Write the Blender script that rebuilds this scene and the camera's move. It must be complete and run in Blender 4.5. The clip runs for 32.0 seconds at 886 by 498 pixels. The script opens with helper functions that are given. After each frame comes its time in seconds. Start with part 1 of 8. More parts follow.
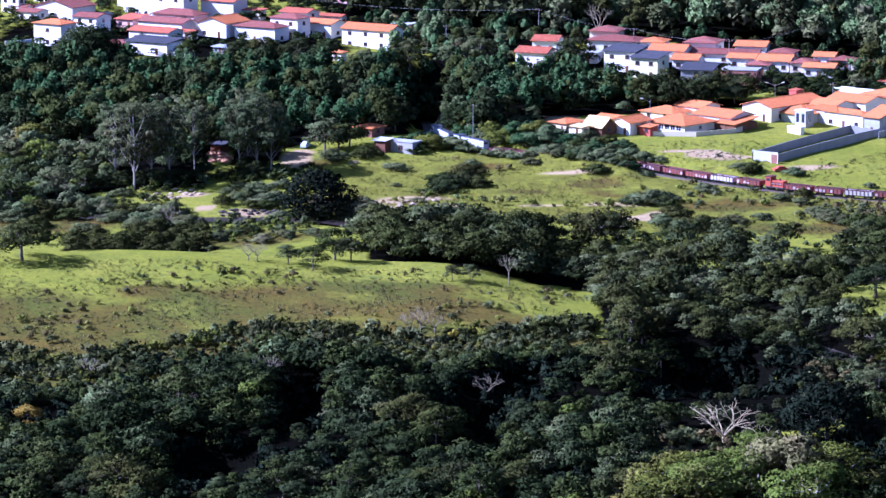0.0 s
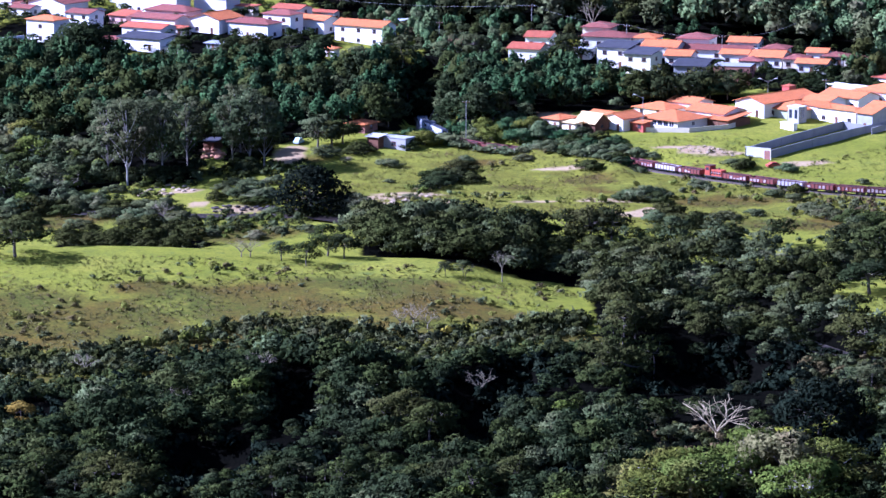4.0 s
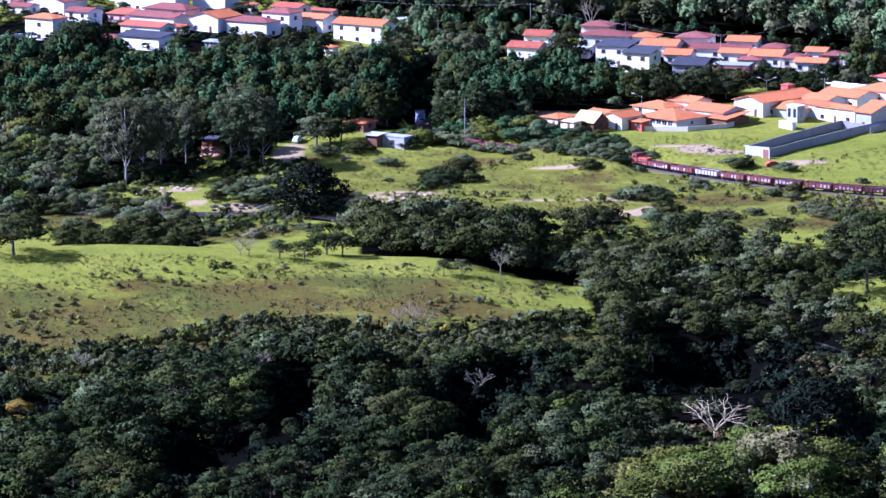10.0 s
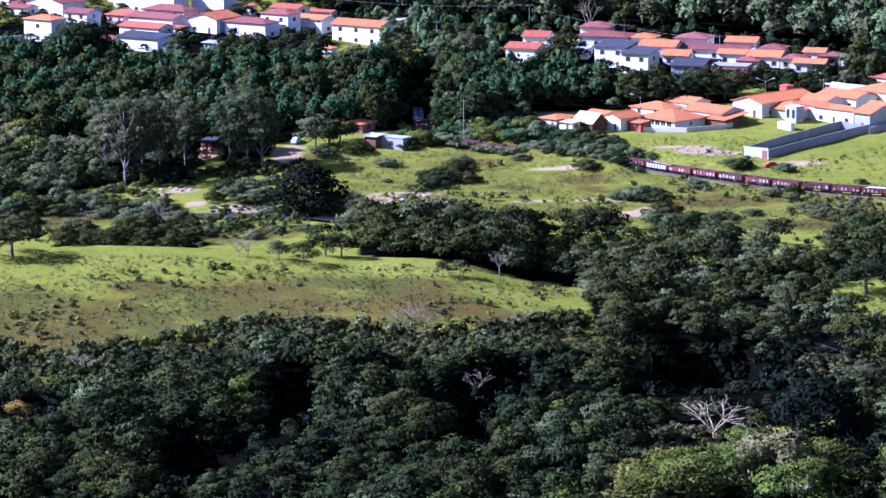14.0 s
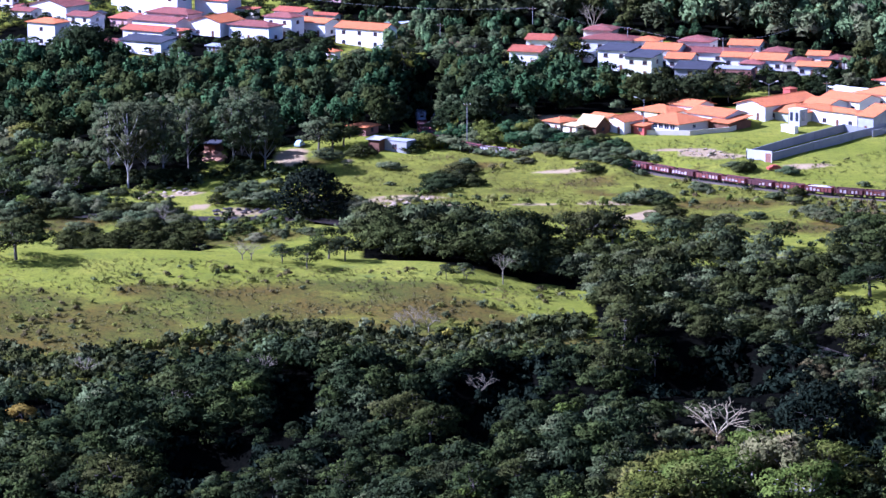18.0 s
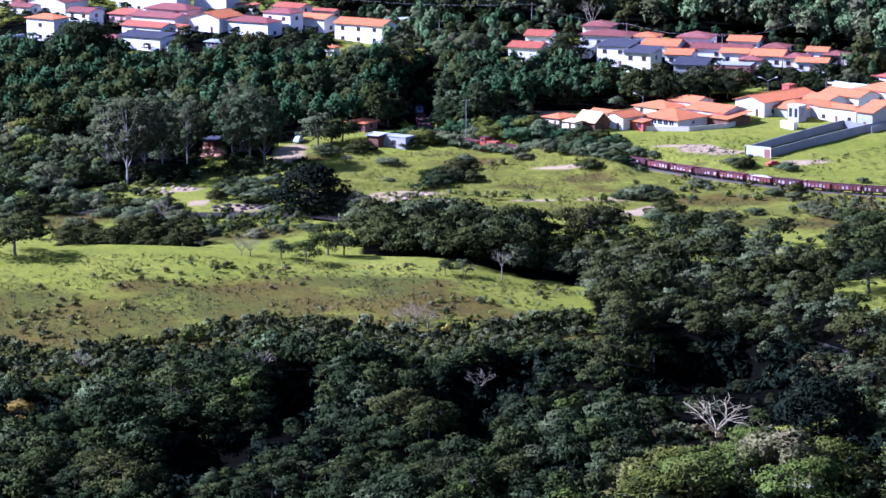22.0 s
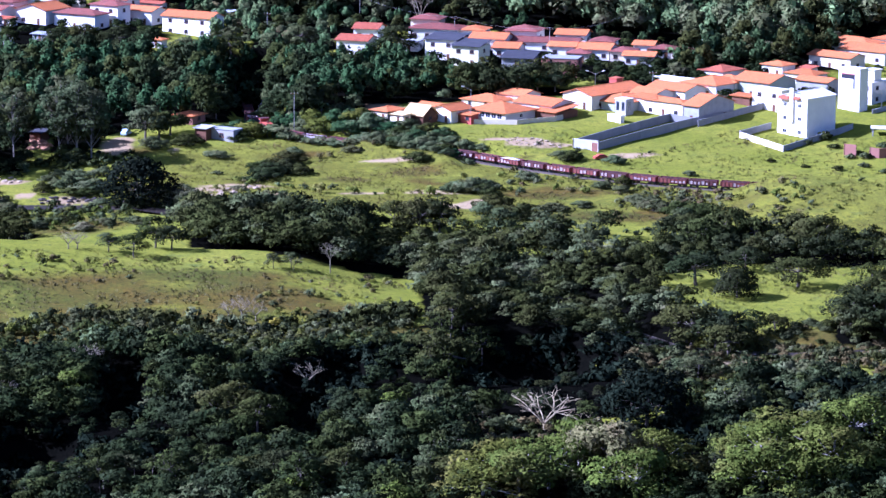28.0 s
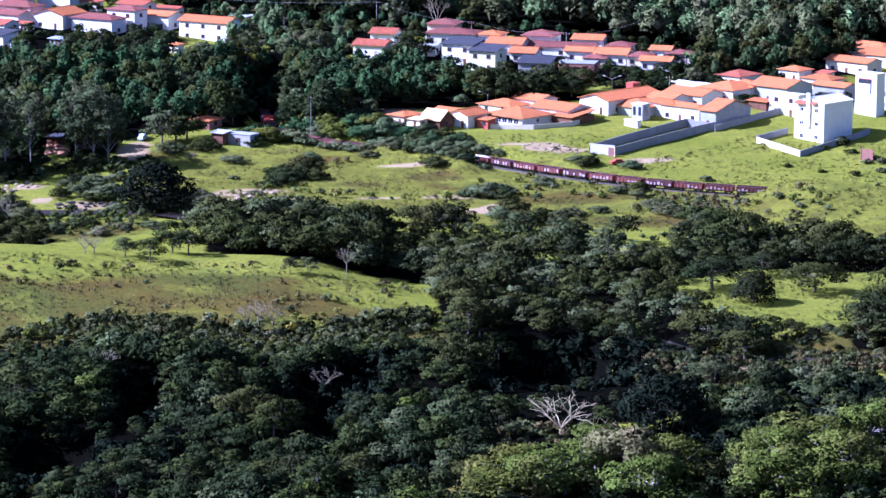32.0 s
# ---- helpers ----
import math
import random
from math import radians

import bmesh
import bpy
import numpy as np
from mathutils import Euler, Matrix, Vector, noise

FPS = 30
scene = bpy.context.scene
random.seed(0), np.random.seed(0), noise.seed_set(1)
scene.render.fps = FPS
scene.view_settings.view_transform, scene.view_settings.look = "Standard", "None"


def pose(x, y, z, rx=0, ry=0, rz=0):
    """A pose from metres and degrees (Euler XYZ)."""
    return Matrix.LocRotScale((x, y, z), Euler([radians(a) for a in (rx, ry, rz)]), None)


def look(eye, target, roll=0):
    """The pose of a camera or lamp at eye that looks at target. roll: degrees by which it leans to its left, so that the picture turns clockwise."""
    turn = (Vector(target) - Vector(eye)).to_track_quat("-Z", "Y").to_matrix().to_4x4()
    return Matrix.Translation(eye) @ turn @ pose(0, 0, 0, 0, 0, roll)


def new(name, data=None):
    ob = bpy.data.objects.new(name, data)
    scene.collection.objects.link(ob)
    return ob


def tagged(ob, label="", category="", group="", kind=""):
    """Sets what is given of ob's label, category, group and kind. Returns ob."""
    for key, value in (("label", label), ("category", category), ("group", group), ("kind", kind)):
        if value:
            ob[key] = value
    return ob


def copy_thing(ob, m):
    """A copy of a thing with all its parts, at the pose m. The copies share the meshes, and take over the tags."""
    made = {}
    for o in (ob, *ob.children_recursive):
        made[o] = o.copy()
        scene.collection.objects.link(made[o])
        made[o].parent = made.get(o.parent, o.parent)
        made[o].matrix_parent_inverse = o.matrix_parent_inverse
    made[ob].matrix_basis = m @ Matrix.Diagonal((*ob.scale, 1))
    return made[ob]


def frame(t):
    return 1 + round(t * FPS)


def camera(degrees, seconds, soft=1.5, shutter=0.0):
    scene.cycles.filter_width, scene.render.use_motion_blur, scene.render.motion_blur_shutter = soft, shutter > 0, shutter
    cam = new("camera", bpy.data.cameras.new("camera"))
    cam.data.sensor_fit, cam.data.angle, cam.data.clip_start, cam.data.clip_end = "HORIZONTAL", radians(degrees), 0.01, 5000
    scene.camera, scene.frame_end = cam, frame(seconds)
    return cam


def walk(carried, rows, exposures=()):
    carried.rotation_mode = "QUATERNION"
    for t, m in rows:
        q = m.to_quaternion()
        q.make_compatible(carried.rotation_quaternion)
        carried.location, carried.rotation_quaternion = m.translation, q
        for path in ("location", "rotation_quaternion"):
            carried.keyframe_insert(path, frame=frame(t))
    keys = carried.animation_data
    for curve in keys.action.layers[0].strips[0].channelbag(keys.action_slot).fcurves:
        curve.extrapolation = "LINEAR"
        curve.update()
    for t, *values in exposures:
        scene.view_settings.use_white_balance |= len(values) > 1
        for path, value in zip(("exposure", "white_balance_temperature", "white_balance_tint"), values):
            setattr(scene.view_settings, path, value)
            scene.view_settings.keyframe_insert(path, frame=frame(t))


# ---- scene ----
# The lookout on the hill: the camera stands still and turns (seconds, degrees down, degrees left, lean)
EYE_Z = 135.0
cam = camera(14.887, 32.0, soft=1.5)
PAN = [
    (0, 10.000, -0.000, -0.000), (0.5, 10.014, -0.016, 0.010), (1, 10.001, -0.019, 0.018), (1.5, 10.031, -0.030, -0.010),
    (2, 10.055, -0.056, 0.041), (2.5, 10.022, -0.091, 0.026), (3, 10.043, -0.118, 0.017), (3.5, 10.067, -0.119, -0.006),
    (5.5, 10.060, -0.119, 0.007), (6, 10.075, -0.119, -0.011), (6.5, 10.101, -0.118, 0.014), (7, 10.104, -0.105, -0.010),
    (7.5, 10.103, -0.105, 0.023), (8, 10.102, -0.104, 0.017), (8.5, 10.073, -0.103, -0.003), (9, 10.087, -0.117, -0.001),
    (9.5, 10.073, -0.133, 0.020), (10, 10.088, -0.144, 0.054), (10.5, 10.107, -0.149, -0.003), (11, 10.104, -0.137, 0.031),
    (11.5, 10.102, -0.149, 0.030), (12, 10.092, -0.177, -0.007), (12.5, 10.073, -0.201, 0.053), (13, 10.044, -0.197, 0.056),
    (13.5, 10.065, -0.177, -0.028), (14, 10.071, -0.163, 0.020), (14.5, 10.073, -0.163, 0.025), (16.5, 10.031, -0.164, 0.011),
    (17, 10.031, -0.121, 0.010), (17.5, 10.014, -0.115, 0.018), (18, 10.019, -0.103, -0.003), (18.5, 10.012, -0.088, -0.014),
    (19, 10.016, -0.105, 0.006), (19.5, 10.023, -0.117, -0.032), (20, 10.014, -0.120, 0.026), (20.5, 10.017, -0.132, -0.002),
    (21, 10.014, -0.134, 0.029), (21.5, 10.028, -0.134, 0.023), (22, 10.087, -0.120, 0.013), (22.5, 10.000, -0.187, 0.058),
    (23, 10.040, -0.222, 0.059), (23.5, 10.087, -0.238, 0.043), (24, 10.103, -0.230, 0.068), (24.5, 10.146, -0.256, 0.080),
    (25, 10.147, -0.280, 0.036), (25.4, 10.148, -0.400, 0.050), (25.5, 10.154, -0.830, 0.120), (25.6, 10.157, -1.977, 0.310),
    (25.7, 10.160, -3.070, 0.530), (25.8, 10.161, -3.470, 0.600), (26, 10.161, -3.686, 0.638), (26.5, 10.150, -3.300, 0.545),
    (28.5, 10.209, -3.039, 0.504), (29, 10.217, -2.994, 0.508), (29.5, 10.188, -2.970, 0.509), (30, 10.174, -2.855, 0.487),
    (30.5, 10.185, -2.788, 0.464), (31, 10.144, -2.757, 0.459), (31.5, 10.114, -2.759, 0.464), (32, 10.112, -2.783, 0.482),
   ]
walk(cam, [(t, pose(0, 0, EYE_Z, 90 - down, 0, left) @ pose(0, 0, 0, 0, 0, lean)) for t, down, left, lean in PAN],
     exposures=[(0.0, 1.45, 4335, 40.5), (32.0, 1.45, 4335, 40.5)])

# ---- daylight ----
SUN_EL = radians(37)
SUN_AZ = Vector((-1.0, -0.04)).normalized()
world = bpy.data.worlds.new("sky")
scene.world = world
world.use_nodes = True
sky = world.node_tree.nodes.new("ShaderNodeTexSky")
sky.sky_type, sky.sun_disc = "NISHITA", False
sky.sun_elevation, sky.sun_rotation = SUN_EL, math.atan2(SUN_AZ.x, SUN_AZ.y)
sky.ozone_density, sky.dust_density = 1.5, 1.2
back = world.node_tree.nodes["Background"]
back.inputs["Strength"].default_value = 0.05
world.node_tree.links.new(sky.outputs[0], back.inputs["Color"])
sun = new("sun", bpy.data.lights.new("sun", "SUN"))
sun.data.energy, sun.data.angle, sun.data.color = 5.0, radians(0.53), (1.0, 0.94, 0.85)
sun_dir = Vector((SUN_AZ.x * math.cos(SUN_EL), SUN_AZ.y * math.cos(SUN_EL), math.sin(SUN_EL)))
sun.matrix_world = look(sun_dir * 300, (0, 0, 0))

# ---- the lie of the land: heights in metres over the valley floor ----
def smooth(v, a, b):
    s = np.clip((v - a) / (b - a), 0, 1)
    return s * s * (3 - 2 * s)


RIVER = [(-260, 850), (-150, 835), (-95, 822), (-62, 816), (-30, 815), (-12, 800), (5, 782), (30, 768), (50, 742), (60, 705),
         (68, 672), (80, 648), (100, 640), (140, 648), (200, 660), (300, 640)]
# dips in the wooded slope: x, y, half widths, depth
GULLIES = [(51, 634, 19, 25, 12.0), (6.0, 598, 8, 27, 9.0), (-25.5, 602, 6, 23, 8.0), (-38.5, 556, 10, 15, 7.5), (-6, 618, 7, 12, 5.0), (15, 622, 7, 14, 6.0)]
# the railway, from the cutting on the east to the wood in the north: x, y, rail height
TRACK = [(262, 800, -1.80), (220, 808, -1.30), (180, 817, -0.80), (145, 826, -0.35), (120.4, 833.3, -0.10), (108.2, 837.2, 0.05),
         (101.5, 839.8, 0.14), (94.8, 843.3, 0.23), (88, 847.2, 0.33), (81.4, 852.1, 0.42), (74.6, 857.5, 0.53), (67.8, 863.4, 0.64),
         (61, 869.9, 0.75), (52.7, 878.7, 0.89), (41.3, 888.9, 0.73), (29.6, 897, 0.70), (20.7, 902.3, 0.82), (11.6, 908.8, 0.96),
         (5.6, 916.5, 1.07), (0.9, 925.4, 1.20), (-2.2, 934.6, 1.54), (-3.4, 942.9, 1.20), (-3.9, 950.3, 0.60), (-4.1, 958.9, 0.30),
         (-4.3, 975, -1.30), (-5, 1000, -2.90), (-7, 1040, -3.50), (-10, 1090, -3.50), (-14, 1150, -3.30)]


def near_line(x, y, line):
    """The distance to a line of points, and the line's height at the nearest place."""
    best, level = np.full(np.shape(x), 1e9), np.zeros(np.shape(x))
    for a, b in zip(line, line[1:]):
        dx, dy = b[0] - a[0], b[1] - a[1]
        s = np.clip(((x - a[0]) * dx + (y - a[1]) * dy) / (dx * dx + dy * dy), 0, 1)
        d = np.hypot(x - a[0] - s * dx, y - a[1] - s * dy)
        if len(a) > 2:
            level = np.where(d < best, a[2] + s * (b[2] - a[2]), level)
        best = np.minimum(best, d)
    return best, level


def height(x, y):
    x, y = np.asarray(x, float), np.asarray(y, float)
    z = 132.5 * np.clip(1 - (y - 4) / 440, 0, 1) ** 1.5
    z = np.where(y < 4, 132.5, z)
    crest = 5.6 * smooth(-x, -34, 2) + 2.7 * smooth(-x, 0, 100)
    z = z + crest * np.where(y < 716, smooth(y, 636, 716), 1 - smooth(y, 716, 752))
    for gx, gy, rx, ry, deep in GULLIES:
        z = z - deep * (1 - smooth(np.hypot((x - gx) / rx, (y - gy) / ry), 0.45, 1.1))
    rise = np.clip(y - 850, 0, None)
    z = z + 0.09 * np.sqrt(rise * rise + 64) - 0.72
    z = z + 0.22 * np.clip(y - 1130, 0, 600) - 0.09 * np.clip(y - 1800, 0, None)
    z = z - 2.4 * (1 - smooth(near_line(x, y, RIVER)[0], 4, 13))
    z = z + 0.5 * np.sin(x * 0.047 + 1.3) * np.sin(y * 0.041) + 0.25 * np.sin(x * 0.13 + y * 0.06) * np.sin(y * 0.11 + 2)
    d, rail = near_line(x, y, TRACK)
    w = (1 - smooth(d, 2.6, 12)) * (1 - smooth(y, 1004, 1014))
    z = z * (1 - w) + (rail - 0.42) * w
    lip = 2.4 * smooth(x, 20, 27) * (1 - smooth(x, 46, 53)) * np.where(d < 6.5, smooth(d, 2.6, 6.5), 1 - smooth(d, 6.5, 20))
    z = z + np.where(y < 902.3 - (x - 20.7) * 0.7375, lip, 0)
    bank = (y < 850) & (x > 90)
    hump = 5.6 * smooth(x, 108, 130) * np.where(d < 10, smooth(d, 2.5, 10), 1 - smooth(d, 10, 60))
    return z + np.where(bank & (y < 833 - (x - 120) * 0.23), hump, 0)

# ---- materials ----
def nodes_of(name):
    m = bpy.data.materials.new(name)
    m.use_nodes = True
    t = m.node_tree
    return m, t, t.nodes["Principled BSDF"]


def link(t, a, b):
    t.links.new(a, b)


def noise_node(t, where, scale, detail=4, rough=0.6):
    n = t.nodes.new("ShaderNodeTexNoise")
    n.inputs["Scale"].default_value, n.inputs["Detail"].default_value, n.inputs["Roughness"].default_value = scale, detail, rough
    link(t, where, n.inputs["Vector"])
    return n.outputs["Fac"]


def levels(t, fac, lo, hi):
    n = t.nodes.new("ShaderNodeMapRange")
    n.inputs["From Min"].default_value, n.inputs["From Max"].default_value = lo, hi
    link(t, fac, n.inputs["Value"])
    return n.outputs["Result"]


def blend(t, fac, a, b):
    """A mix of two colours, each a colour or a socket."""
    n = t.nodes.new("ShaderNodeMix")
    n.data_type = "RGBA"
    if isinstance(fac, float):
        n.inputs["Factor"].default_value = fac
    else:
        link(t, fac, n.inputs["Factor"])
    for socket, c in ((n.inputs[6], a), (n.inputs[7], b)):
        if isinstance(c, tuple):
            socket.default_value = (*c, 1)
        else:
            link(t, c, socket)
    return n.outputs[2]


def bumped(t, shader, fac, strength, distance):
    n = t.nodes.new("ShaderNodeBump")
    n.inputs["Strength"].default_value, n.inputs["Distance"].default_value = strength, distance
    link(t, fac, n.inputs["Height"])
    link(t, n.outputs[0], shader.inputs["Normal"])


def surface(name, c1, c2, stain, big=0.4, small=6.0, rough=0.85, metal=0.0, bump=0.3, spread=0.15):
    """A painted or raw surface: two tones in large patches, grain, and stains."""
    m, t, b = nodes_of(name)
    at = t.nodes.new("ShaderNodeTexCoord").outputs["Object"]
    info = t.nodes.new("ShaderNodeObjectInfo")
    shift = t.nodes.new("ShaderNodeVectorMath")
    link(t, at, shift.inputs[0])
    scaled = t.nodes.new("ShaderNodeVectorMath")
    scaled.operation = "SCALE"
    scaled.inputs[0].default_value, scaled.inputs["Scale"].default_value = (37, 61, 17), 1
    link(t, info.outputs["Random"], scaled.inputs["Scale"])
    link(t, scaled.outputs[0], shift.inputs[1])
    where = shift.outputs[0]
    base = blend(t, levels(t, noise_node(t, where, big), 0.35, 0.65), c1, c2)
    grain = noise_node(t, where, small, 6, 0.7)
    base = blend(t, levels(t, grain, 0.45 + spread, 0.75 + spread), base, stain)
    tone = t.nodes.new("ShaderNodeHueSaturation")
    link(t, base, tone.inputs["Color"])
    link(t, levels_out(t, info.outputs["Random"], 0.86, 1.12), tone.inputs["Value"])
    link(t, tone.outputs[0], b.inputs["Base Color"])
    b.inputs["Roughness"].default_value, b.inputs["Metallic"].default_value = rough, metal
    b.inputs["Specular IOR Level"].default_value = 0.1 if rough > 0.7 else 0.35
    bumped(t, b, grain, bump, 0.02)
    return m


def levels_out(t, fac, lo, hi):
    n = t.nodes.new("ShaderNodeMapRange")
    n.inputs["To Min"].default_value, n.inputs["To Max"].default_value = lo, hi
    link(t, fac, n.inputs["Value"])
    return n.outputs["Result"]


def roof_tiles(name, c1, c2, dirt, wave=22.0):
    """Clay tiles: rows of rolls down the slope, tones from tile to tile, lichen."""
    m, t, b = nodes_of(name)
    at = t.nodes.new("ShaderNodeTexCoord").outputs["Object"]
    info = t.nodes.new("ShaderNodeObjectInfo")
    tile = t.nodes.new("ShaderNodeTexVoronoi")
    tile.inputs["Scale"].default_value = 3.2
    link(t, at, tile.inputs["Vector"])
    sep = t.nodes.new("ShaderNodeSeparateColor")
    link(t, tile.outputs["Color"], sep.inputs[0])
    base = blend(t, levels(t, sep.outputs[0], 0.1, 0.9), c1, c2)
    base = blend(t, levels(t, noise_node(t, at, 0.55, 5, 0.7), 0.52, 0.78), base, dirt)
    tone = t.nodes.new("ShaderNodeHueSaturation")
    link(t, base, tone.inputs["Color"])
    link(t, levels_out(t, info.outputs["Random"], 0.82, 1.1), tone.inputs["Value"])
    link(t, tone.outputs[0], b.inputs["Base Color"])
    b.inputs["Roughness"].default_value = 0.8
    b.inputs["Specular IOR Level"].default_value = 0.08
    rolls = t.nodes.new("ShaderNodeTexWave")
    rolls.inputs["Scale"].default_value, rolls.inputs["Distortion"].default_value = 2.2, 0.6
    link(t, at, rolls.inputs["Vector"])
    bumped(t, b, rolls.outputs["Fac"], 0.5, 0.06)
    return m


def foliage(name, dark, light, dry, amount=0.05, rough=0.75):
    """Leaves: each one of its own tone, the crowns drifting from fresh to dry; some light comes through."""
    m, t, b = nodes_of(name)
    geo = t.nodes.new("ShaderNodeNewGeometry")
    info = t.nodes.new("ShaderNodeObjectInfo")
    own = levels_out(t, geo.outputs["Random Per Island"], -0.16, 0.16)
    spray = t.nodes.new("ShaderNodeMath")
    spray.operation, spray.use_clamp = "ADD", True
    link(t, levels(t, noise_node(t, geo.outputs["Position"], 0.75, 3, 0.6), 0.32, 0.68), spray.inputs[0])
    link(t, own, spray.inputs[1])
    base = blend(t, spray.outputs[0], dark, light)
    base = blend(t, levels(t, noise_node(t, geo.outputs["Position"], 0.11, 3), 0.5, 0.72), base, dry)
    tone = t.nodes.new("ShaderNodeHueSaturation")
    link(t, base, tone.inputs["Color"])
    link(t, levels_out(t, noise_node(t, geo.outputs["Position"], 0.19, 2), 0.25, 1.8), tone.inputs["Value"])
    link(t, levels_out(t, info.outputs["Random"], 0.475, 0.52), tone.inputs["Hue"])
    link(t, tone.outputs[0], b.inputs["Base Color"])
    b.inputs["Roughness"].default_value = rough
    b.inputs["Specular IOR Level"].default_value = 0.0
    puff = t.nodes.new("ShaderNodeAttribute")
    puff.attribute_name = "puff"
    turn = t.nodes.new("ShaderNodeVectorTransform")
    turn.vector_type, turn.convert_from, turn.convert_to = "NORMAL", "OBJECT", "WORLD"
    link(t, puff.outputs["Vector"], turn.inputs[0])
    link(t, turn.outputs[0], b.inputs["Normal"])
    leaf = t.nodes.new("ShaderNodeBsdfTranslucent")
    link(t, tone.outputs[0], leaf.inputs["Color"])
    mix = t.nodes.new("ShaderNodeMixShader")
    mix.inputs[0].default_value = amount
    link(t, b.outputs[0], mix.inputs[1])
    link(t, leaf.outputs[0], mix.inputs[2])
    link(t, mix.outputs[0], t.nodes["Material Output"].inputs["Surface"])
    return m


def ground_material():
    """Pasture, dry scrub, bare sand and fallen leaves painted near-black for shade, by the cover of the ground."""
    m, t, b = nodes_of("ground_cover")
    at = t.nodes.new("ShaderNodeNewGeometry").outputs["Position"]

    def cover(name):
        n = t.nodes.new("ShaderNodeAttribute")
        n.attribute_name = name
        return n.outputs["Fac"]

    fine, mid, wide = noise_node(t, at, 1.3, 6, 0.75), noise_node(t, at, 0.16, 6, 0.7), noise_node(t, at, 0.045, 5, 0.65)
    lush = blend(t, levels(t, mid, 0.3, 0.7), (0.215, 0.218, 0.017), (0.132, 0.146, 0.014))
    worn = blend(t, levels(t, mid, 0.35, 0.65), (0.262, 0.240, 0.027), (0.185, 0.192, 0.021))
    grass = blend(t, levels(t, wide, 0.36, 0.66), lush, worn)
    weeds = noise_node(t, at, 0.3, 4, 0.6)
    grass = blend(t, levels(t, weeds, 0.57, 0.78), grass, (0.102, 0.126, 0.031))
    grass = blend(t, levels(t, fine, 0.47, 0.68), grass, (0.112, 0.120, 0.020))
    grass = blend(t, levels(t, noise_node(t, at, 0.62, 4, 0.7), 0.56, 0.72), grass, (0.092, 0.108, 0.016))
    scrub = blend(t, levels(t, mid, 0.30, 0.70), (0.130, 0.080, 0.015), (0.094, 0.072, 0.014))
    scrub = blend(t, levels(t, wide, 0.42, 0.62), scrub, (0.088, 0.094, 0.014))
    scrub = blend(t, levels(t, fine, 0.46, 0.66), scrub, (0.050, 0.048, 0.014))
    scrub = blend(t, levels(t, noise_node(t, at, 0.75, 5, 0.7), 0.56, 0.80), scrub, (0.150, 0.096, 0.026))
    sand = blend(t, levels(t, mid, 0.35, 0.65), (0.40, 0.295, 0.150), (0.31, 0.21, 0.105))
    sand = blend(t, levels(t, fine, 0.55, 0.7), sand, (0.175, 0.126, 0.103))
    # near-black: the shade over this ground is painted into its colour
    shaded_litter = blend(t, levels(t, fine, 0.4, 0.6), (0.004, 0.0038, 0.0026), (0.0024, 0.0025, 0.0018))

    def edge(fac, lo=0.25, hi=0.75):
        n = t.nodes.new("ShaderNodeMath")
        n.operation = "ADD"
        link(t, fac, n.inputs[0])
        link(t, levels_out(t, mid, -0.75, 0.75), n.inputs[1])
        return levels(t, n.outputs[0], lo, hi)

    base = blend(t, edge(cover("dry"), 0.15, 0.95), grass, scrub)
    base = blend(t, edge(cover("shade")), base, shaded_litter)
    base = blend(t, edge(cover("bare")), base, sand)
    link(t, base, b.inputs["Base Color"])
    b.inputs["Roughness"].default_value = 0.95
    b.inputs["Specular IOR Level"].default_value = 0.0
    bumped(t, b, noise_node(t, at, 2.1, 5, 0.7), 0.7, 0.2)
    return m


M_GROUND = ground_material()
M_WHITE = surface("white_plaster", (0.83, 0.775, 0.665), (0.77, 0.715, 0.615), (0.58, 0.53, 0.46), spread=0.14)
M_PALE_ROOF = surface("pale_cement_sheet", (0.74, 0.70, 0.61), (0.68, 0.64, 0.56), (0.5, 0.46, 0.40))
M_CREAM = surface("cream_plaster", (0.72, 0.62, 0.44), (0.66, 0.57, 0.42), (0.45, 0.40, 0.32))
M_PINK = surface("pink_plaster", (0.72, 0.44, 0.38), (0.64, 0.38, 0.33), (0.45, 0.30, 0.26))
M_BLUE = surface("pale_blue_plaster", (0.55, 0.66, 0.78), (0.50, 0.60, 0.72), (0.40, 0.44, 0.48))
M_MINT = surface("pale_green_plaster", (0.80, 0.76, 0.48), (0.74, 0.70, 0.44), (0.50, 0.48, 0.34))
M_OLIVE = surface("grey_green_plaster", (0.40, 0.42, 0.33), (0.36, 0.37, 0.30), (0.25, 0.25, 0.21))
M_RED = surface("red_plaster", (0.45, 0.10, 0.07), (0.38, 0.09, 0.06), (0.22, 0.08, 0.06))
M_GREY = surface("bare_concrete", (0.34, 0.33, 0.31), (0.27, 0.26, 0.25), (0.12, 0.12, 0.11))
M_GREY_PALE = surface("pale_render", (0.42, 0.39, 0.35), (0.36, 0.34, 0.31), (0.24, 0.22, 0.20))
M_BLOCK = surface("concrete_block", (0.30, 0.285, 0.275), (0.25, 0.24, 0.235), (0.15, 0.145, 0.14), big=0.3)
M_BRICK = surface("hollow_brick", (0.32, 0.145, 0.10), (0.25, 0.12, 0.085), (0.15, 0.09, 0.07))
M_TILE = roof_tiles("orange_tile", (0.56, 0.178, 0.053), (0.46, 0.147, 0.046), (0.35, 0.130, 0.058))
M_TILE_PALE = roof_tiles("pale_tile", (0.80, 0.56, 0.25), (0.72, 0.48, 0.20), (0.56, 0.36, 0.17))
M_TILE_RED = roof_tiles("red_tile", (0.43, 0.122, 0.058), (0.35, 0.098, 0.050), (0.25, 0.09, 0.055))
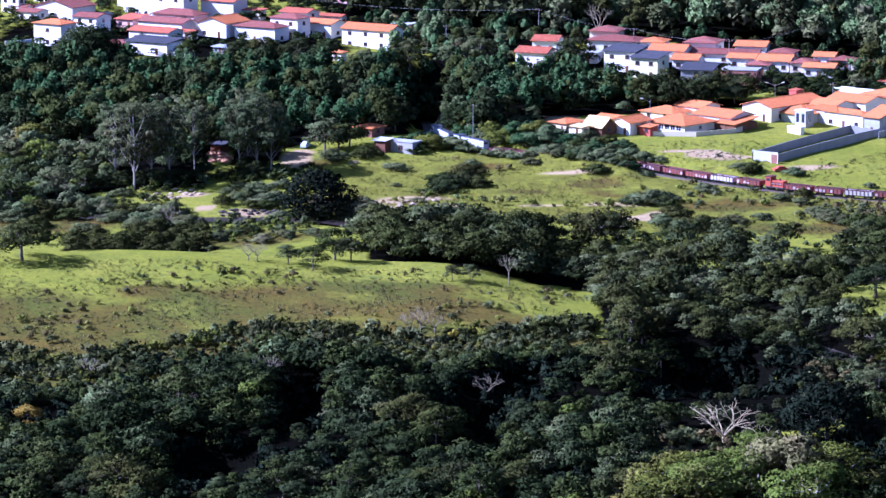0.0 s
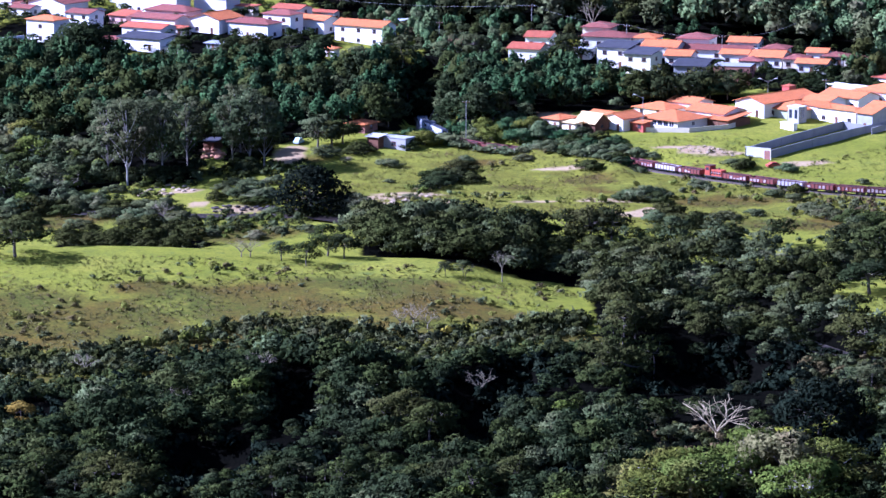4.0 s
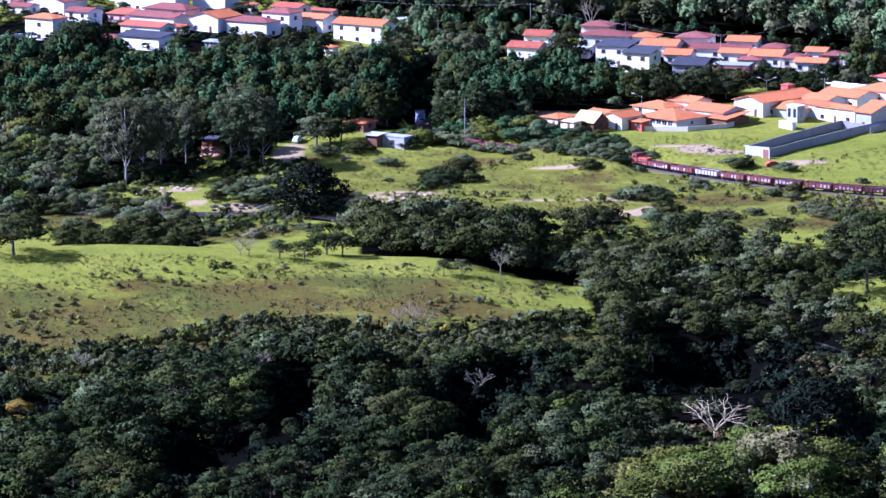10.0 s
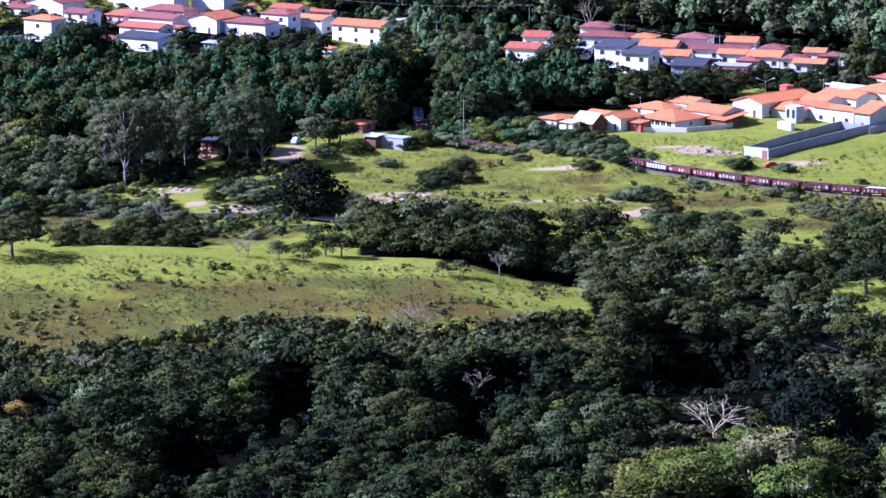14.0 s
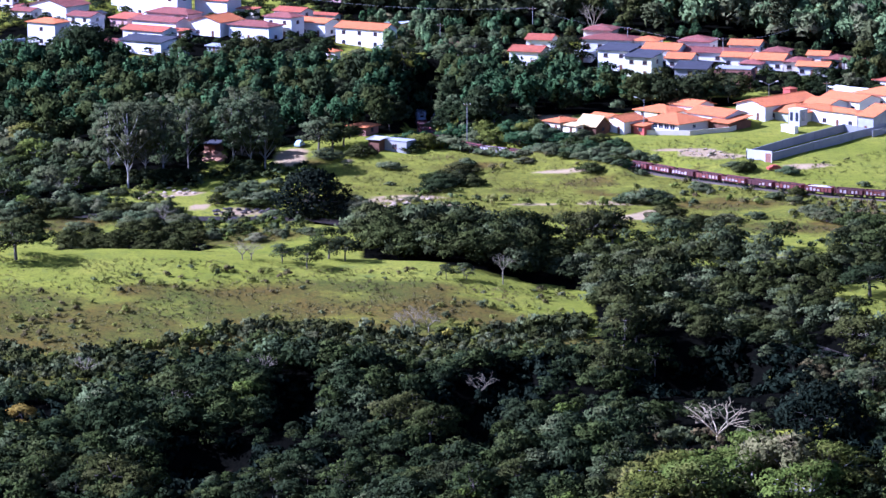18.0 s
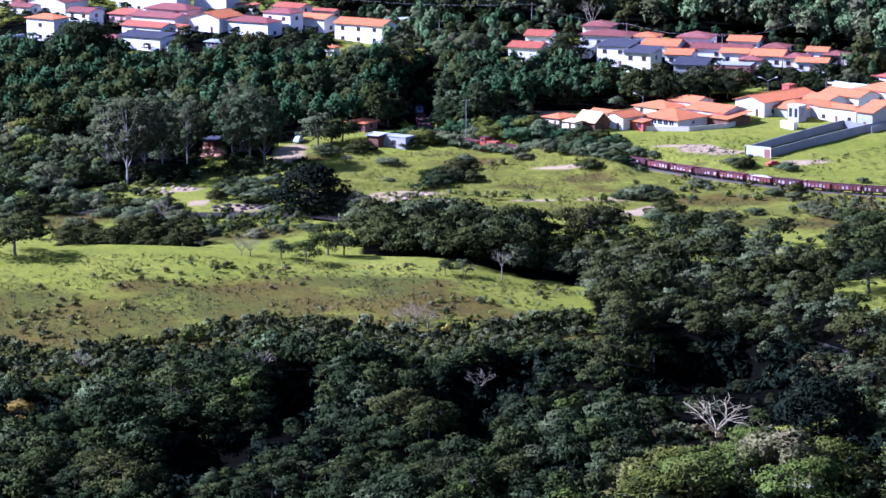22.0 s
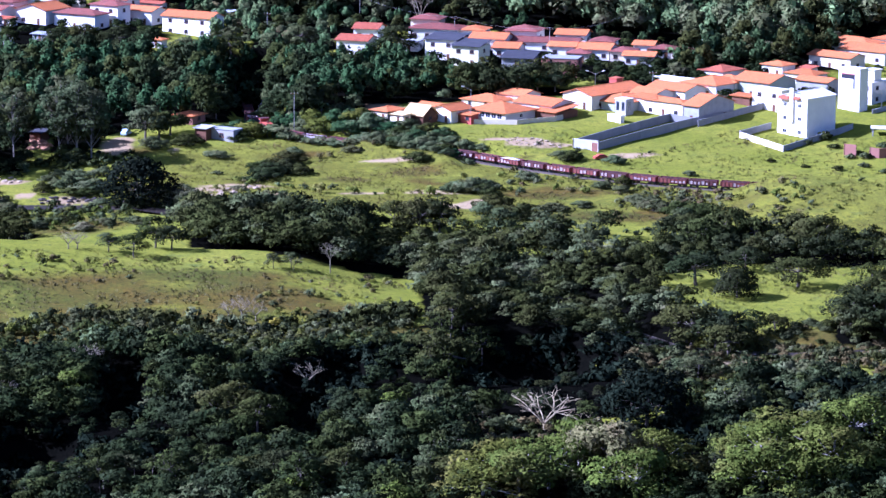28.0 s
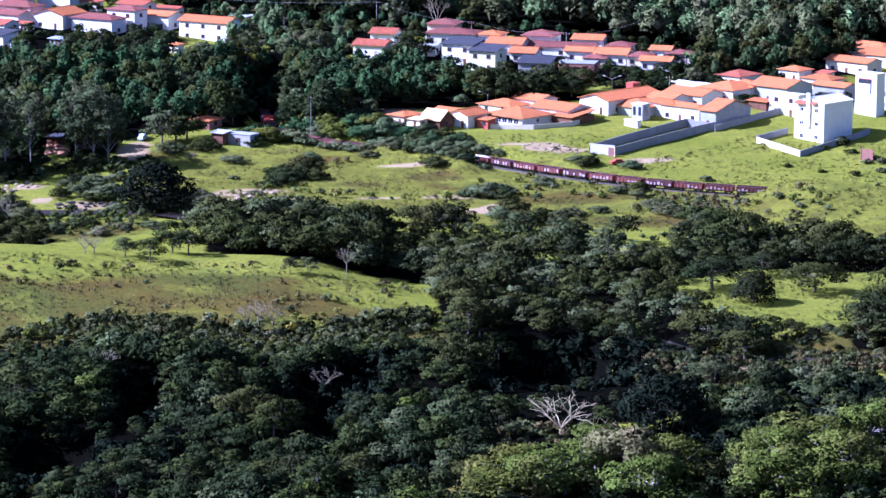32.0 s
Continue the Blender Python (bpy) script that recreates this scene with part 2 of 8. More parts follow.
M_TILE_OLD = roof_tiles("old_tile", (0.27, 0.09, 0.06), (0.20, 0.075, 0.055), (0.13, 0.07, 0.055))
M_SLATE = surface("dark_roof_sheet", (0.060, 0.058, 0.064), (0.045, 0.044, 0.048), (0.10, 0.095, 0.09), rough=0.9)
M_SHEET = surface("grey_roof_sheet", (0.42, 0.42, 0.42), (0.34, 0.34, 0.35), (0.20, 0.18, 0.17), rough=0.6)
M_WOOD = surface("dark_wood", (0.16, 0.075, 0.04), (0.12, 0.06, 0.035), (0.06, 0.035, 0.025), small=9)
M_POLE = surface("weathered_concrete", (0.26, 0.245, 0.22), (0.21, 0.20, 0.18), (0.13, 0.12, 0.11))
M_STEEL = surface("weathered_steel", (0.10, 0.09, 0.09), (0.07, 0.065, 0.065), (0.13, 0.08, 0.06), rough=0.55, metal=0.4)
M_RUST = surface("wagon_red_oxide", (0.25, 0.078, 0.056), (0.19, 0.066, 0.052), (0.10, 0.053, 0.048), big=0.5, small=3.5)
M_RUST_DARK = surface("wagon_dark_brown", (0.13, 0.052, 0.046), (0.10, 0.045, 0.042), (0.06, 0.035, 0.035), big=0.5, small=3.5)
M_WAGON_PALE = surface("wagon_pale_dust", (0.55, 0.49, 0.47), (0.46, 0.41, 0.40), (0.24, 0.16, 0.14), big=0.5, small=3.5)
M_MARK = surface("white_marking", (0.46, 0.36, 0.33), (0.36, 0.27, 0.25), (0.28, 0.16, 0.14), big=1.5, small=5)
M_ORE = surface("dark_load", (0.055, 0.03, 0.028), (0.04, 0.024, 0.022), (0.09, 0.05, 0.04), big=1.2, small=5, bump=0.8)
M_LIME = surface("pale_load", (0.62, 0.56, 0.52), (0.55, 0.50, 0.46), (0.36, 0.30, 0.27), big=1.2, small=5, bump=0.8)
M_VAN = surface("van_red_paint", (0.42, 0.09, 0.05), (0.36, 0.08, 0.045), (0.16, 0.06, 0.045), big=0.6, small=4)
M_LOCO = surface("loco_silver_paint", (0.50, 0.52, 0.56), (0.44, 0.46, 0.50), (0.22, 0.21, 0.21), rough=0.5, big=0.6)
M_LOCO_DARK = surface("loco_dark_roof", (0.08, 0.08, 0.10), (0.06, 0.06, 0.07), (0.12, 0.11, 0.11), rough=0.5)
M_GRAVEL = surface("ballast", (0.105, 0.082, 0.058), (0.080, 0.063, 0.046), (0.09, 0.08, 0.065), big=0.3, small=2.2, bump=1.0)
M_ROCK = surface("dark_rock", (0.10, 0.080, 0.068), (0.065, 0.052, 0.046), (0.16, 0.13, 0.11), big=0.5, small=2.5, bump=0.8)
M_PALEROCK = surface("pale_sandstone", (0.37, 0.28, 0.17), (0.28, 0.21, 0.125), (0.15, 0.115, 0.075), big=0.5, small=2.5, bump=0.7)
M_SOIL = surface("orange_rubble", (0.56, 0.28, 0.14), (0.48, 0.24, 0.13), (0.30, 0.17, 0.10), big=0.6, small=2.5, bump=0.7)
M_BARK = surface("bark", (0.15, 0.12, 0.095), (0.11, 0.09, 0.07), (0.06, 0.05, 0.04), big=1.0, small=5)
M_BARK_PALE = surface("pale_bark", (0.42, 0.37, 0.31), (0.34, 0.30, 0.25), (0.20, 0.17, 0.14), big=1.0, small=5)
M_BLEACHED = surface("bleached_bark", (0.50, 0.40, 0.225), (0.42, 0.33, 0.19), (0.30, 0.24, 0.15), big=1.0, small=5)
M_TWIG = surface("grey_twigs", (0.26, 0.215, 0.135), (0.21, 0.175, 0.112), (0.12, 0.10, 0.07), big=1.0, small=5)
M_LEAF = foliage("leaves_dark", (0.017, 0.022, 0.006), (0.074, 0.081, 0.019), (0.070, 0.070, 0.021))
M_LEAF_DEEP = foliage("leaves_deep", (0.013, 0.019, 0.007), (0.047, 0.055, 0.017), (0.038, 0.043, 0.018))
# own colour of the darkest trees; in the undergrowth, shade painted into leaves
M_LEAF_BLACK = foliage("leaves_dark_and_shaded", (0.006, 0.010, 0.006), (0.019, 0.025, 0.013), (0.016, 0.020, 0.010), 0.0)
M_LEAF_OLIVE = foliage("leaves_olive", (0.044, 0.054, 0.020), (0.112, 0.124, 0.044), (0.112, 0.106, 0.042))
M_LEAF_MID = foliage("leaves_mid_green", (0.062, 0.078, 0.031), (0.158, 0.178, 0.066), (0.165, 0.150, 0.070), 0.1)
M_LEAF_BRIGHT = foliage("leaves_bright", (0.049, 0.063, 0.010), (0.152, 0.166, 0.024), (0.155, 0.136, 0.030), 0.08)
M_LEAF_EUC = foliage("leaves_eucalyptus", (0.043, 0.055, 0.022), (0.112, 0.130, 0.049), (0.122, 0.114, 0.048))
M_LEAF_BAMBOO = foliage("leaves_bamboo", (0.021, 0.044, 0.016), (0.074, 0.122, 0.038), (0.072, 0.100, 0.036))
M_LEAF_PLUME = foliage("leaves_plumed_bamboo", (0.055, 0.095, 0.036), (0.180, 0.255, 0.085), (0.155, 0.195, 0.070))
M_BARK_EUC = surface("eucalyptus_bark", (0.30, 0.26, 0.215), (0.24, 0.21, 0.175), (0.14, 0.12, 0.10), big=1.0, small=5)
M_LEAF_RUSSET = foliage("leaves_russet", (0.070, 0.070, 0.022), (0.210, 0.185, 0.070), (0.215, 0.150, 0.075), 0.1)
M_FROND = surface("banana_leaf", (0.13, 0.20, 0.04), (0.10, 0.16, 0.035), (0.2, 0.2, 0.08), rough=0.5)
M_LEAF_YELLOW = foliage("flowers_yellow", (0.190, 0.140, 0.020), (0.330, 0.245, 0.030), (0.170, 0.140, 0.030))
M_GRASS = foliage("grass_blades", (0.130, 0.142, 0.024), (0.255, 0.258, 0.042), (0.24, 0.195, 0.06), 0.25)
M_DRYGRASS = foliage("dry_brush", (0.085, 0.070, 0.026), (0.165, 0.134, 0.048), (0.145, 0.112, 0.044), 0.1)


def glass_material():
    m, t, b = nodes_of("dark_window_glass")
    b.inputs["Base Color"].default_value = (0.03, 0.035, 0.045, 1)
    b.inputs["Roughness"].default_value = 0.12
    return m


def water_material():
    m, t, b = nodes_of("river_water")
    at = t.nodes.new("ShaderNodeNewGeometry").outputs["Position"]
    rip = noise_node(t, at, 0.9, 5, 0.7)
    base = blend(t, levels(t, rip, 0.55, 0.75), (0.030, 0.022, 0.016), (0.20, 0.17, 0.14))
    link(t, base, b.inputs["Base Color"])
    b.inputs["Roughness"].default_value = 0.5
    b.inputs["Specular IOR Level"].default_value = 0.12
    bumped(t, b, rip, 0.9, 0.25)
    return m


M_GLASS, M_WATER = glass_material(), water_material()

# ---- building helpers ----
def mesh_of(name, verts, faces, mats, slots=None, smoothed=False):
    """A mesh from arrays of corners and of faces with one number of corners each."""
    me = bpy.data.meshes.new(name)
    me.from_pydata(verts, [], faces)
    for m in mats if isinstance(mats, (list, tuple)) else [mats]:
        me.materials.append(m)
    if slots is not None:
        me.polygons.foreach_set("material_index", np.asarray(slots, np.int32))
    if smoothed:
        me.polygons.foreach_set("use_smooth", np.ones(len(me.polygons), bool))
    return me


def loose_mesh(name, corners, mats, slots=None, puff=None):
    """A mesh of loose triangles or quads: corners is an array n x 3 x 3 or n x 4 x 3; puff: the way in which the foliage round each one bulges."""
    n, c = corners.shape[:2]
    me = bpy.data.meshes.new(name)
    me.vertices.add(n * c)
    me.vertices.foreach_set("co", np.ascontiguousarray(corners, np.float32).ravel())
    me.loops.add(n * c)
    me.loops.foreach_set("vertex_index", np.arange(n * c, dtype=np.int32))
    me.polygons.add(n)
    me.polygons.foreach_set("loop_start", np.arange(0, n * c, c, dtype=np.int32))
    for m in mats if isinstance(mats, (list, tuple)) else [mats]:
        me.materials.append(m)
    if slots is not None:
        me.polygons.foreach_set("material_index", np.asarray(slots, np.int32))
    if puff is not None:
        a = me.attributes.new("puff", "FLOAT_VECTOR", "POINT")
        a.data.foreach_set("vector", np.ascontiguousarray(np.repeat(puff, c, 0), np.float32).ravel())
    me.update(calc_edges=True)
    return me


def part(name, me, parent=None, at=None, label=""):
    ob = new(name, me)
    if parent is not None:
        ob.parent = parent
    if at is not None:
        ob.matrix_basis = at
    return tagged(ob, label) if label else ob


def z_at(x, y):
    return float(height(x, y))


# ---- the ground, one sheet to the horizon ----
def ellipses(x, y, spots):
    v = np.zeros(np.shape(x))
    for cx, cy, rx, ry in spots:
        v = np.maximum(v, 1 - smooth(np.hypot((x - cx) / rx, (y - cy) / ry), 0.55, 1.25))
    return v


WOODS = {}
WOODS["fore"] = [(-79.8, 491), (-100.5, 624.8), (-71.2, 610.3), (-49.1, 634.4), (-33.8, 652.9), (-17.9, 643), (-2.6, 636.4), (12.7, 644.8), (30.5, 650.6), (36, 628.8), (44.5, 627), (47.2, 579.9), (65.4, 574.8), (78.3, 591.1), (88.7, 607.5), (98.3, 615.9), (123, 602.5), (100.8, 489.5)]
WOODS["band_west"] = [(21.3, 713.2), (14.1, 716.2), (1.9, 715), (-17.1, 755), (-18.8, 772.2), (-3.2, 787.2), (15.4, 783.1), (23.2, 778.1)]
WOODS["band"] = [(30.9, 659), (33.8, 684.6), (32.1, 711.7), (21.5, 719.8), (23.1, 774.3), (28.3, 774.8), (47.2, 761.6), (57, 742), (80.4, 736), (100.2, 736), (106.8, 733), (84.8, 715.5), (83.5, 702.3), (84, 681), (87, 662), (88.6, 650.6), (80.9, 664.5), (72.1, 666.1), (62.7, 639.7), (55.1, 638.9), (45.3, 640.2), (38.5, 654.4)]
WOODS["behind"] = [(-86.1, 766.1), (-76.9, 778.6), (-60.3, 784.9), (-50.7, 769.7), (-52.2, 762.9), (-80.5, 716.2)]
WOODS["west"] = [(-155, 978.5), (-128.7, 978), (-119.7, 985.8), (-92.5, 977.5), (-74.4, 975.9), (-59.8, 979), (-43.3, 978.5), (-29.9, 966.6), (-10.8, 1008.4), (2.7, 1002.8), (18.7, 961.2), (34.8, 960.5), (52.2, 952.4), (59.7, 944.8), (33.9, 934.4), (27.4, 926.8), (11.8, 922.5), (2.6, 948.8), (2, 982.3), (-9.8, 1006.1), (-9.5, 915.1), (-22.1, 913.9), (-34.2, 908), (-42.3, 899.7), (-43.8, 883.7), (-55.8, 881.2), (-57.5, 898.4), (-62.3, 898.2), (-61.3, 874.3), (-78.4, 871), (-95.4, 893.6), (-118.9, 900.9), (-143.3, 901.7)]
WOODS["bank_wood"] = [(-143.3, 901.7), (-118.9, 900.9), (-95.4, 893.6), (-80, 872.8), (-87.8, 847.5), (-98.7, 807.2), (-126.9, 795)]
WOODS["under_euc"] = [(-89.1, 846), (-84.8, 861.4), (-66.3, 865.7), (-61.3, 874.3), (-60.6, 863.2), (-65.8, 858.9)]
WOODS["under_euc_east"] = [(-53.8, 865.5), (-53.7, 876.1), (-45, 878.4), (-43.5, 871), (-46.4, 862.9)]
WOODS["hill"] = [(-33, 1072.7), (-4.2, 1054.2), (20.5, 1054.2), (46.8, 1050.4), (79.4, 1040), (106, 1027.1), (125.7, 1019.5), (140.6, 1003.3), (165.1, 1009.4), (207, 1052), (227.8, 1141.4), (-92.1, 1140.9), (-41.2, 1099.6)]
WOODS["east_top"] = [(87.1, 736), (93.1, 764.9), (114.6, 759.6), (139.6, 745.9), (163.5, 737), (161, 725.6), (137.1, 731.9), (111.3, 728.6)]
WOODS["east"] = [(111.8, 651.9), (117.5, 672.4), (130.5, 695.7), (141.1, 708.4), (158.3, 712.9), (141.7, 635.7), (121.4, 645.3)]
WOODS["midtown"] = [(43.7, 1019.3), (65.1, 1034.5), (121.6, 1012.9), (122.8, 967.6), (96.3, 962.8), (56.1, 966.3)]
WOODS["easttown"] = [(120, 953.6), (126.1, 976.4), (165.7, 1005.8), (223.9, 1020.8), (207, 940.7), (179.2, 930.6), (158.3, 919.7), (144.2, 920.2), (133.2, 931.9)]
WOODS["hill_foot"] = [(-33, 1072.7), (-4.2, 1054.2), (20.5, 1054.2), (46.8, 1050.4), (79.4, 1040), (106, 1027.1), (125.7, 1019.5), (140.6, 1003.3), (165.1, 1009.4), (207, 1052), (204.2, 1037.3), (163.3, 998), (139.1, 991.9), (124.6, 1009.9), (105.3, 1020), (78.9, 1033.2), (46.5, 1043.1), (20.3, 1047.9), (-4.2, 1047.1), (-32.8, 1065.1)]
WOODS["gap"] = [(54.3, 947.1), (61.4, 959.7), (73.7, 962.8), (88.1, 961.2), (87.4, 952.6), (73.5, 948.3), (64.3, 942)]
WOODS["gap_east"] = [(93.9, 963), (99.1, 982.8), (112, 987.6), (131.7, 986.6), (128.1, 958.2)]
WOODS["back_trees"] = [(118, 964.3), (124.3, 995.7), (153.1, 1013.4), (171.6, 1021), (176.9, 1011.7), (162.2, 994.9), (145.4, 983.8), (130.7, 973.4)]
WOODS["west_top"] = [(-155, 978.5), (-159.4, 1007.1), (-132.8, 1010.4), (-106.8, 1005.1), (-94.9, 1003.6), (-76.2, 1000.5), (-61.4, 1006.1), (-44.6, 1007.9), (-30.7, 995.4), (-10.9, 1012.9), (2.7, 1011.2), (19.3, 991.9), (35.9, 991.6), (48.7, 981.3), (55.4, 968.6), (56.9, 951.4), (52.2, 952.4), (34.8, 960.5), (18.7, 961.2), (2.7, 1002.8), (-10.8, 1008.4), (-29.9, 966.6), (-43.3, 978.5), (-59.8, 979), (-74.4, 975.9), (-92.5, 977.5), (-119.7, 985.8), (-128.7, 978)]
WOODS["mid"] = [(-8.6, 1051.7), (-2.4, 1012.4), (20.4, 1004.8), (22.7, 1033.2), (48, 1039.5), (46.9, 1054.2), (20.6, 1060.6)]
WOODS["town"] = [(-108.4, 1020), (-131, 1023.8), (-146.6, 1037.3), (-158.9, 1127.7), (-42.2, 1129.5), (-33.5, 1090.2), (-28.6, 1039.8), (-37.9, 1010.1), (-65.4, 1016.5), (-82.3, 1014.7)]
WOODS["cutting"] = [(2.5, 937.9), (2.6, 963.8), (13.4, 926.8), (10.2, 922.2), (4.9, 930.6)]
WOODS["ravine"] = [(38.2, 648.6), (45.2, 637.9), (54.9, 637.2), (62.4, 636.4), (71.2, 657.7), (77.4, 653.4), (86.5, 622), (65.9, 578.9), (47.3, 581.2), (42.4, 628.3)]
WOODS["band_edge"] = [(26.4, 774.8), (28.5, 780.6), (48.6, 785.9), (63.1, 783.9), (83.9, 780.1), (104.2, 773.7), (110.5, 762.3), (106.8, 736.5), (100.2, 743.1), (80.4, 746.6), (60.3, 747.6), (47.2, 761.6)]
WOODS["rail_bank"] = [(57.2, 835.8), (69.1, 843.7), (95.7, 837.8), (117.3, 818.6), (128.5, 801.1), (126.6, 788.4), (92.4, 807.7), (66.6, 812), (56.1, 819.1)]
WOODS["clear_foot"] = [(88.8, 656.9), (101.1, 659.2), (113.7, 652.9), (122.4, 651.1), (134.1, 652.6), (128.4, 624.5), (101, 622.2), (88, 645.5)]
WOODS["scrub"] = [(29.2, 883.5), (26.9, 906.5), (14.8, 914.4), (7.9, 923.5), (8, 929.3), (13.4, 926.8), (26, 930.8), (30.9, 912.8), (46.3, 898.9), (48.9, 890), (39.9, 891.1)]
BARE = [(-15.7, 820.6, 5, 5), (-7.6, 841.2, 11, 2.0), (-2, 836, 6, 1.6), (24.7, 828.4, 9, 1.8), (47.4, 809.6, 5, 4.5), (30.4, 872.5, 8, 1.0), (66, 894, 9, 2.4), (78, 888, 6, 2.2), (95, 876, 6, 1.2), (-11.8, 833, 9.8, 4.4), (-13, 818.8, 2.8, 4.9), (42.1, 828.2, 9.8, 2.8), (51.6, 812, 3.8, 5.9), (72.7, 888.3, 9.0, 4.2), (67.1, 893.1, 4.5, 2.9), (-38.6, 885.5, 4.2, 10.5), (-37.5, 893.8, 3.8, 4.4), (-22.9, 883.7, 2.1, 2.8), (-63.3, 845.2, 4.2, 3.6), (-58.5, 827.5, 2.8, 2.4), (-70.1, 840.4, 4.6, 2.8)]
BARE += [(91, 630, 7, 2.2), (97, 628.5, 5, 1.8), (105.4, 624, 4, 2.2), (99, 641, 7, 2.5), (-59.8, 890.3, 2.7, 6.1), (34.7, 872.8, 8.8, 1.6), (-49.2, 823.2, 8.3, 1.3), (-36.6, 821.4, 5.6, 1.4), (2.2, 823.9, 5.6, 3.2), (53.3, 817.6, 3.5, 3.2), (33.8, 931.1, 6.3, 6.3), (97.2, 878.9, 7.4, 2.4)]
DRY = [(41.4, 856.0, 5, 3), (38.9, 847.4, 6, 4), (60, 790, 10, 6), (100, 800, 16, 9), (10, 880, 10, 4), (20, 850, 9, 5), (-66.1, 666.6, 20.4, 13.7), (-84.7, 670.6, 19.4, 17.1), (-35, 678.7, 23.0, 17.1), (-2.8, 678, 18.4, 14.7), (-81.3, 660.2, 13.5, 14.3), (-59.1, 650.9, 28.8, 12.1), (-20.7, 660.5, 28.1, 10.2), (13.2, 671.6, 17.1, 10.1), (77.2, 632.6, 14.0, 27.9), (-56.3, 685.3, 13.9, 7.2), (72.3, 829.2, 16.8, 10.5), (-12.2, 693.2, 23.5, 7.0)]
DRY += [(104, 648, 18, 13), (118, 634, 18, 14), (38.6, 860.1, 8.7, 6.4), (-33.2, 880.7, 5.9, 4.9), (-94.6, 806.4, 19.1, 22.9), (-48.2, 783.1, 18.5, 15.0), (41.1, 864.2, 3.8, 1.9), (42.8, 842.2, 5.1, 2.7), (80.1, 794.5, 32.2, 8.4), (68.7, 875.1, 2.9, 1.0)]
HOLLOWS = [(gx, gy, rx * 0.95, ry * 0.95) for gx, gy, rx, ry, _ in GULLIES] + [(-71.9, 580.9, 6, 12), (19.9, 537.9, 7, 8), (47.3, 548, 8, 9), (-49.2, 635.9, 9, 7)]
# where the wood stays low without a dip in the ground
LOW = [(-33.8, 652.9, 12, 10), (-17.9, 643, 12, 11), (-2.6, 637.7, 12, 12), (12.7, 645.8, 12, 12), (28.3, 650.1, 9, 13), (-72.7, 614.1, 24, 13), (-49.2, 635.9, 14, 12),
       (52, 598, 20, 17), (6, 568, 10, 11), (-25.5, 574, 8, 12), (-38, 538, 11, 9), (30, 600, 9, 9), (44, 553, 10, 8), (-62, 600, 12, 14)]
# ground painted dark for shade: between houses, by the cutting, under trees
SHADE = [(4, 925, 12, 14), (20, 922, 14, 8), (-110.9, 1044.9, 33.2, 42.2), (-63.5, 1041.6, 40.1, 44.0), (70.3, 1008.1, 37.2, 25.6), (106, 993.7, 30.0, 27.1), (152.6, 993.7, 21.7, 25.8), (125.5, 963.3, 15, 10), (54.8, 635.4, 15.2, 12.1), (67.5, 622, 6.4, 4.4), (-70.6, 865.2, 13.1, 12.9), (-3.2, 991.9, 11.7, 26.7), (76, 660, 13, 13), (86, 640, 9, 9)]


def ground_axis(lo, hi, step, far):
    inner = np.arange(lo, hi + 0.1, step)
    out = np.array([1.06 ** k for k in range(1, 200)]) * step
    grow = np.cumsum(out)
    grow = grow[grow < far]
    return np.concatenate([lo - grow[::-1], inner, hi + grow])


def inside(x, y, poly):
    """Which places lie inside a closed line."""
    hit = np.zeros(np.shape(x), bool)
    for (ax, ay), (bx, by) in zip(poly, poly[1:] + poly[:1]):
        if ay != by:
            hit ^= ((ay > y) != (by > y)) & (x < (bx - ax) * (y - ay) / (by - ay) + ax)
    return hit


def ground():
    gx, gy = ground_axis(-130, 165, 2.6, 2600), ground_axis(520, 1130, 3.2, 2600)
    X, Y = np.meshgrid(gx, gy)
    Z = height(X, Y)
    rows, cols = X.shape
    i = np.arange(rows * cols).reshape(rows, cols)
    faces = np.stack([i[:-1, :-1], i[:-1, 1:], i[1:, 1:], i[1:, :-1]], -1).reshape(-1, 4)
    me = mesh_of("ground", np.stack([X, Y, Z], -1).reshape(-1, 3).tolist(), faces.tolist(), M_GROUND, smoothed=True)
    # wood floor, hollows and some low spots take the painted shade too
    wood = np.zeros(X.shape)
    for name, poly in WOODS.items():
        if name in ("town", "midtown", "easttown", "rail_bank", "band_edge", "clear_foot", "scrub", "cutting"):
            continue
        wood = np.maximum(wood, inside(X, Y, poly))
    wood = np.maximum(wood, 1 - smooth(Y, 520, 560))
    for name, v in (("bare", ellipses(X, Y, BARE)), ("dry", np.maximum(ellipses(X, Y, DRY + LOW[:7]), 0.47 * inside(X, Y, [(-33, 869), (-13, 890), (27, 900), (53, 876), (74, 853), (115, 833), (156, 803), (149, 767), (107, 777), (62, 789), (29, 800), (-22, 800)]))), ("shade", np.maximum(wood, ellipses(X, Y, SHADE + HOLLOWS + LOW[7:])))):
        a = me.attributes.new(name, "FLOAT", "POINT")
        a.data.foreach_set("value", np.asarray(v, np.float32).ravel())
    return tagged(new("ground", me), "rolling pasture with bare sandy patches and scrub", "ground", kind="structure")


ground()


def river():
    verts, faces = [], []
    line = [Vector((*p, 0)) for p in RIVER]
    for k, p in enumerate(line):
        side = ((line[min(k + 1, len(line) - 1)] - line[max(k - 1, 0)]).cross(Vector((0, 0, 1)))).normalized() * 3.2
        verts += [(*(p + side).xy, -1.55), (*(p - side).xy, -1.55)]
        if k:
            faces.append((2 * k - 2, 2 * k - 1, 2 * k + 1, 2 * k))
    tagged(new("water", mesh_of("water", verts, faces, M_WATER)), "shallow brown river with white riffles", "river", kind="structure")


river()

# ---- plants ----
rng = np.random.default_rng(7)


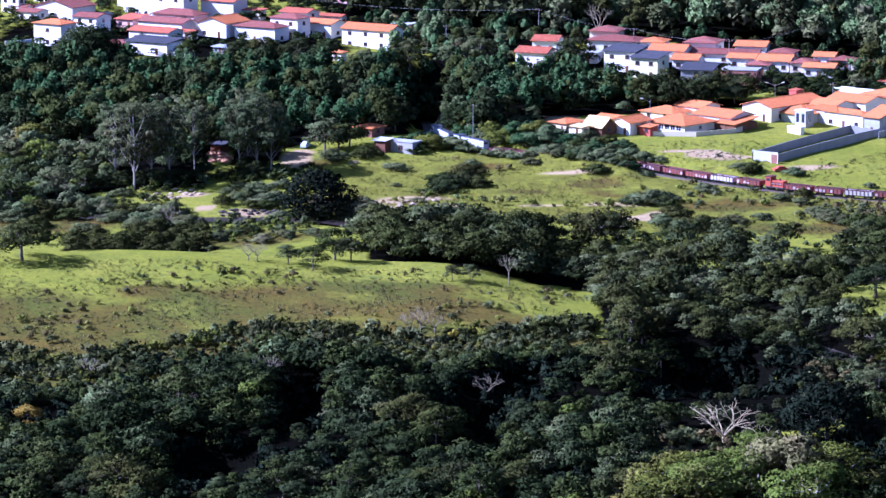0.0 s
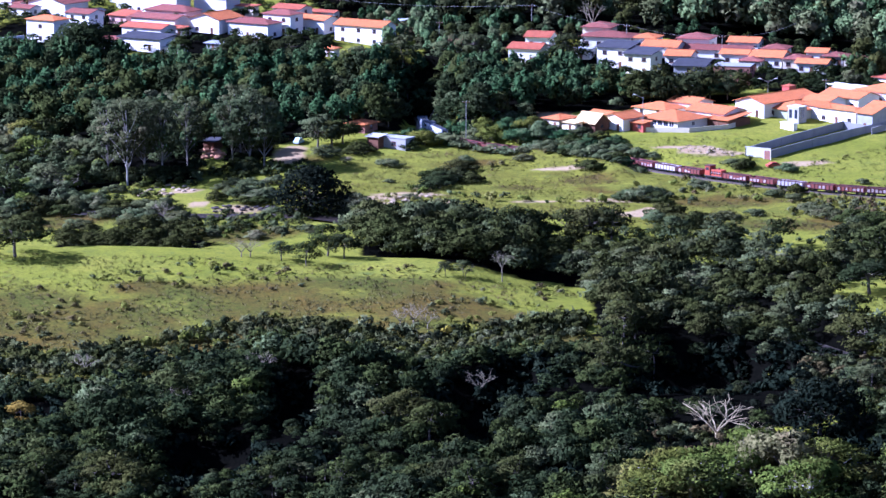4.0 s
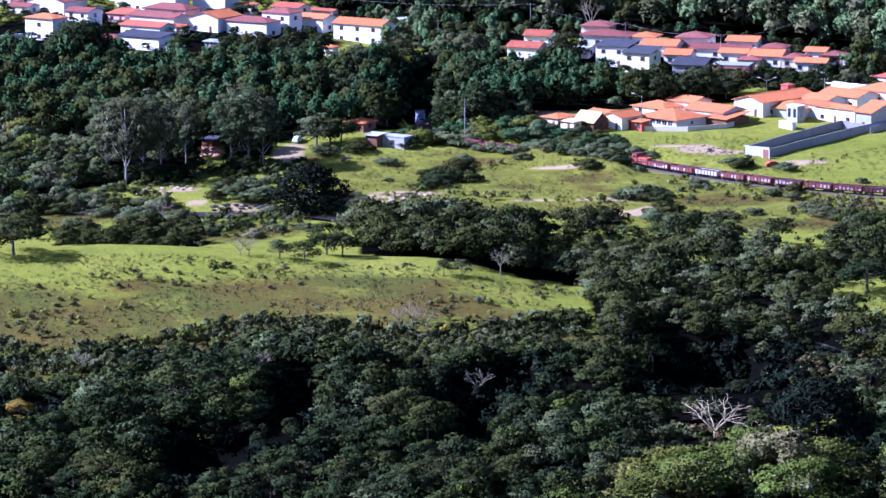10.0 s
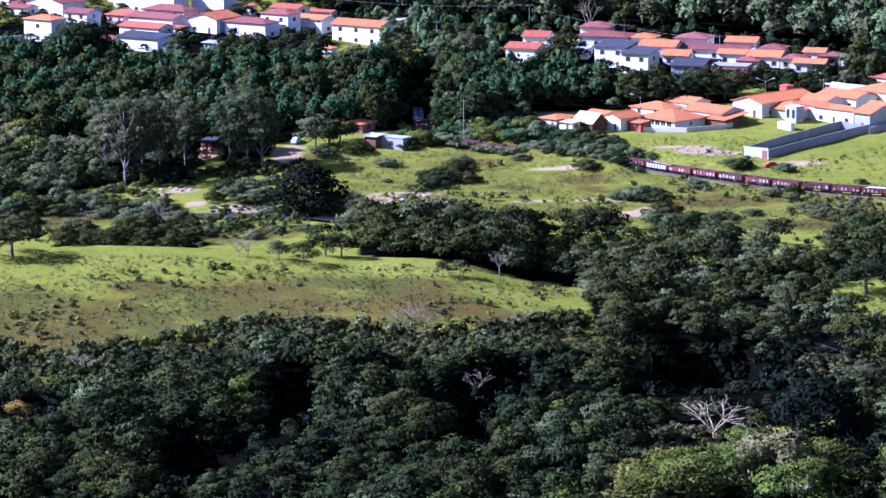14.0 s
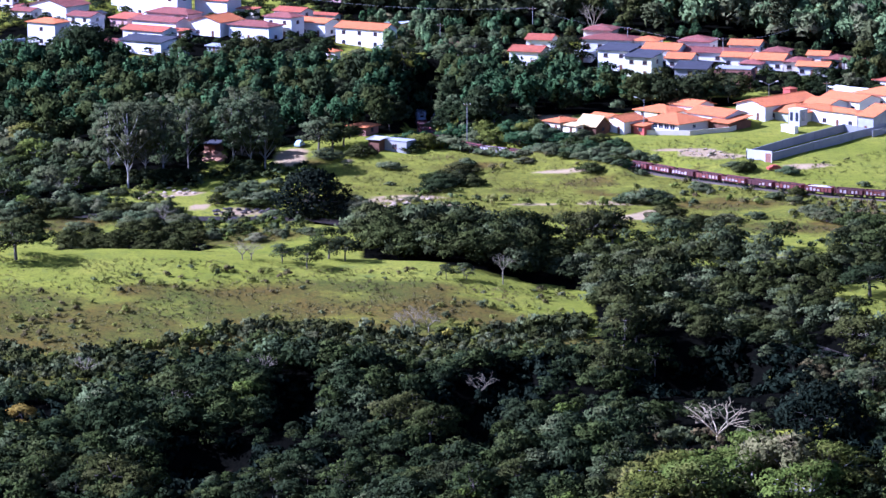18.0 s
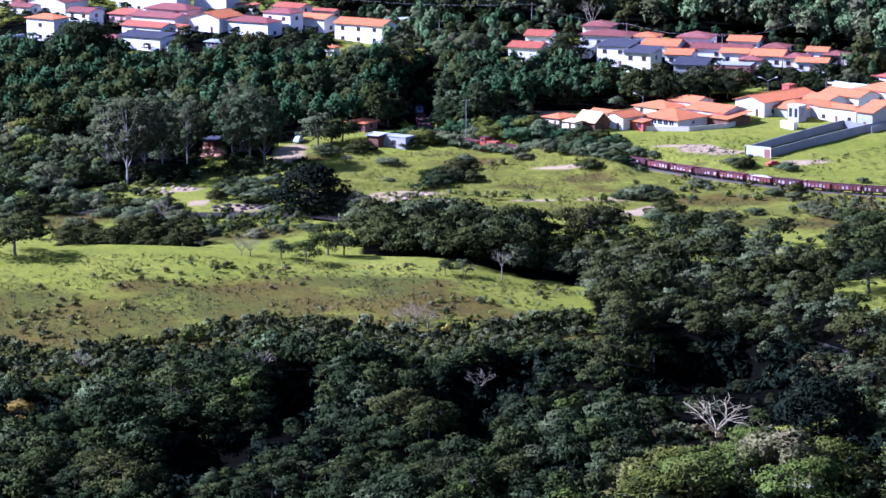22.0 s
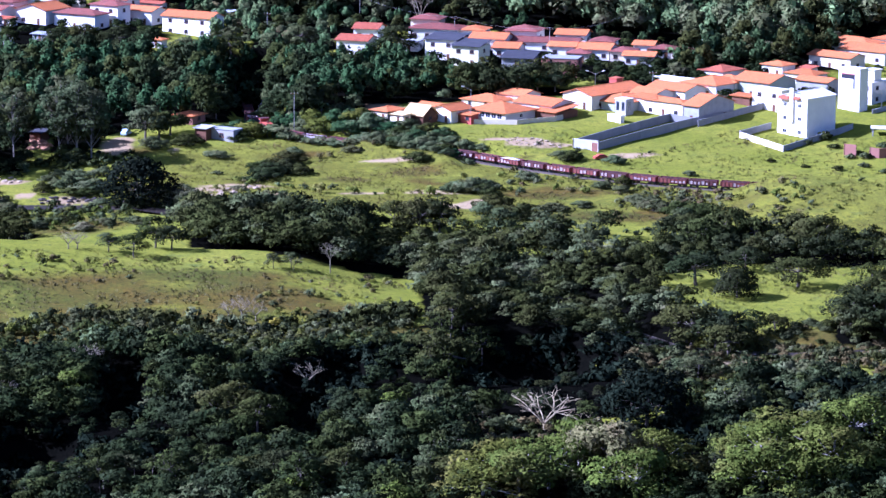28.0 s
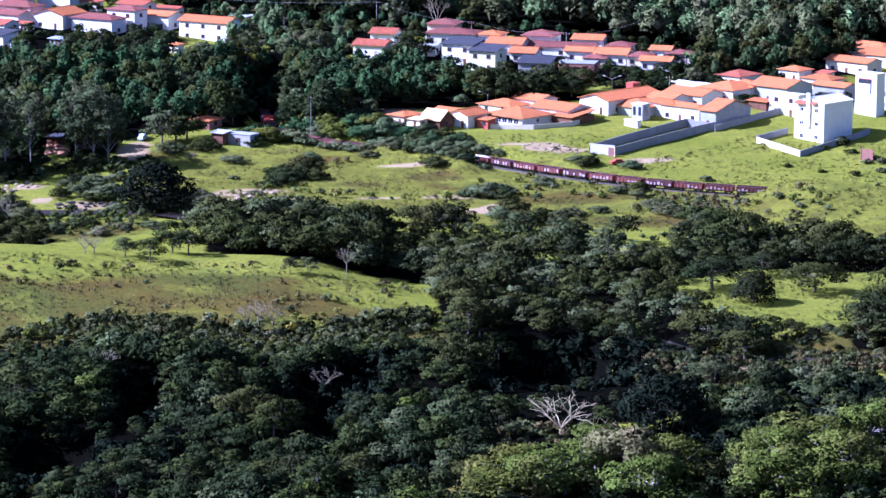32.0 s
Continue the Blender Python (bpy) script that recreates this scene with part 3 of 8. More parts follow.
def leaf_blades(centres, normals, size, gen, stretch=2.2):
    """Loose leaf sprays: one pointed blade at each centre, roughly across its normal."""
    n = len(centres)
    normals = normals + gen.normal(0, 0.5, (n, 3))
    normals /= np.linalg.norm(normals, axis=1, keepdims=True) + 1e-9
    a = np.cross(normals, gen.normal(0, 1, (n, 3)))
    a /= np.linalg.norm(a, axis=1, keepdims=True) + 1e-9
    b = np.cross(normals, a)
    s = (size * gen.uniform(0.55, 1.45, n))[:, None]
    a, b = a * s * stretch / 2, b * s / 2
    return np.stack([centres - a, centres + a * 0.5 - b, centres + a * gen.uniform(0.3, 1, (n, 1)) + b], 1)


def clump_leaves(clumps, per_area, size, gen, under=-0.35, flat=1.0):
    """Leaves over the outer shells of clumps (centre, three radii): dense on top, thin below."""
    out, ways = [], []
    middle = np.mean([c for c, r in clumps], 0)
    reach = max(1.0, max(np.linalg.norm(np.asarray(c) - middle) for c, r in clumps))
    for c, r in clumps:
        r = np.asarray(r, float)
        n = max(10, int(1.75 * per_area * (r[0] * r[1] + r[0] * r[2] + r[1] * r[2]) * 4))
        d = gen.normal(0, 1, (n, 3))
        d /= np.linalg.norm(d, axis=1, keepdims=True)
        d = d[(d[:, 2] > under) | (gen.uniform(0, 1, n) < 0.25)]
        lump = 1 + 0.22 * np.sin(d[:, 0] * 5 + c[0] * 3) * np.sin(d[:, 1] * 5 + c[1]) + gen.normal(0, 0.10, len(d))
        at = np.asarray(c) + d * r * lump[:, None]
        out.append(leaf_blades(at, d / r * [1, 1, flat] * r.min(), size, gen))
        way = d * [0.85, 0.85, 1.0] + 0.55 * (at - middle) / reach + gen.normal(0, 0.22, d.shape) + [0, 0, 0.25]
        ways.append(way / (np.linalg.norm(way, axis=1, keepdims=True) + 1e-9))
    return np.concatenate(out), np.concatenate(ways)


def limb(verts, faces, a, b, ra, rb, sides=6, bend=0.0, gen=None):
    """A tapered, slightly bent limb from a to b."""
    a, b = Vector(a), Vector(b)
    axis = b - a
    u = axis.orthogonal().normalized()
    v = axis.normalized().cross(u)
    off = u * (gen.uniform(-1, 1) * bend) + v * (gen.uniform(-1, 1) * bend) if gen is not None else Vector()
    start = len(verts)
    for k in range(4):
        s = k / 3
        mid = a.lerp(b, s) + off * math.sin(math.pi * s)
        r = ra + (rb - ra) * s
        for j in range(sides):
            w = 2 * math.pi * j / sides
            verts.append(tuple(mid + u * math.cos(w) * r + v * math.sin(w) * r))
    for k in range(3):
        for j in range(sides):
            p, q = start + k * sides + j, start + k * sides + (j + 1) % sides
            faces.append((p, q, q + sides, p + sides))
    faces.append(tuple(start + 3 * sides + j for j in range(sides)))


def tree_shape(kind, gen, detail=1.0):
    """The clumps of a crown, the trunk and limbs: (clumps, verts, faces, leaf density, leaf size). Heights are in metres for a tree of size 1."""
    verts, faces, clumps = [], [], []
    if kind == "broad":
        h, r, n = gen.uniform(6.2, 8.2), gen.uniform(3.1, 4.3), int(gen.integers(13, 18))
        for k in range(n):
            w, d = k * 2.4 + gen.uniform(-0.6, 0.6), r * math.sqrt((k + 0.3) / n) * 0.9
            z = h * (0.90 - 0.52 * (d / r) ** 2) + gen.uniform(-1.3, 0.4)
            s = gen.uniform(0.75, 1.45)
            clumps.append(((math.cos(w) * d, math.sin(w) * d, z), (s * 1.3, s * 1.2, s * 0.42)))
        lo, rt, dens, size = 0.3, 0.17, 5.4, 0.26
    elif kind == "dense":
        h, r, n = gen.uniform(6.5, 8), gen.uniform(3.8, 4.6), 22
        for k in range(n):
            w, u = k * 2.4 + gen.uniform(-0.5, 0.5), gen.uniform(-0.2, 1)
            d = r * math.sqrt(max(0, 1 - u * u)) * gen.uniform(0.65, 0.95)
            s = gen.uniform(0.85, 1.55)
            clumps.append(((math.cos(w) * d, math.sin(w) * d, h * 0.46 + u * h * 0.40), (s * 1.2, s * 1.15, s * 0.6)))
        lo, rt, dens, size = 0.25, 0.26, 3.6, 0.31
    elif kind == "dome":
        h, r, n = gen.uniform(6.2, 7.0), gen.uniform(4.6, 5.2), 30
        for k in range(n):
            w, u = k * 2.4 + gen.uniform(-0.4, 0.4), (k + 0.5) / n
            d = r * math.sqrt(max(0, 1 - u * u)) * 0.8
            s = gen.uniform(1.1, 1.7)
            clumps.append(((math.cos(w) * d, math.sin(w) * d, 0.9 + u * (h - 2.0)), (s * 1.15, s * 1.15, s * 0.8)))
        lo, rt, dens, size = 0.1, 0.26, 2.6, 0.36
    elif kind == "bush":
        h, r, n = gen.uniform(4.2, 5.6), gen.uniform(4.4, 5.4), 26
        for k in range(n):
            w, d = k * 2.4 + gen.uniform(-0.9, 0.9), r * gen.uniform(0.05, 1.0) ** 0.7
            s = gen.uniform(0.8, 1.7)
            clumps.append(((math.cos(w) * d, math.sin(w) * d * 0.8, 0.5 + (h - 1.0) * gen.uniform(0.15, 1.0) * (1 - 0.62 * (d / r) ** 2)), (s * 1.2, s * 1.1, s * 0.6)))
        lo, rt, dens, size = 0.0, 0.12, 5.2, 0.31
    elif kind == "shrub":
        h, r, n = gen.uniform(1.6, 2.4), gen.uniform(1.2, 1.7), 7
        for k in range(n):
            w, d = gen.uniform(0, 6.28), r * math.sqrt(gen.uniform(0, 1)) * 0.8
            s = gen.uniform(0.45, 0.8)
            clumps.append(((math.cos(w) * d, math.sin(w) * d, gen.uniform(0.3, 1) * h * (1 - 0.4 * d / r)), (s, s, s * 0.8)))
        lo, rt, dens, size = 0.0, 0.07, 4.5, 0.30
    elif kind == "euc":
        h, n = gen.uniform(20, 23), 38
        for k in range(n):
            u = 0.34 + 0.66 * (k + gen.uniform(0, 1)) / n
            r = 5.0 * math.sin(math.pi * min(1, (u - 0.18) / 0.90)) ** 0.6
            w, d = k * 2.4 + gen.uniform(-0.6, 0.6), r * math.sqrt(gen.uniform(0.12, 1))
            s = gen.uniform(0.9, 1.7)
            clumps.append(((math.cos(w) * d, math.sin(w) * d, u * h), (s * 1.1, s * 1.1, s * 0.8)))
        lo, rt, dens, size = 0.18, 0.22, 3.4, 0.33
    elif kind == "tall":
        h, r, n = gen.uniform(10.5, 13.5), gen.uniform(3.6, 4.8), 15
        for k in range(n):
            w, u = k * 2.4 + gen.uniform(-0.5, 0.5), gen.uniform(0, 1)
            d = r * math.sqrt(gen.uniform(0.15, 1)) * (1 - 0.6 * u * u)
            s = gen.uniform(1.3, 2.4)
            clumps.append(((math.cos(w) * d, math.sin(w) * d, h * (0.34 + 0.58 * u)), (s * 1.1, s * 1.1, s * 0.85)))
        lo, rt, dens, size = 0.3, 0.28, 1.7, 0.52
    elif kind == "bamboo":
        h, n = gen.uniform(9, 13), 17
        for k in range(n):
            w, d = k * 2.4 + gen.uniform(-0.5, 0.5), gen.uniform(0.4, 3.4)
            top = h * gen.uniform(0.5, 1.0) * (1 - 0.06 * d)
            s = gen.uniform(0.85, 1.35)
            clumps.append(((math.cos(w) * d, math.sin(w) * d, top), (s, s, s * 1.8)))
        lo, rt, dens, size = 0.0, 0.12, 2.0, 0.48
    trunk_top = h * (lo + 0.25)
    if kind in ("bamboo", "shrub", "bush"):
        for c, r in clumps[:: 2 if kind == "bamboo" else 1]:
            limb(verts, faces, (c[0] * 0.25, c[1] * 0.25, -0.3), (c[0] * 0.9, c[1] * 0.9, c[2]), rt * 0.8, rt * 0.3, 4, 0.3, gen)
    else:
        lean = (gen.uniform(-0.3, 0.3), gen.uniform(-0.3, 0.3), trunk_top)
        if kind == "euc":
            lean = (gen.uniform(-0.6, 0.6), gen.uniform(-0.6, 0.6), h * 0.9)
        limb(verts, faces, (0, 0, -0.5), lean, rt, rt * (0.35 if kind == "euc" else 0.7), 7, 0.25, gen)
        for c, r in clumps[::2]:
            s = min(0.95, max(0.2, (c[2] - 0.25 * h) / h)) if kind == "euc" else 1
            limb(verts, faces, (lean[0] * s, lean[1] * s, lean[2] * s), c, rt * 0.42, rt * 0.12, 5, 0.4, gen)
    return clumps, verts, faces, dens * detail, size


LEAF_OF = {"broad": M_LEAF, "dense": M_LEAF_DEEP, "dome": M_LEAF_DEEP, "shrub": M_LEAF, "bush": M_LEAF_MID, "euc": M_LEAF_EUC, "tall": M_LEAF_DEEP, "bamboo": M_LEAF_BAMBOO}
FORMS = {}


def form(kind, leaf, k, detail=1.0):
    """One of the built shapes of a kind: a trunk mesh, a crown mesh, and the crown's leaves as an array."""
    key = (kind, leaf.name, k, detail)
    if key not in FORMS:
        gen = np.random.default_rng(1000 + k * 17 + sum(map(ord, kind)))
        clumps, verts, faces, dens, size = tree_shape(kind, gen, detail)
        under = -0.7 if kind in ("euc", "bamboo") else -0.35
        leaves, puff = clump_leaves(clumps, dens, size / math.sqrt(detail), gen, under)
        bark = M_BARK_PALE if kind == "euc" and k == 0 else M_BARK_EUC if kind == "euc" or leaf is M_LEAF_BRIGHT else M_BARK
        FORMS[key] = (mesh_of(kind + "_trunk", verts, faces, bark, smoothed=True), loose_mesh(kind + "_crown", leaves, leaf, None, puff), leaves, puff)
    return FORMS[key]


PLANT_NAME = {"broad": "tree", "dense": "tree", "dome": "tree", "shrub": "shrub", "bush": "bush", "euc": "eucalyptus_tree", "tall": "tree", "bamboo": "bamboo_clump"}


def plant(kind, x, y, size=1.0, leaf=None, k=0, label="", group="", wide=1.0, sink=0.0, detail=1.0):
    """A tree or shrub on the ground, with its trunk and crown."""
    leaf = leaf or LEAF_OF[kind]
    trunk, crown = form(kind, leaf, k, detail)[:2]
    root = new(PLANT_NAME[kind])
    root.matrix_basis = Matrix.Translation((x, y, z_at(x, y) - sink)) @ Matrix.Rotation((x * 7.3 + y * 3.1) % 6.28, 4, "Z") @ Matrix.Diagonal(
        (size * wide, size * wide, size, 1))
    part("stem" if kind in ("shrub", "bush", "bamboo") else "trunk", trunk, root)
    part("crown", crown, root)
    return tagged(root, label, "shrub" if kind in ("shrub", "bush") else "bamboo" if kind == "bamboo" else "tree", group)


def spread(poly, spacing, gen, jitter=0.45):
    """Places on a loose grid inside a closed line."""
    p = np.asarray(poly)
    gx = np.arange(p[:, 0].min(), p[:, 0].max(), spacing)
    gy = np.arange(p[:, 1].min(), p[:, 1].max(), spacing)
    X, Y = np.meshgrid(gx, gy)
    X = X + (np.arange(len(gy))[:, None] % 2) * spacing / 2 + gen.uniform(-jitter, jitter, X.shape) * spacing
    Y = Y + gen.uniform(-jitter, jitter, Y.shape) * spacing
    ok = inside(X, Y, poly)
    return np.stack([X[ok], Y[ok]], 1)


def stand(x, y):
    """How well the wood grows here: patches of tall and of low trees, 10 to 30 m across, from 0 to 1."""
    v = 0.5 + 0.28 * np.sin(x * 0.19 + 0.8 * np.sin(y * 0.05)) * np.sin(y * 0.13 + 1.1) + 0.24 * np.sin(x * 0.071 - y * 0.047 + 0.6) + 0.14 * np.sin(x * 0.43 + y * 0.31)
    return np.clip(v, 0, 1)


def vigour(x, y):
    """The same, with the hollows where the wood stays low."""
    return stand(x, y) * (1 - 0.92 * ellipses(x, y, HOLLOWS)) * (1 - 0.85 * ellipses(x, y, LOW))


def strewn(poly, each, gen):
    """Places strewn at random inside a closed line, one to each so many square metres."""
    p = np.asarray(poly)
    lo, hi = p.min(0), p.max(0)
    q = gen.uniform(lo, hi, (int(np.prod(hi - lo) / each), 2))
    return q[inside(q[:, 0], q[:, 1], poly)]


def thicket(name, places, mix, label, category, gen, lo=0.75, hi=1.25, detail=0.5, skew=1.0):
    """Many plants that nobody could count, as one body of leaves. mix: (share, kind, leaf) rows."""
    leaves, slots, ways = [], [], []
    mats = []
    for share, kind, leaf in mix:
        if leaf not in mats:
            mats.append(leaf)
    shares = np.array([m[0] for m in mix], float)
    pick = gen.choice(len(mix), len(places), p=shares / shares.sum())
    zs = height(places[:, 0], places[:, 1]) if len(places) else []
    for (x, y), z, w in zip(places, zs, pick):
        _, kind, leaf = mix[w]
        q, p = form(kind, leaf, int(gen.integers(0, 4)), detail)[2:]
        a, s = gen.uniform(0, 6.28), lo + (hi - lo) * (0.55 * float(vigour(x, y)) + 0.45 * gen.uniform(0, 1) * float(1 - 0.8 * ellipses(x, y, HOLLOWS + LOW))) ** skew
        c, n = math.cos(a) * s, math.sin(a) * s
        turned = np.stack([q[..., 0] * c - q[..., 1] * n + x, q[..., 0] * n + q[..., 1] * c + y, q[..., 2] * s * gen.uniform(0.85, 1.15) + z], -1)
        leaves.append(turned)
        ways.append(np.stack([p[:, 0] * math.cos(a) - p[:, 1] * math.sin(a), p[:, 0] * math.sin(a) + p[:, 1] * math.cos(a), p[:, 2]], 1))
        slots.append(np.full(len(turned), mats.index(leaf)))
    if leaves:
        return tagged(new(name, loose_mesh(name, np.concatenate(leaves), mats, np.concatenate(slots), np.concatenate(ways))), label, category, kind="stuff")


def bare_tree(x, y, high, wide, seed, label, mat=None, forks=4, name="bare_tree", thick=1.0, stem=0.25):
    """A leafless tree: trunk and forking limbs, each limb a part."""
    g = np.random.default_rng(seed)
    root = new(name)
    root.matrix_basis = pose(x, y, z_at(x, y))
    mat = mat or M_BARK_PALE

    def grow(verts, faces, a, way, length, r, depth):
        b = a + way * length
        limb(verts, faces, a, b, r, r * 0.6, 4, length * 0.08, g)
        if depth:
            for _ in range(3 if depth > 1 else 2):
                turn = Vector(g.normal(0, 0.55, 3)) * Vector((wide, wide, 0.5))
                grow(verts, faces, b, (way + turn).normalized(), length * float(g.uniform(0.55, 0.8)), r * 0.58, depth - 1)

    verts, faces = [], []
    top = Vector((float(g.uniform(-0.2, 0.2)), 0, high * stem))
    limb(verts, faces, (0, 0, -0.4), top, high * 0.035 * thick, high * 0.028 * thick, 7)
    part("trunk", mesh_of("trunk", verts, faces, mat, smoothed=True), root)
    for k in range(forks):
        verts, faces = [], []
        w = 6.28 * k / forks + float(g.uniform(-0.4, 0.4))
        grow(verts, faces, top, Vector((math.cos(w) * wide * 0.7, math.sin(w) * wide * 0.7, 0.9)).normalized(), high * 0.36, high * 0.02 * thick, 3)
        part("limb", mesh_of("limb", verts, faces, mat, smoothed=True), root)
    return tagged(root, label, "bare tree")


def frond_plant(x, y, high, seed, label):
    """A banana-like plant: a short stem and long arching leaves, each a part."""
    g = np.random.default_rng(seed)
    root = new("banana_plant")
    root.matrix_basis = pose(x, y, z_at(x, y))
    verts, faces = [], []
    limb(verts, faces, (0, 0, -0.3), (0, 0, high * 0.5), 0.2, 0.13, 7)
    part("stem", mesh_of("stem", verts, faces, M_BARK), root)
    for k in range(9):
        w = 6.28 * k / 9 + float(g.uniform(-0.2, 0.2))
        reach, top = high * float(g.uniform(0.35, 0.55)), high * float(g.uniform(0.75, 1.05))
        verts, faces = [], []
        for j in range(6):
            s = j / 5
            out, z = reach * s, high * 0.48 + (top - high * 0.48) * math.sin(s * 2.0) - high * 0.1 * s * s
            wide = 0.42 * math.sin(math.pi * min(0.97, s * 0.9 + 0.06))
            for side in (-1, 1):
                verts.append((math.cos(w) * out - math.sin(w) * wide * side, math.sin(w) * out + math.cos(w) * wide * side, z - 0.1 * abs(side)))
            if j:
                faces.append((2 * j - 2, 2 * j - 1, 2 * j + 1, 2 * j))
        part("leaf", mesh_of("leaf", verts, faces, M_FROND), root)
    return tagged(root, label, "plant")


def tufts(name, places, mat, label, gen, tall=0.45, blades=6, wide=0.5):
    """Tufts of grass, each a fan of blades."""
    n = len(places)
    base = np.repeat(np.column_stack([places, height(places[:, 0], places[:, 1])]), blades, 0)
    m = n * blades
    base[:, :2] += gen.normal(0, wide * 0.45, (m, 2))
    lean = np.column_stack([gen.normal(0, 0.45, (m, 2)), np.ones(m)])
    lean /= np.linalg.norm(lean, axis=1, keepdims=True)
    w = gen.uniform(0, 6.28, m)
    side = np.column_stack([np.cos(w), np.sin(w), np.zeros(m)]) * (wide * 0.30 * gen.uniform(0.6, 1.4, m))[:, None]
    up = lean * (tall * gen.uniform(0.5, 1.4, m))[:, None]
    base[:, 2] -= 0.05
    quads = np.stack([base - side * 0.5, base + side * 0.5, base + up + side * 0.35, base + up * 0.9 - side * 0.45], 1)
    puff = np.column_stack([gen.normal(0, 0.3, (m, 2)), np.ones(m)])
    return tagged(new(name, loose_mesh(name, quads, mat, None, puff / np.linalg.norm(puff, axis=1, keepdims=True))), label, "grass", kind="stuff")


def patchy(places, gen, keep=0.5, scale=0.06, seed=0.0):
    """Thins places into patches."""
    x, y = places[:, 0] * scale, places[:, 1] * scale
    v = 0.5 + 0.25 * np.sin(x * 2.1 + seed) * np.sin(y * 1.3 + 2 * seed) + 0.25 * np.sin(x * 0.9 - y * 2.3 + seed) * np.sin(y * 0.7 + x * 0.4)
    return places[v + gen.normal(0, 0.14, len(v)) < keep]


CLEAR = [(40, 568, 7), (36, 572, 6), (43, 574, 6), (47, 568, 6), (45.6, 542.4, 6), (52.8, 544.2, 6), (42, 549.8, 6), (41.3, 539.9, 6), (40.6, 557.1, 6), (68.2, 540.9, 8), (63.8, 559.9, 10), (62.6, 548.5, 9), (48.9, 570.8, 6), (48.2, 562.2, 7), (64.6, 567, 10), (47, 553.1, 7), (69.3, 556.3, 8), (53.6, 552.8, 7), (57.6, 545.5, 6), (64.9, 544.7, 6), (73, 564, 8), (80, 574, 9), (88, 585, 10), (96, 597, 10), (84, 596, 9), (101, 610, 9), (111, 603, 10), (106, 590, 9), (92, 571, 8), (46, 610, 9), (57, 610, 9), (50, 597, 8), (61, 599, 8), (40, 604, 6), (66, 612, 8), (48, 622, 9), (58, 622, 9)]
plant("dome", -105.3, 1003.3, 1.95, leaf=M_LEAF_DEEP, k=3, label="huge dark spreading tree between the white houses", wide=1.05, detail=2)
plant("euc", -78.6, 852.8, 0.98, k=0, label="tall eucalyptus with pale trunk and thin grey-green crown", wide=1.25, group="eucalyptus stand by the river", detail=1.3)
plant("euc", -84.1, 861.4, 0.86, k=1, label="tall eucalyptus with pale trunk and thin grey-green crown", wide=1.25, group="eucalyptus stand by the river", detail=1.3)
plant("euc", -75.2, 863.7, 0.92, k=2, label="tall eucalyptus with pale trunk and thin grey-green crown", wide=1.25, group="eucalyptus stand by the river", detail=1.3)
plant("euc", -70.6, 865.2, 0.85, k=3, label="tall eucalyptus with pale trunk and thin grey-green crown", wide=1.25, group="eucalyptus stand by the river", detail=1.3)
plant("euc", -64.7, 874.1, 0.78, k=1, label="tall eucalyptus with pale trunk and thin grey-green crown", wide=1.25, group="eucalyptus stand by the river", detail=1.3)
plant("euc", -52.9, 873.6, 0.85, k=2, label="tall eucalyptus with pale trunk and thin grey-green crown", wide=1.25, group="eucalyptus stand by the river", detail=1.3)
plant("euc", -48.3, 871.5, 0.90, k=0, label="tall eucalyptus with pale trunk and thin grey-green crown", wide=1.25, group="eucalyptus stand by the river", detail=1.3)
plant("euc", -44.6, 871, 0.83, k=3, label="tall eucalyptus with pale trunk and thin grey-green crown", wide=1.25, group="eucalyptus stand by the river", detail=1.3)
plant("euc", -50.8, 876.1, 0.90, k=1, label="tall eucalyptus with pale trunk and thin grey-green crown", wide=1.25, group="eucalyptus stand by the river", detail=1.3)
plant("dome", -30.8, 821.9, 1.72, leaf=M_LEAF_BLACK, k=0, label="broad dark dome-shaped tree on the river bank", wide=1.1, detail=2)
plant("dense", -88.9, 705.8, 1.25, leaf=M_LEAF, k=0, label="spreading dark tree alone on the meadow crest", wide=1.2, detail=1.5)
plant("broad", -27.5, 707.9, 0.90, k=1, label="small spreading tree alone on the meadow", detail=1.5)
plant("dense", -33, 711.9, 0.62, leaf=M_LEAF_OLIVE, k=2, label="small grey-green tree on the meadow", detail=1.5)
plant("dense", -19.7, 717.7, 0.80, leaf=M_LEAF_DEEP, k=3, label="small dark tree at the meadow's edge", detail=1.5)
plant("dense", -23.4, 721, 1.00, leaf=M_LEAF, k=2, label="dark tree at the meadow's edge", detail=1.5)
plant("broad", 1.9, 700.3, 0.56, leaf=M_LEAF_OLIVE, k=1, label="spindly young tree on the meadow", wide=0.8)
plant("broad", 5.7, 702.3, 0.60, leaf=M_LEAF_OLIVE, k=1, label="spindly young tree on the meadow", wide=0.8)
plant("dense", -22.3, 993.2, 1.15, leaf=M_LEAF_OLIVE, k=0, label="rounded dark tree at the town's edge", wide=1.15)
plant("dense", -15.8, 1001.3, 1.00, leaf=M_LEAF, k=1, label="rounded dark tree at the town's edge", wide=1.15)
plant("dense", -10, 1011.4, 1.00, leaf=M_LEAF_DEEP, k=2, label="rounded dark tree at the town's edge", wide=1.15)
plant("dense", -121, 996.2, 0.90, leaf=M_LEAF_DEEP, k=3, label="rounded dark tree at the town's edge", wide=1.15)
plant("dense", -108.7, 1006.9, 1.00, leaf=M_LEAF_DEEP, k=1, label="rounded dark tree at the town's edge", wide=1.15)
plant("dense", -61.5, 1008.1, 1.00, leaf=M_LEAF_DEEP, k=0, label="rounded dark tree at the town's edge", wide=1.15)
plant("dense", -54, 1010.9, 1.05, leaf=M_LEAF, k=2, label="rounded dark tree at the town's edge", wide=1.15)
plant("dense", -43.8, 1008.1, 1.10, leaf=M_LEAF_DEEP, k=3, label="rounded dark tree at the town's edge", wide=1.15)
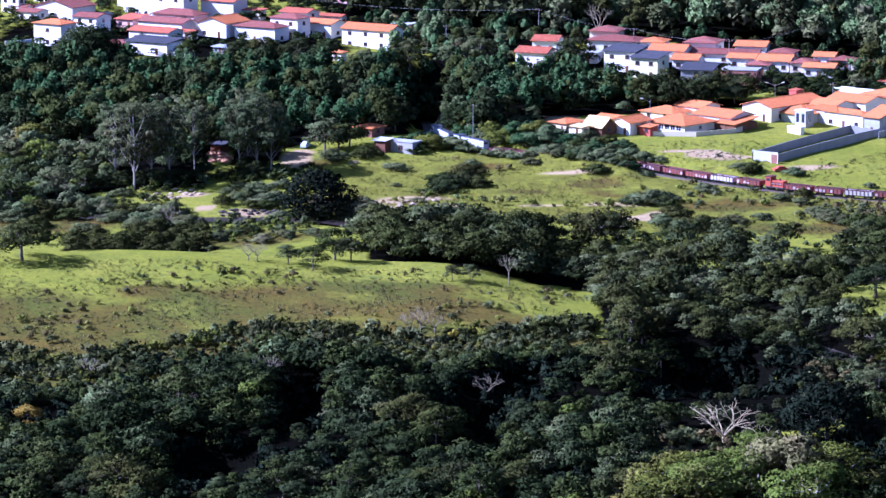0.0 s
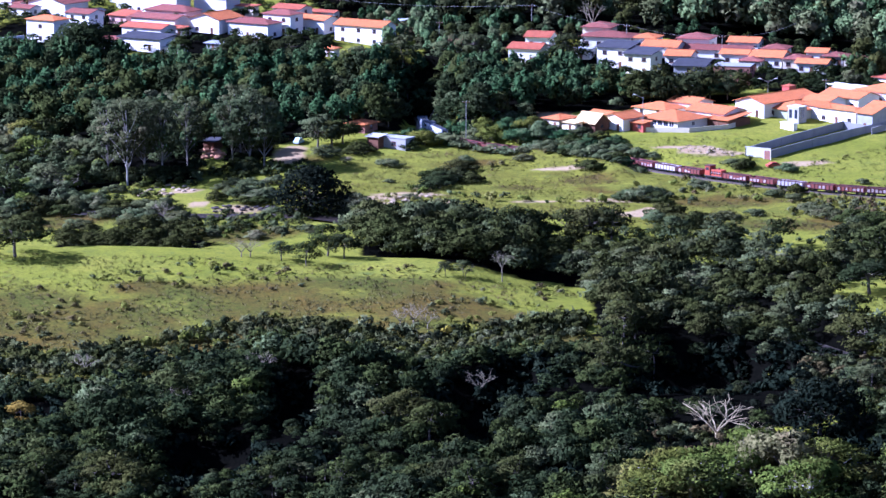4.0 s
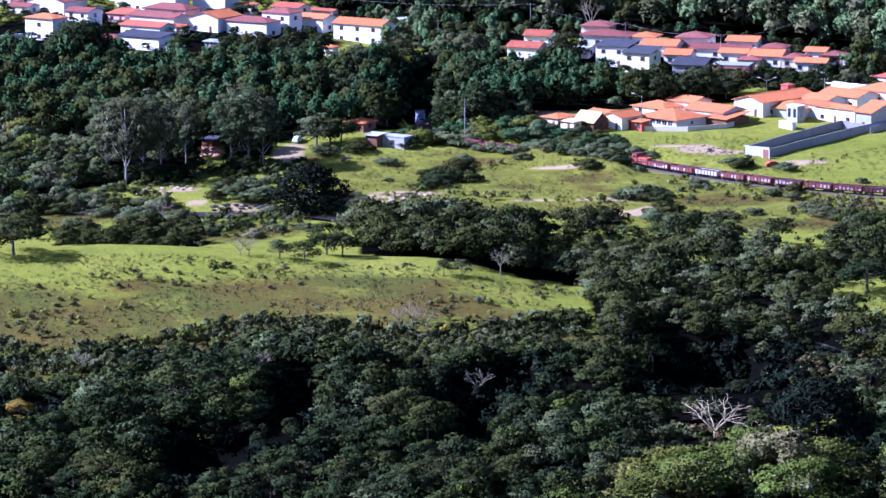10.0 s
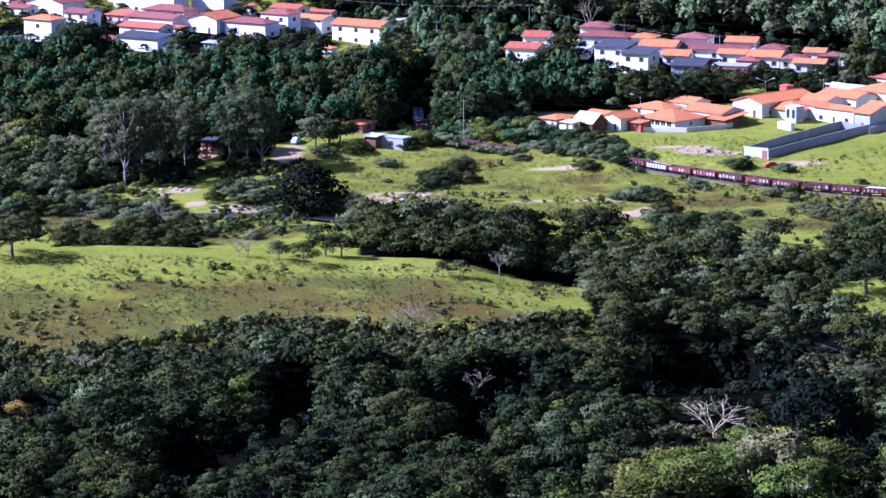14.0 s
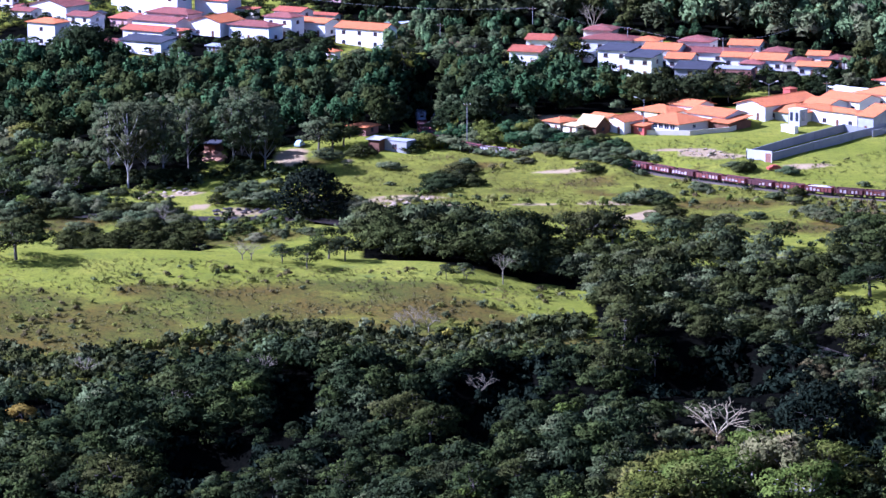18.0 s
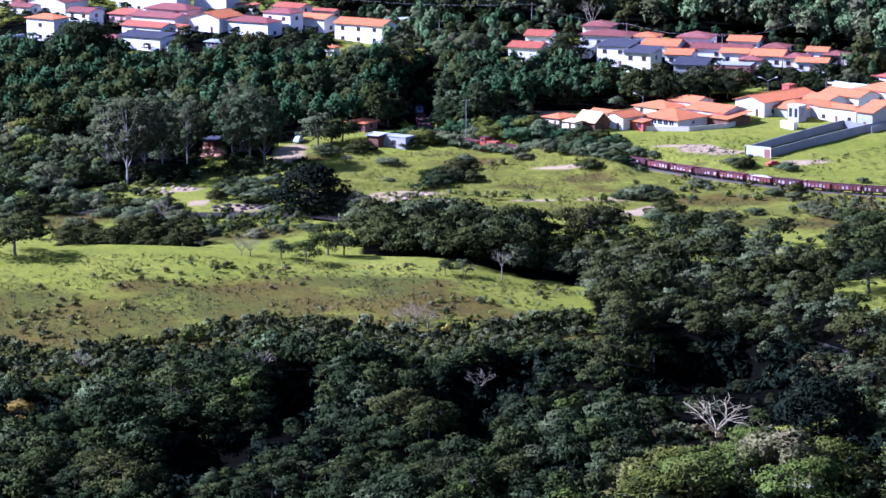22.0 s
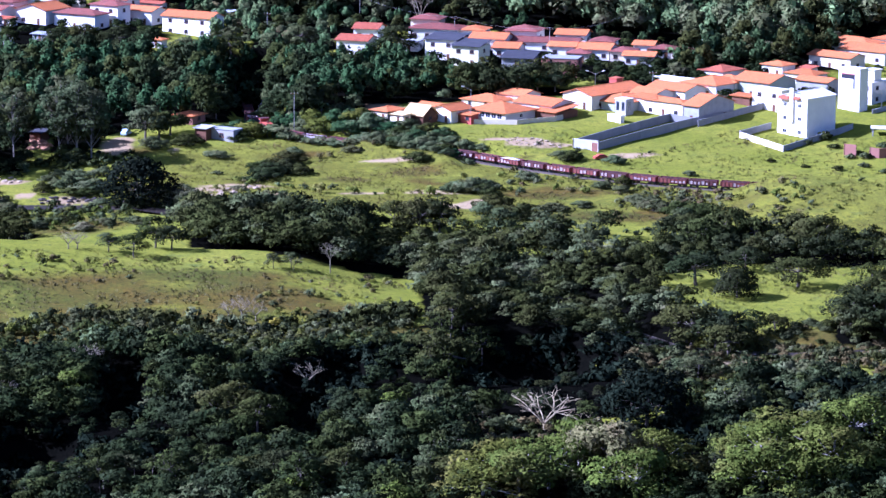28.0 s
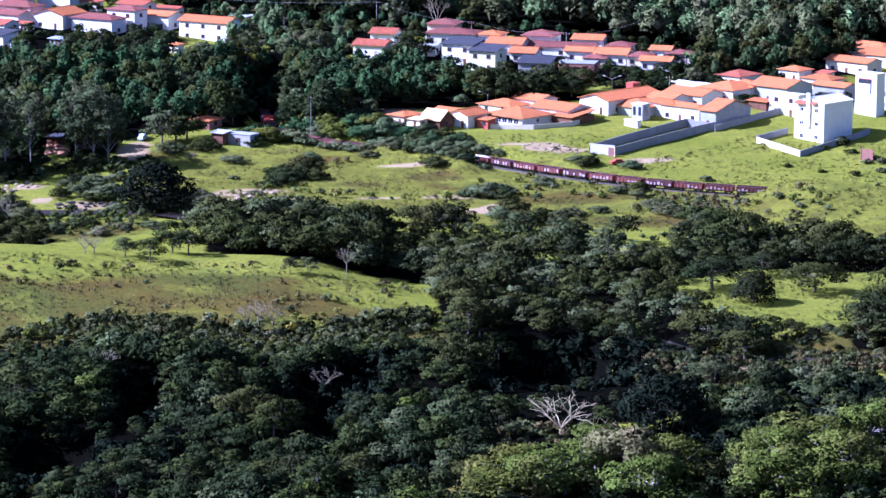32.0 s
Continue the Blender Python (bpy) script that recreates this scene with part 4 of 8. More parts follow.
plant("dense", -35.9, 999.8, 1.00, leaf=M_LEAF_DEEP, k=1, label="rounded dark tree at the town's edge", wide=1.15)
plant("dense", 2.7, 1010.7, 1.00, leaf=M_LEAF_OLIVE, k=2, label="rounded dark tree at the town's edge", wide=1.15)
plant("dense", 11.2, 1013.9, 1.10, leaf=M_LEAF_OLIVE, k=0, label="rounded dark tree at the town's edge", wide=1.15)
plant("dense", 39.7, 1003.1, 1.25, leaf=M_LEAF_DEEP, k=1, label="rounded dark tree at the town's edge", wide=1.15)
plant("dense", 36.1, 997.5, 1.00, leaf=M_LEAF_DEEP, k=3, label="rounded dark tree at the town's edge", wide=1.15)
plant("dense", -76.9, 1011.2, 0.80, leaf=M_LEAF, k=1, label="rounded dark tree at the town's edge", wide=1.15)
plant("dense", -123.5, 1003.3, 1.10, leaf=M_LEAF_DEEP, k=2, label="rounded dark tree at the town's edge", wide=1.15)
plant("dense", 66.5, 951.6, 1.15, leaf=M_LEAF_DEEP, k=0, label="rounded dark tree at the town's edge", wide=1.15)
plant("dense", 61.1, 954.1, 1.20, leaf=M_LEAF_DEEP, k=2, label="rounded dark tree at the town's edge", wide=1.15)
plant("dense", 70.4, 950.1, 1.00, leaf=M_LEAF, k=3, label="rounded dark tree at the town's edge", wide=1.15)
plant("dense", 77.9, 954.7, 0.90, leaf=M_LEAF_BAMBOO, k=1, label="rounded dark tree at the town's edge", wide=1.15)
plant("dense", 82.9, 956.2, 0.80, leaf=M_LEAF_BAMBOO, k=2, label="rounded dark tree at the town's edge", wide=1.15)
plant("dense", -113, 877.6, 1.20, leaf=M_LEAF_OLIVE, k=0, label="grey-green rounded tree above the river", wide=1.1)
plant("dense", -109.3, 896.1, 1.10, leaf=M_LEAF_BRIGHT, k=1, label="grey-green rounded tree above the river", wide=1.1)
plant("dense", -104.5, 900.7, 1.00, leaf=M_LEAF_OLIVE, k=2, label="grey-green rounded tree above the river", wide=1.1)
plant("dense", -96.7, 876.9, 1.10, leaf=M_LEAF_OLIVE, k=3, label="grey-green rounded tree above the river", wide=1.1)
plant("dense", -106.5, 854.3, 1.20, leaf=M_LEAF, k=2, label="grey-green rounded tree above the river", wide=1.1)
plant("dense", -97.4, 844.2, 1.00, leaf=M_LEAF_OLIVE, k=1, label="grey-green rounded tree above the river", wide=1.1)
plant("dense", -90.8, 849.3, 0.90, leaf=M_LEAF, k=0, label="grey-green rounded tree above the river", wide=1.1)
plant("dense", -104.9, 877.9, 1.20, leaf=M_LEAF_BRIGHT, k=3, label="grey-green rounded tree above the river", wide=1.1)
plant("dense", -107.3, 831.3, 1.10, leaf=M_LEAF, k=1, label="grey-green rounded tree above the river", wide=1.1)
plant("dense", -89.1, 875.3, 1.00, leaf=M_LEAF_OLIVE, k=1, label="grey-green rounded tree above the river", wide=1.1)
plant("dense", -27.8, 896.4, 1.10, leaf=M_LEAF, k=0, label="grey-green rounded tree above the river", wide=1.1)
plant("dense", -31.5, 894.6, 1.20, leaf=M_LEAF_EUC, k=2, label="grey-green rounded tree above the river", wide=1.1)
plant("dense", -24.9, 900.2, 1.00, leaf=M_LEAF, k=3, label="grey-green rounded tree above the river", wide=1.1)
plant("dense", -13, 920.2, 0.80, leaf=M_LEAF_DEEP, k=0, label="dark tree beside the railway cutting")
plant("dense", -12.4, 932.4, 1.00, leaf=M_LEAF_DEEP, k=2, label="dark tree beside the railway cutting")
plant("dense", 3.4, 954.1, 0.80, leaf=M_LEAF_OLIVE, k=0, label="dark tree beside the railway cutting")
plant("dense", -8.3, 1007.4, 1.00, leaf=M_LEAF_DEEP, k=1, label="dark tree beside the railway cutting")
plant("dense", -1.5, 1007.1, 1.00, leaf=M_LEAF_DEEP, k=2, label="dark tree beside the railway cutting")
frond_plant(15.7, 922.5, 4.5, 1, "banana plant with long arching leaves")
frond_plant(13.4, 925, 3.6, 2, "banana plant with long arching leaves")
frond_plant(120.4, 996.2, 4.5, 3, "banana plant with long arching leaves")
frond_plant(128.3, 1005.6, 5, 4, "banana plant with long arching leaves")
plant("bush", -50.9, 851.8, 0.45, leaf=M_LEAF_OLIVE, k=0, label="grey-green bush on the river bank", wide=1.4, group="river bank bushes", detail=0.8)
plant("bush", -46.3, 846.2, 0.54, leaf=M_LEAF_MID, k=1, label="grey-green bush on the river bank", wide=1.4, group="river bank bushes", detail=0.8)
plant("bush", -42.2, 836.3, 0.48, leaf=M_LEAF_OLIVE, k=2, label="grey-green bush on the river bank", wide=1.4, group="river bank bushes", detail=0.8)
plant("bush", -47.4, 827.5, 0.39, leaf=M_LEAF, k=3, label="grey-green bush on the river bank", wide=1.4, group="river bank bushes", detail=0.8)
plant("bush", -54.2, 847, 0.36, leaf=M_LEAF_OLIVE, k=0, label="grey-green bush on the river bank", wide=1.4, group="river bank bushes", detail=0.8)
plant("bush", -40.9, 853.1, 0.45, leaf=M_LEAF_MID, k=1, label="grey-green bush on the river bank", wide=1.4, group="river bank bushes", detail=0.8)
plant("bush", -51.5, 838.9, 0.39, leaf=M_LEAF_OLIVE, k=2, label="grey-green bush on the river bank", wide=1.4, group="river bank bushes", detail=0.8)
plant("bush", -43.2, 827, 0.42, leaf=M_LEAF, k=3, label="grey-green bush on the river bank", wide=1.4, group="river bank bushes", detail=0.8)
plant("bush", -69.7, 827.5, 0.36, leaf=M_LEAF_OLIVE, k=0, label="grey-green bush on the river bank", wide=1.4, group="river bank bushes", detail=0.8)
plant("bush", -84.7, 830.2, 0.54, leaf=M_LEAF_MID, k=1, label="grey-green bush on the river bank", wide=1.4, group="river bank bushes", detail=0.8)
plant("bush", -80.8, 841.7, 0.42, leaf=M_LEAF_OLIVE, k=2, label="grey-green bush on the river bank", wide=1.4, group="river bank bushes", detail=0.8)
plant("bush", -90.7, 808.2, 0.60, leaf=M_LEAF, k=3, label="grey-green bush on the river bank", wide=1.4, group="river bank bushes", detail=0.8)
plant("bush", -78.9, 805.9, 0.54, leaf=M_LEAF_OLIVE, k=0, label="grey-green bush on the river bank", wide=1.4, group="river bank bushes", detail=0.8)
plant("bush", -61, 795, 0.51, leaf=M_LEAF_MID, k=1, label="grey-green bush on the river bank", wide=1.4, group="river bank bushes", detail=0.8)
plant("bush", -72.4, 795, 0.57, leaf=M_LEAF_OLIVE, k=2, label="grey-green bush on the river bank", wide=1.4, group="river bank bushes", detail=0.8)
plant("bush", -97.5, 796.3, 0.60, leaf=M_LEAF, k=3, label="grey-green bush on the river bank", wide=1.4, group="river bank bushes", detail=0.8)
plant("bush", -84, 790.2, 0.54, leaf=M_LEAF_OLIVE, k=0, label="grey-green bush on the river bank", wide=1.4, group="river bank bushes", detail=0.8)
plant("bush", -41.8, 774.5, 0.39, leaf=M_LEAF_MID, k=1, label="grey-green bush on the river bank", wide=1.4, group="river bank bushes", detail=0.8)
plant("bush", -36.9, 782.6, 0.36, leaf=M_LEAF_OLIVE, k=2, label="grey-green bush on the river bank", wide=1.4, group="river bank bushes", detail=0.8)
plant("bush", -47.2, 787.7, 0.39, leaf=M_LEAF, k=3, label="grey-green bush on the river bank", wide=1.4, group="river bank bushes", detail=0.8)
plant("bush", -29.7, 783.6, 0.42, leaf=M_LEAF_OLIVE, k=0, label="grey-green bush on the river bank", wide=1.4, group="river bank bushes", detail=0.8)
plant("bush", -66, 790.7, 0.48, leaf=M_LEAF_MID, k=1, label="grey-green bush on the river bank", wide=1.4, group="river bank bushes", detail=0.8)
plant("bush", -103.4, 800.6, 0.60, leaf=M_LEAF_OLIVE, k=2, label="grey-green bush on the river bank", wide=1.4, group="river bank bushes", detail=0.8)
plant("bush", -97.3, 830.2, 0.51, leaf=M_LEAF_OLIVE, k=0, label="grey-green bush on the river bank", wide=1.4, group="river bank bushes", detail=0.8)
plant("bush", -90.5, 832.3, 0.48, leaf=M_LEAF_MID, k=1, label="grey-green bush on the river bank", wide=1.4, group="river bank bushes", detail=0.8)
plant("bush", -76, 827, 0.39, leaf=M_LEAF, k=3, label="grey-green bush on the river bank", wide=1.4, group="river bank bushes", detail=0.8)
plant("bush", -52, 779.6, 0.36, leaf=M_LEAF_OLIVE, k=2, label="grey-green bush on the river bank", wide=1.4, group="river bank bushes", detail=0.8)
plant("dense", 113.4, 704.3, 1.03, leaf=M_LEAF, k=0, label="spreading pasture tree in the sunny clearing", wide=1.45, group="pasture trees", detail=1.5)
plant("dome", 98.7, 692.4, 0.98, leaf=M_LEAF_DEEP, k=1, label="rounded dark pasture tree in the sunny clearing", wide=0.95, group="pasture trees", detail=1.5)
plant("dense", 91.7, 704.3, 1.05, leaf=M_LEAF_DEEP, k=2, label="spreading pasture tree in the sunny clearing", wide=1.45, group="pasture trees", detail=1.5)
plant("dense", 105.1, 724.3, 0.76, leaf=M_LEAF_DEEP, k=3, label="spreading pasture tree in the sunny clearing", wide=1.45, group="pasture trees", detail=1.5)
for n, (x, y, size, leaf) in enumerate([(84, 652, 1.45, M_LEAF), (88.5, 648, 1.30, M_LEAF_DEEP), (92.5, 651, 1.05, M_LEAF_DEEP), (97, 654, 0.80, M_LEAF_DEEP), (101.5, 657, 0.60, M_LEAF), (105.5, 655, 0.45, M_LEAF_DEEP), (90, 641, 1.05, M_LEAF)]):
    plant("broad" if n % 2 else "dense", x, y, size, leaf, n % 4, "dark leafy tree at the foot of the clearing", wide=1.1, group="clearing foot trees", detail=1.3)
# trees and bushes round the head of the ravine: x, y, size
for n, (x, y, size) in enumerate([(36.5, 652, 1.30), (39.5, 658, 1.25), (42.5, 650, 1.10), (38.0, 666, 1.20)]):
    plant("broad", x, y, size, M_LEAF, n, "tall dark tree at the head of the ravine", group="emergent trees", detail=1.2)
# every other bush has leaves painted black, for the shade over the stream
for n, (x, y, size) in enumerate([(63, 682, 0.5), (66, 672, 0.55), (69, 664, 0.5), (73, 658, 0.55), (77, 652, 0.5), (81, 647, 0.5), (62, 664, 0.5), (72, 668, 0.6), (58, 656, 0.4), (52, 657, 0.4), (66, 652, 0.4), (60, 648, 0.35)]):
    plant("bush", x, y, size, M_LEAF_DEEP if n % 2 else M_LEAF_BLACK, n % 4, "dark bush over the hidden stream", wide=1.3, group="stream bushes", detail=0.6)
plant("dense", 117.0, 656.0, 1.15, k=1, label="thick dark tree at the clearing's edge", wide=1.15, detail=1.5)
plant("dense", 122.5, 653.0, 1.30, k=2, label="thick dark tree at the clearing's edge", wide=1.15, detail=1.5)
plant("broad", 127.5, 666.3, 1.30, k=1, label="thick dark tree at the clearing's edge", wide=1.2, detail=1.3)
plant("broad", 126.1, 684.6, 1.10, k=2, label="thick dark tree at the clearing's edge", wide=1.2, detail=1.3)
plant("broad", 129.9, 654.7, 1.40, k=1, label="thick dark tree at the clearing's edge", wide=1.2, detail=1.3)
plant("broad", 137.2, 712.2, 1.10, k=0, label="thick dark tree at the clearing's edge", wide=1.2, detail=1.3)
plant("dense", 95.9, 756, 1.10, leaf=M_LEAF, k=0, label="thick dark tree near the clearing")
plant("dense", 104.5, 752.2, 1.30, leaf=M_LEAF, k=1, label="thick dark tree near the clearing")
plant("dense", 110.5, 748.9, 1.10, leaf=M_LEAF, k=2, label="thick dark tree near the clearing")
plant("dense", 98.2, 743.6, 1.20, leaf=M_LEAF, k=3, label="thick dark tree near the clearing")
plant("dense", 121.5, 753.5, 1.20, leaf=M_LEAF, k=0, label="thick dark tree near the clearing")
plant("dense", 125.7, 747.6, 1.20, leaf=M_LEAF, k=1, label="thick dark tree near the clearing")
plant("dense", 130.4, 744.6, 0.90, leaf=M_LEAF, k=2, label="thick dark tree near the clearing")
plant("dense", 136.2, 741.3, 0.80, leaf=M_LEAF, k=3, label="thick dark tree near the clearing")
plant("dense", 143.1, 737.3, 0.70, leaf=M_LEAF, k=1, label="thick dark tree near the clearing")
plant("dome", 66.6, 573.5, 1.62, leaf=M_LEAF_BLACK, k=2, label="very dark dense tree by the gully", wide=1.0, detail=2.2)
plant("dense", 82.9, 580.4, 0.90, leaf=M_LEAF_OLIVE, k=3, label="dusty grey-green tree by the gully", wide=1.2)
plant("broad", 30.5, 615.4, 1.28, leaf=M_LEAF, k=0, label="tall dark tree standing above the thicket", group="emergent trees", detail=1.2)
plant("broad", 34.1, 614.1, 1.35, leaf=M_LEAF, k=1, label="tall dark tree standing above the thicket", group="emergent trees", detail=1.2)
plant("broad", 33.6, 624.5, 1.35, leaf=M_LEAF, k=2, label="tall dark tree standing above the thicket", group="emergent trees", detail=1.2)
plant("broad", -6.3, 580.2, 1.15, leaf=M_LEAF, k=1, label="tall dark tree standing above the thicket", group="emergent trees", detail=1.2)
plant("broad", -3.8, 571, 1.22, leaf=M_LEAF, k=2, label="tall dark tree standing above the thicket", group="emergent trees", detail=1.2)
plant("broad", -1.4, 564.7, 1.22, leaf=M_LEAF, k=3, label="tall dark tree standing above the thicket", group="emergent trees", detail=1.2)
plant("broad", -8.2, 570.5, 1.15, leaf=M_LEAF, k=0, label="tall dark tree standing above the thicket", group="emergent trees", detail=1.2)
plant("broad", 0.6, 576.4, 1.08, leaf=M_LEAF, k=1, label="tall dark tree standing above the thicket", group="emergent trees", detail=1.2)
plant("broad", -51.3, 525.7, 1.22, leaf=M_LEAF, k=2, label="tall dark tree standing above the thicket", group="emergent trees", detail=1.2)
plant("broad", -47.7, 520.6, 1.22, leaf=M_LEAF, k=3, label="tall dark tree standing above the thicket", group="emergent trees", detail=1.2)
plant("broad", -54.1, 530.8, 1.15, leaf=M_LEAF, k=0, label="tall dark tree standing above the thicket", group="emergent trees", detail=1.2)
plant("broad", -46.5, 527.5, 1.08, leaf=M_LEAF, k=1, label="tall dark tree standing above the thicket", group="emergent trees", detail=1.2)
plant("broad", -14.8, 524.7, 1.08, leaf=M_LEAF, k=2, label="tall dark tree standing above the thicket", group="emergent trees", detail=1.2)
plant("broad", 8.6, 524.2, 1.08, leaf=M_LEAF, k=1, label="tall dark tree standing above the thicket", group="emergent trees", detail=1.2)
plant("broad", 5.9, 518.1, 1.15, leaf=M_LEAF, k=2, label="tall dark tree standing above the thicket", group="emergent trees", detail=1.2)
plant("dense", 37.5, 524.9, 1.51, leaf=M_LEAF_BRIGHT, k=0, label="fresh green leafy tree on the near slope", wide=1.05, group="fresh green trees", detail=2)
plant("broad", 45.6, 525.4, 1.68, leaf=M_LEAF_BRIGHT, k=1, label="fresh green leafy tree on the near slope", wide=1.25, group="fresh green trees", detail=2)
plant("dense", 55.6, 525.7, 1.79, leaf=M_LEAF_RUSSET, k=2, label="brownish-leaved tree among the fresh green ones", wide=1.05, group="fresh green trees", detail=2)
plant("broad", 63.9, 527.7, 1.57, leaf=M_LEAF_BRIGHT, k=3, label="fresh green leafy tree on the near slope", wide=1.25, group="fresh green trees", detail=2)
plant("dense", 51.2, 537.1, 1.46, leaf=M_LEAF_BRIGHT, k=2, label="fresh green leafy tree on the near slope", wide=1.05, group="fresh green trees", detail=2)
plant("broad", 39.6, 516.8, 1.57, leaf=M_LEAF_BRIGHT, k=3, label="fresh green leafy tree on the near slope", wide=1.25, group="fresh green trees", detail=2)
plant("dense", 58, 515, 1.68, leaf=M_LEAF_BRIGHT, k=0, label="fresh green leafy tree on the near slope", wide=1.05, group="fresh green trees", detail=2)
plant("broad", 34, 513, 1.46, leaf=M_LEAF_BRIGHT, k=1, label="fresh green leafy tree on the near slope", wide=1.25, group="fresh green trees", detail=2)
plant("dense", 81, 532, 1.68, leaf=M_LEAF_BRIGHT, k=0, label="fresh green leafy tree on the near slope", wide=1.05, group="fresh green trees", detail=2)
plant("broad", 87, 541.1, 1.79, leaf=M_LEAF_BRIGHT, k=1, label="fresh green leafy tree on the near slope", wide=1.25, group="fresh green trees", detail=2)
plant("dense", 78.9, 517.6, 1.68, leaf=M_LEAF_BRIGHT, k=2, label="fresh green leafy tree on the near slope", wide=1.05, group="fresh green trees", detail=2)
plant("broad", 90.9, 525.2, 1.79, leaf=M_LEAF_BRIGHT, k=3, label="fresh green leafy tree on the near slope", wide=1.25, group="fresh green trees", detail=2)
plant("dense", 98.9, 547.5, 1.68, leaf=M_LEAF_BRIGHT, k=2, label="fresh green leafy tree on the near slope", wide=1.05, group="fresh green trees", detail=2)
plant("dense", 84.9, 516.1, 1.57, leaf=M_LEAF_BRIGHT, k=0, label="fresh green leafy tree on the near slope", wide=1.05, group="fresh green trees", detail=2)
plant("shrub", -0.6, 902, 1.50, leaf=M_LEAF_MID, k=1, label="low dusty weed bush beside the railway", wide=1.8, group="pasture bushes")
plant("shrub", 1.7, 900.7, 1.60, leaf=M_LEAF_OLIVE, k=2, label="low dusty weed bush beside the railway", wide=1.8, group="pasture bushes")
plant("shrub", 3.6, 899.4, 1.40, leaf=M_LEAF_MID, k=3, label="low dusty weed bush beside the railway", wide=1.8, group="pasture bushes")
plant("shrub", 5.4, 898.2, 1.30, leaf=M_LEAF_OLIVE, k=0, label="low dusty weed bush beside the railway", wide=1.8, group="pasture bushes")
plant("shrub", 7.2, 896.9, 1.10, leaf=M_LEAF_MID, k=1, label="low dusty weed bush beside the railway", wide=1.8, group="pasture bushes")
plant("shrub", 9.2, 895.4, 1.00, leaf=M_LEAF_OLIVE, k=0, label="low dusty weed bush beside the railway", wide=1.8, group="pasture bushes")
plant("shrub", 11.1, 893.8, 0.90, leaf=M_LEAF_OLIVE, k=2, label="low dusty weed bush beside the railway", wide=1.8, group="pasture bushes")
plant("shrub", 14.9, 891.8, 0.90, leaf=M_LEAF_MID, k=3, label="low dusty weed bush beside the railway", wide=1.8, group="pasture bushes")
plant("shrub", 18.6, 889.8, 0.95, leaf=M_LEAF_MID, k=1, label="low dusty weed bush beside the railway", wide=1.8, group="pasture bushes")
plant("shrub", 22.2, 903.7, 1.10, leaf=M_LEAF_OLIVE, k=2, label="low dusty weed bush beside the railway", wide=1.8, group="pasture bushes")
plant("shrub", 12.9, 891.8, 0.85, leaf=M_LEAF_MID, k=1, label="low dusty weed bush beside the railway", wide=1.8, group="pasture bushes")
plant("shrub", 16.6, 889.8, 0.70, leaf=M_LEAF_OLIVE, k=2, label="low dusty weed bush beside the railway", wide=1.8, group="pasture bushes")
plant("shrub", 20.3, 888.3, 0.80, leaf=M_LEAF_MID, k=3, label="low dusty weed bush beside the railway", wide=1.8, group="pasture bushes")
plant("shrub", 22.6, 887.8, 1.00, leaf=M_LEAF_OLIVE, k=0, label="low dusty weed bush beside the railway", wide=1.8, group="pasture bushes")
plant("shrub", 11.1, 892.6, 0.60, leaf=M_LEAF_OLIVE, k=2, label="low dusty weed bush beside the railway", wide=1.8, group="pasture bushes")
plant("shrub", 14.8, 890.3, 0.65, leaf=M_LEAF_MID, k=3, label="low dusty weed bush beside the railway", wide=1.8, group="pasture bushes")
plant("shrub", 18.6, 888.3, 0.60, leaf=M_LEAF_MID, k=1, label="low dusty weed bush beside the railway", wide=1.8, group="pasture bushes")
plant("bush", 0.9, 866.2, 0.48, leaf=M_LEAF, k=0, label="dark spreading bush in the pasture", wide=1.35, group="pasture bushes", detail=0.8)
plant("bush", 5.2, 860.1, 0.66, leaf=M_LEAF_DEEP, k=1, label="dark spreading bush in the pasture", wide=1.35, group="pasture bushes", detail=0.8)
plant("bush", 9.5, 857.4, 0.54, leaf=M_LEAF, k=2, label="dark spreading bush in the pasture", wide=1.35, group="pasture bushes", detail=0.8)
plant("bush", 2.3, 855.6, 0.72, leaf=M_LEAF_DEEP, k=3, label="dark spreading bush in the pasture", wide=1.35, group="pasture bushes", detail=0.8)
plant("bush", -2, 863.2, 0.45, leaf=M_LEAF, k=0, label="dark spreading bush in the pasture", wide=1.35, group="pasture bushes", detail=0.8)
plant("bush", 7.6, 878.9, 0.45, leaf=M_LEAF_MID, k=1, label="dark spreading bush in the pasture", wide=1.35, group="pasture bushes", detail=0.8)
plant("bush", 51.3, 830.2, 0.72, leaf=M_LEAF_MID, k=1, label="dark spreading bush in the pasture", wide=1.35, group="pasture bushes", detail=0.8)
plant("bush", 54.6, 827.5, 0.54, leaf=M_LEAF, k=2, label="dark spreading bush in the pasture", wide=1.35, group="pasture bushes", detail=0.8)
plant("bush", 47, 829.2, 0.48, leaf=M_LEAF_OLIVE, k=3, label="dark spreading bush in the pasture", wide=1.35, group="pasture bushes", detail=0.8)
plant("bush", 56, 806.7, 0.78, leaf=M_LEAF, k=0, label="dark spreading bush in the pasture", wide=1.35, group="pasture bushes", detail=0.8)
plant("bush", 52.3, 802.1, 0.48, leaf=M_LEAF_MID, k=1, label="dark spreading bush in the pasture", wide=1.35, group="pasture bushes", detail=0.8)
plant("bush", 62.1, 796.8, 0.66, leaf=M_LEAF, k=2, label="dark spreading bush in the pasture", wide=1.35, group="pasture bushes", detail=0.8)
plant("bush", 89, 829.2, 0.42, leaf=M_LEAF_OLIVE, k=0, label="dark spreading bush in the pasture", wide=1.35, group="pasture bushes", detail=0.8)
plant("bush", 80.3, 872.1, 0.48, leaf=M_LEAF, k=2, label="dark spreading bush in the pasture", wide=1.35, group="pasture bushes", detail=0.8)
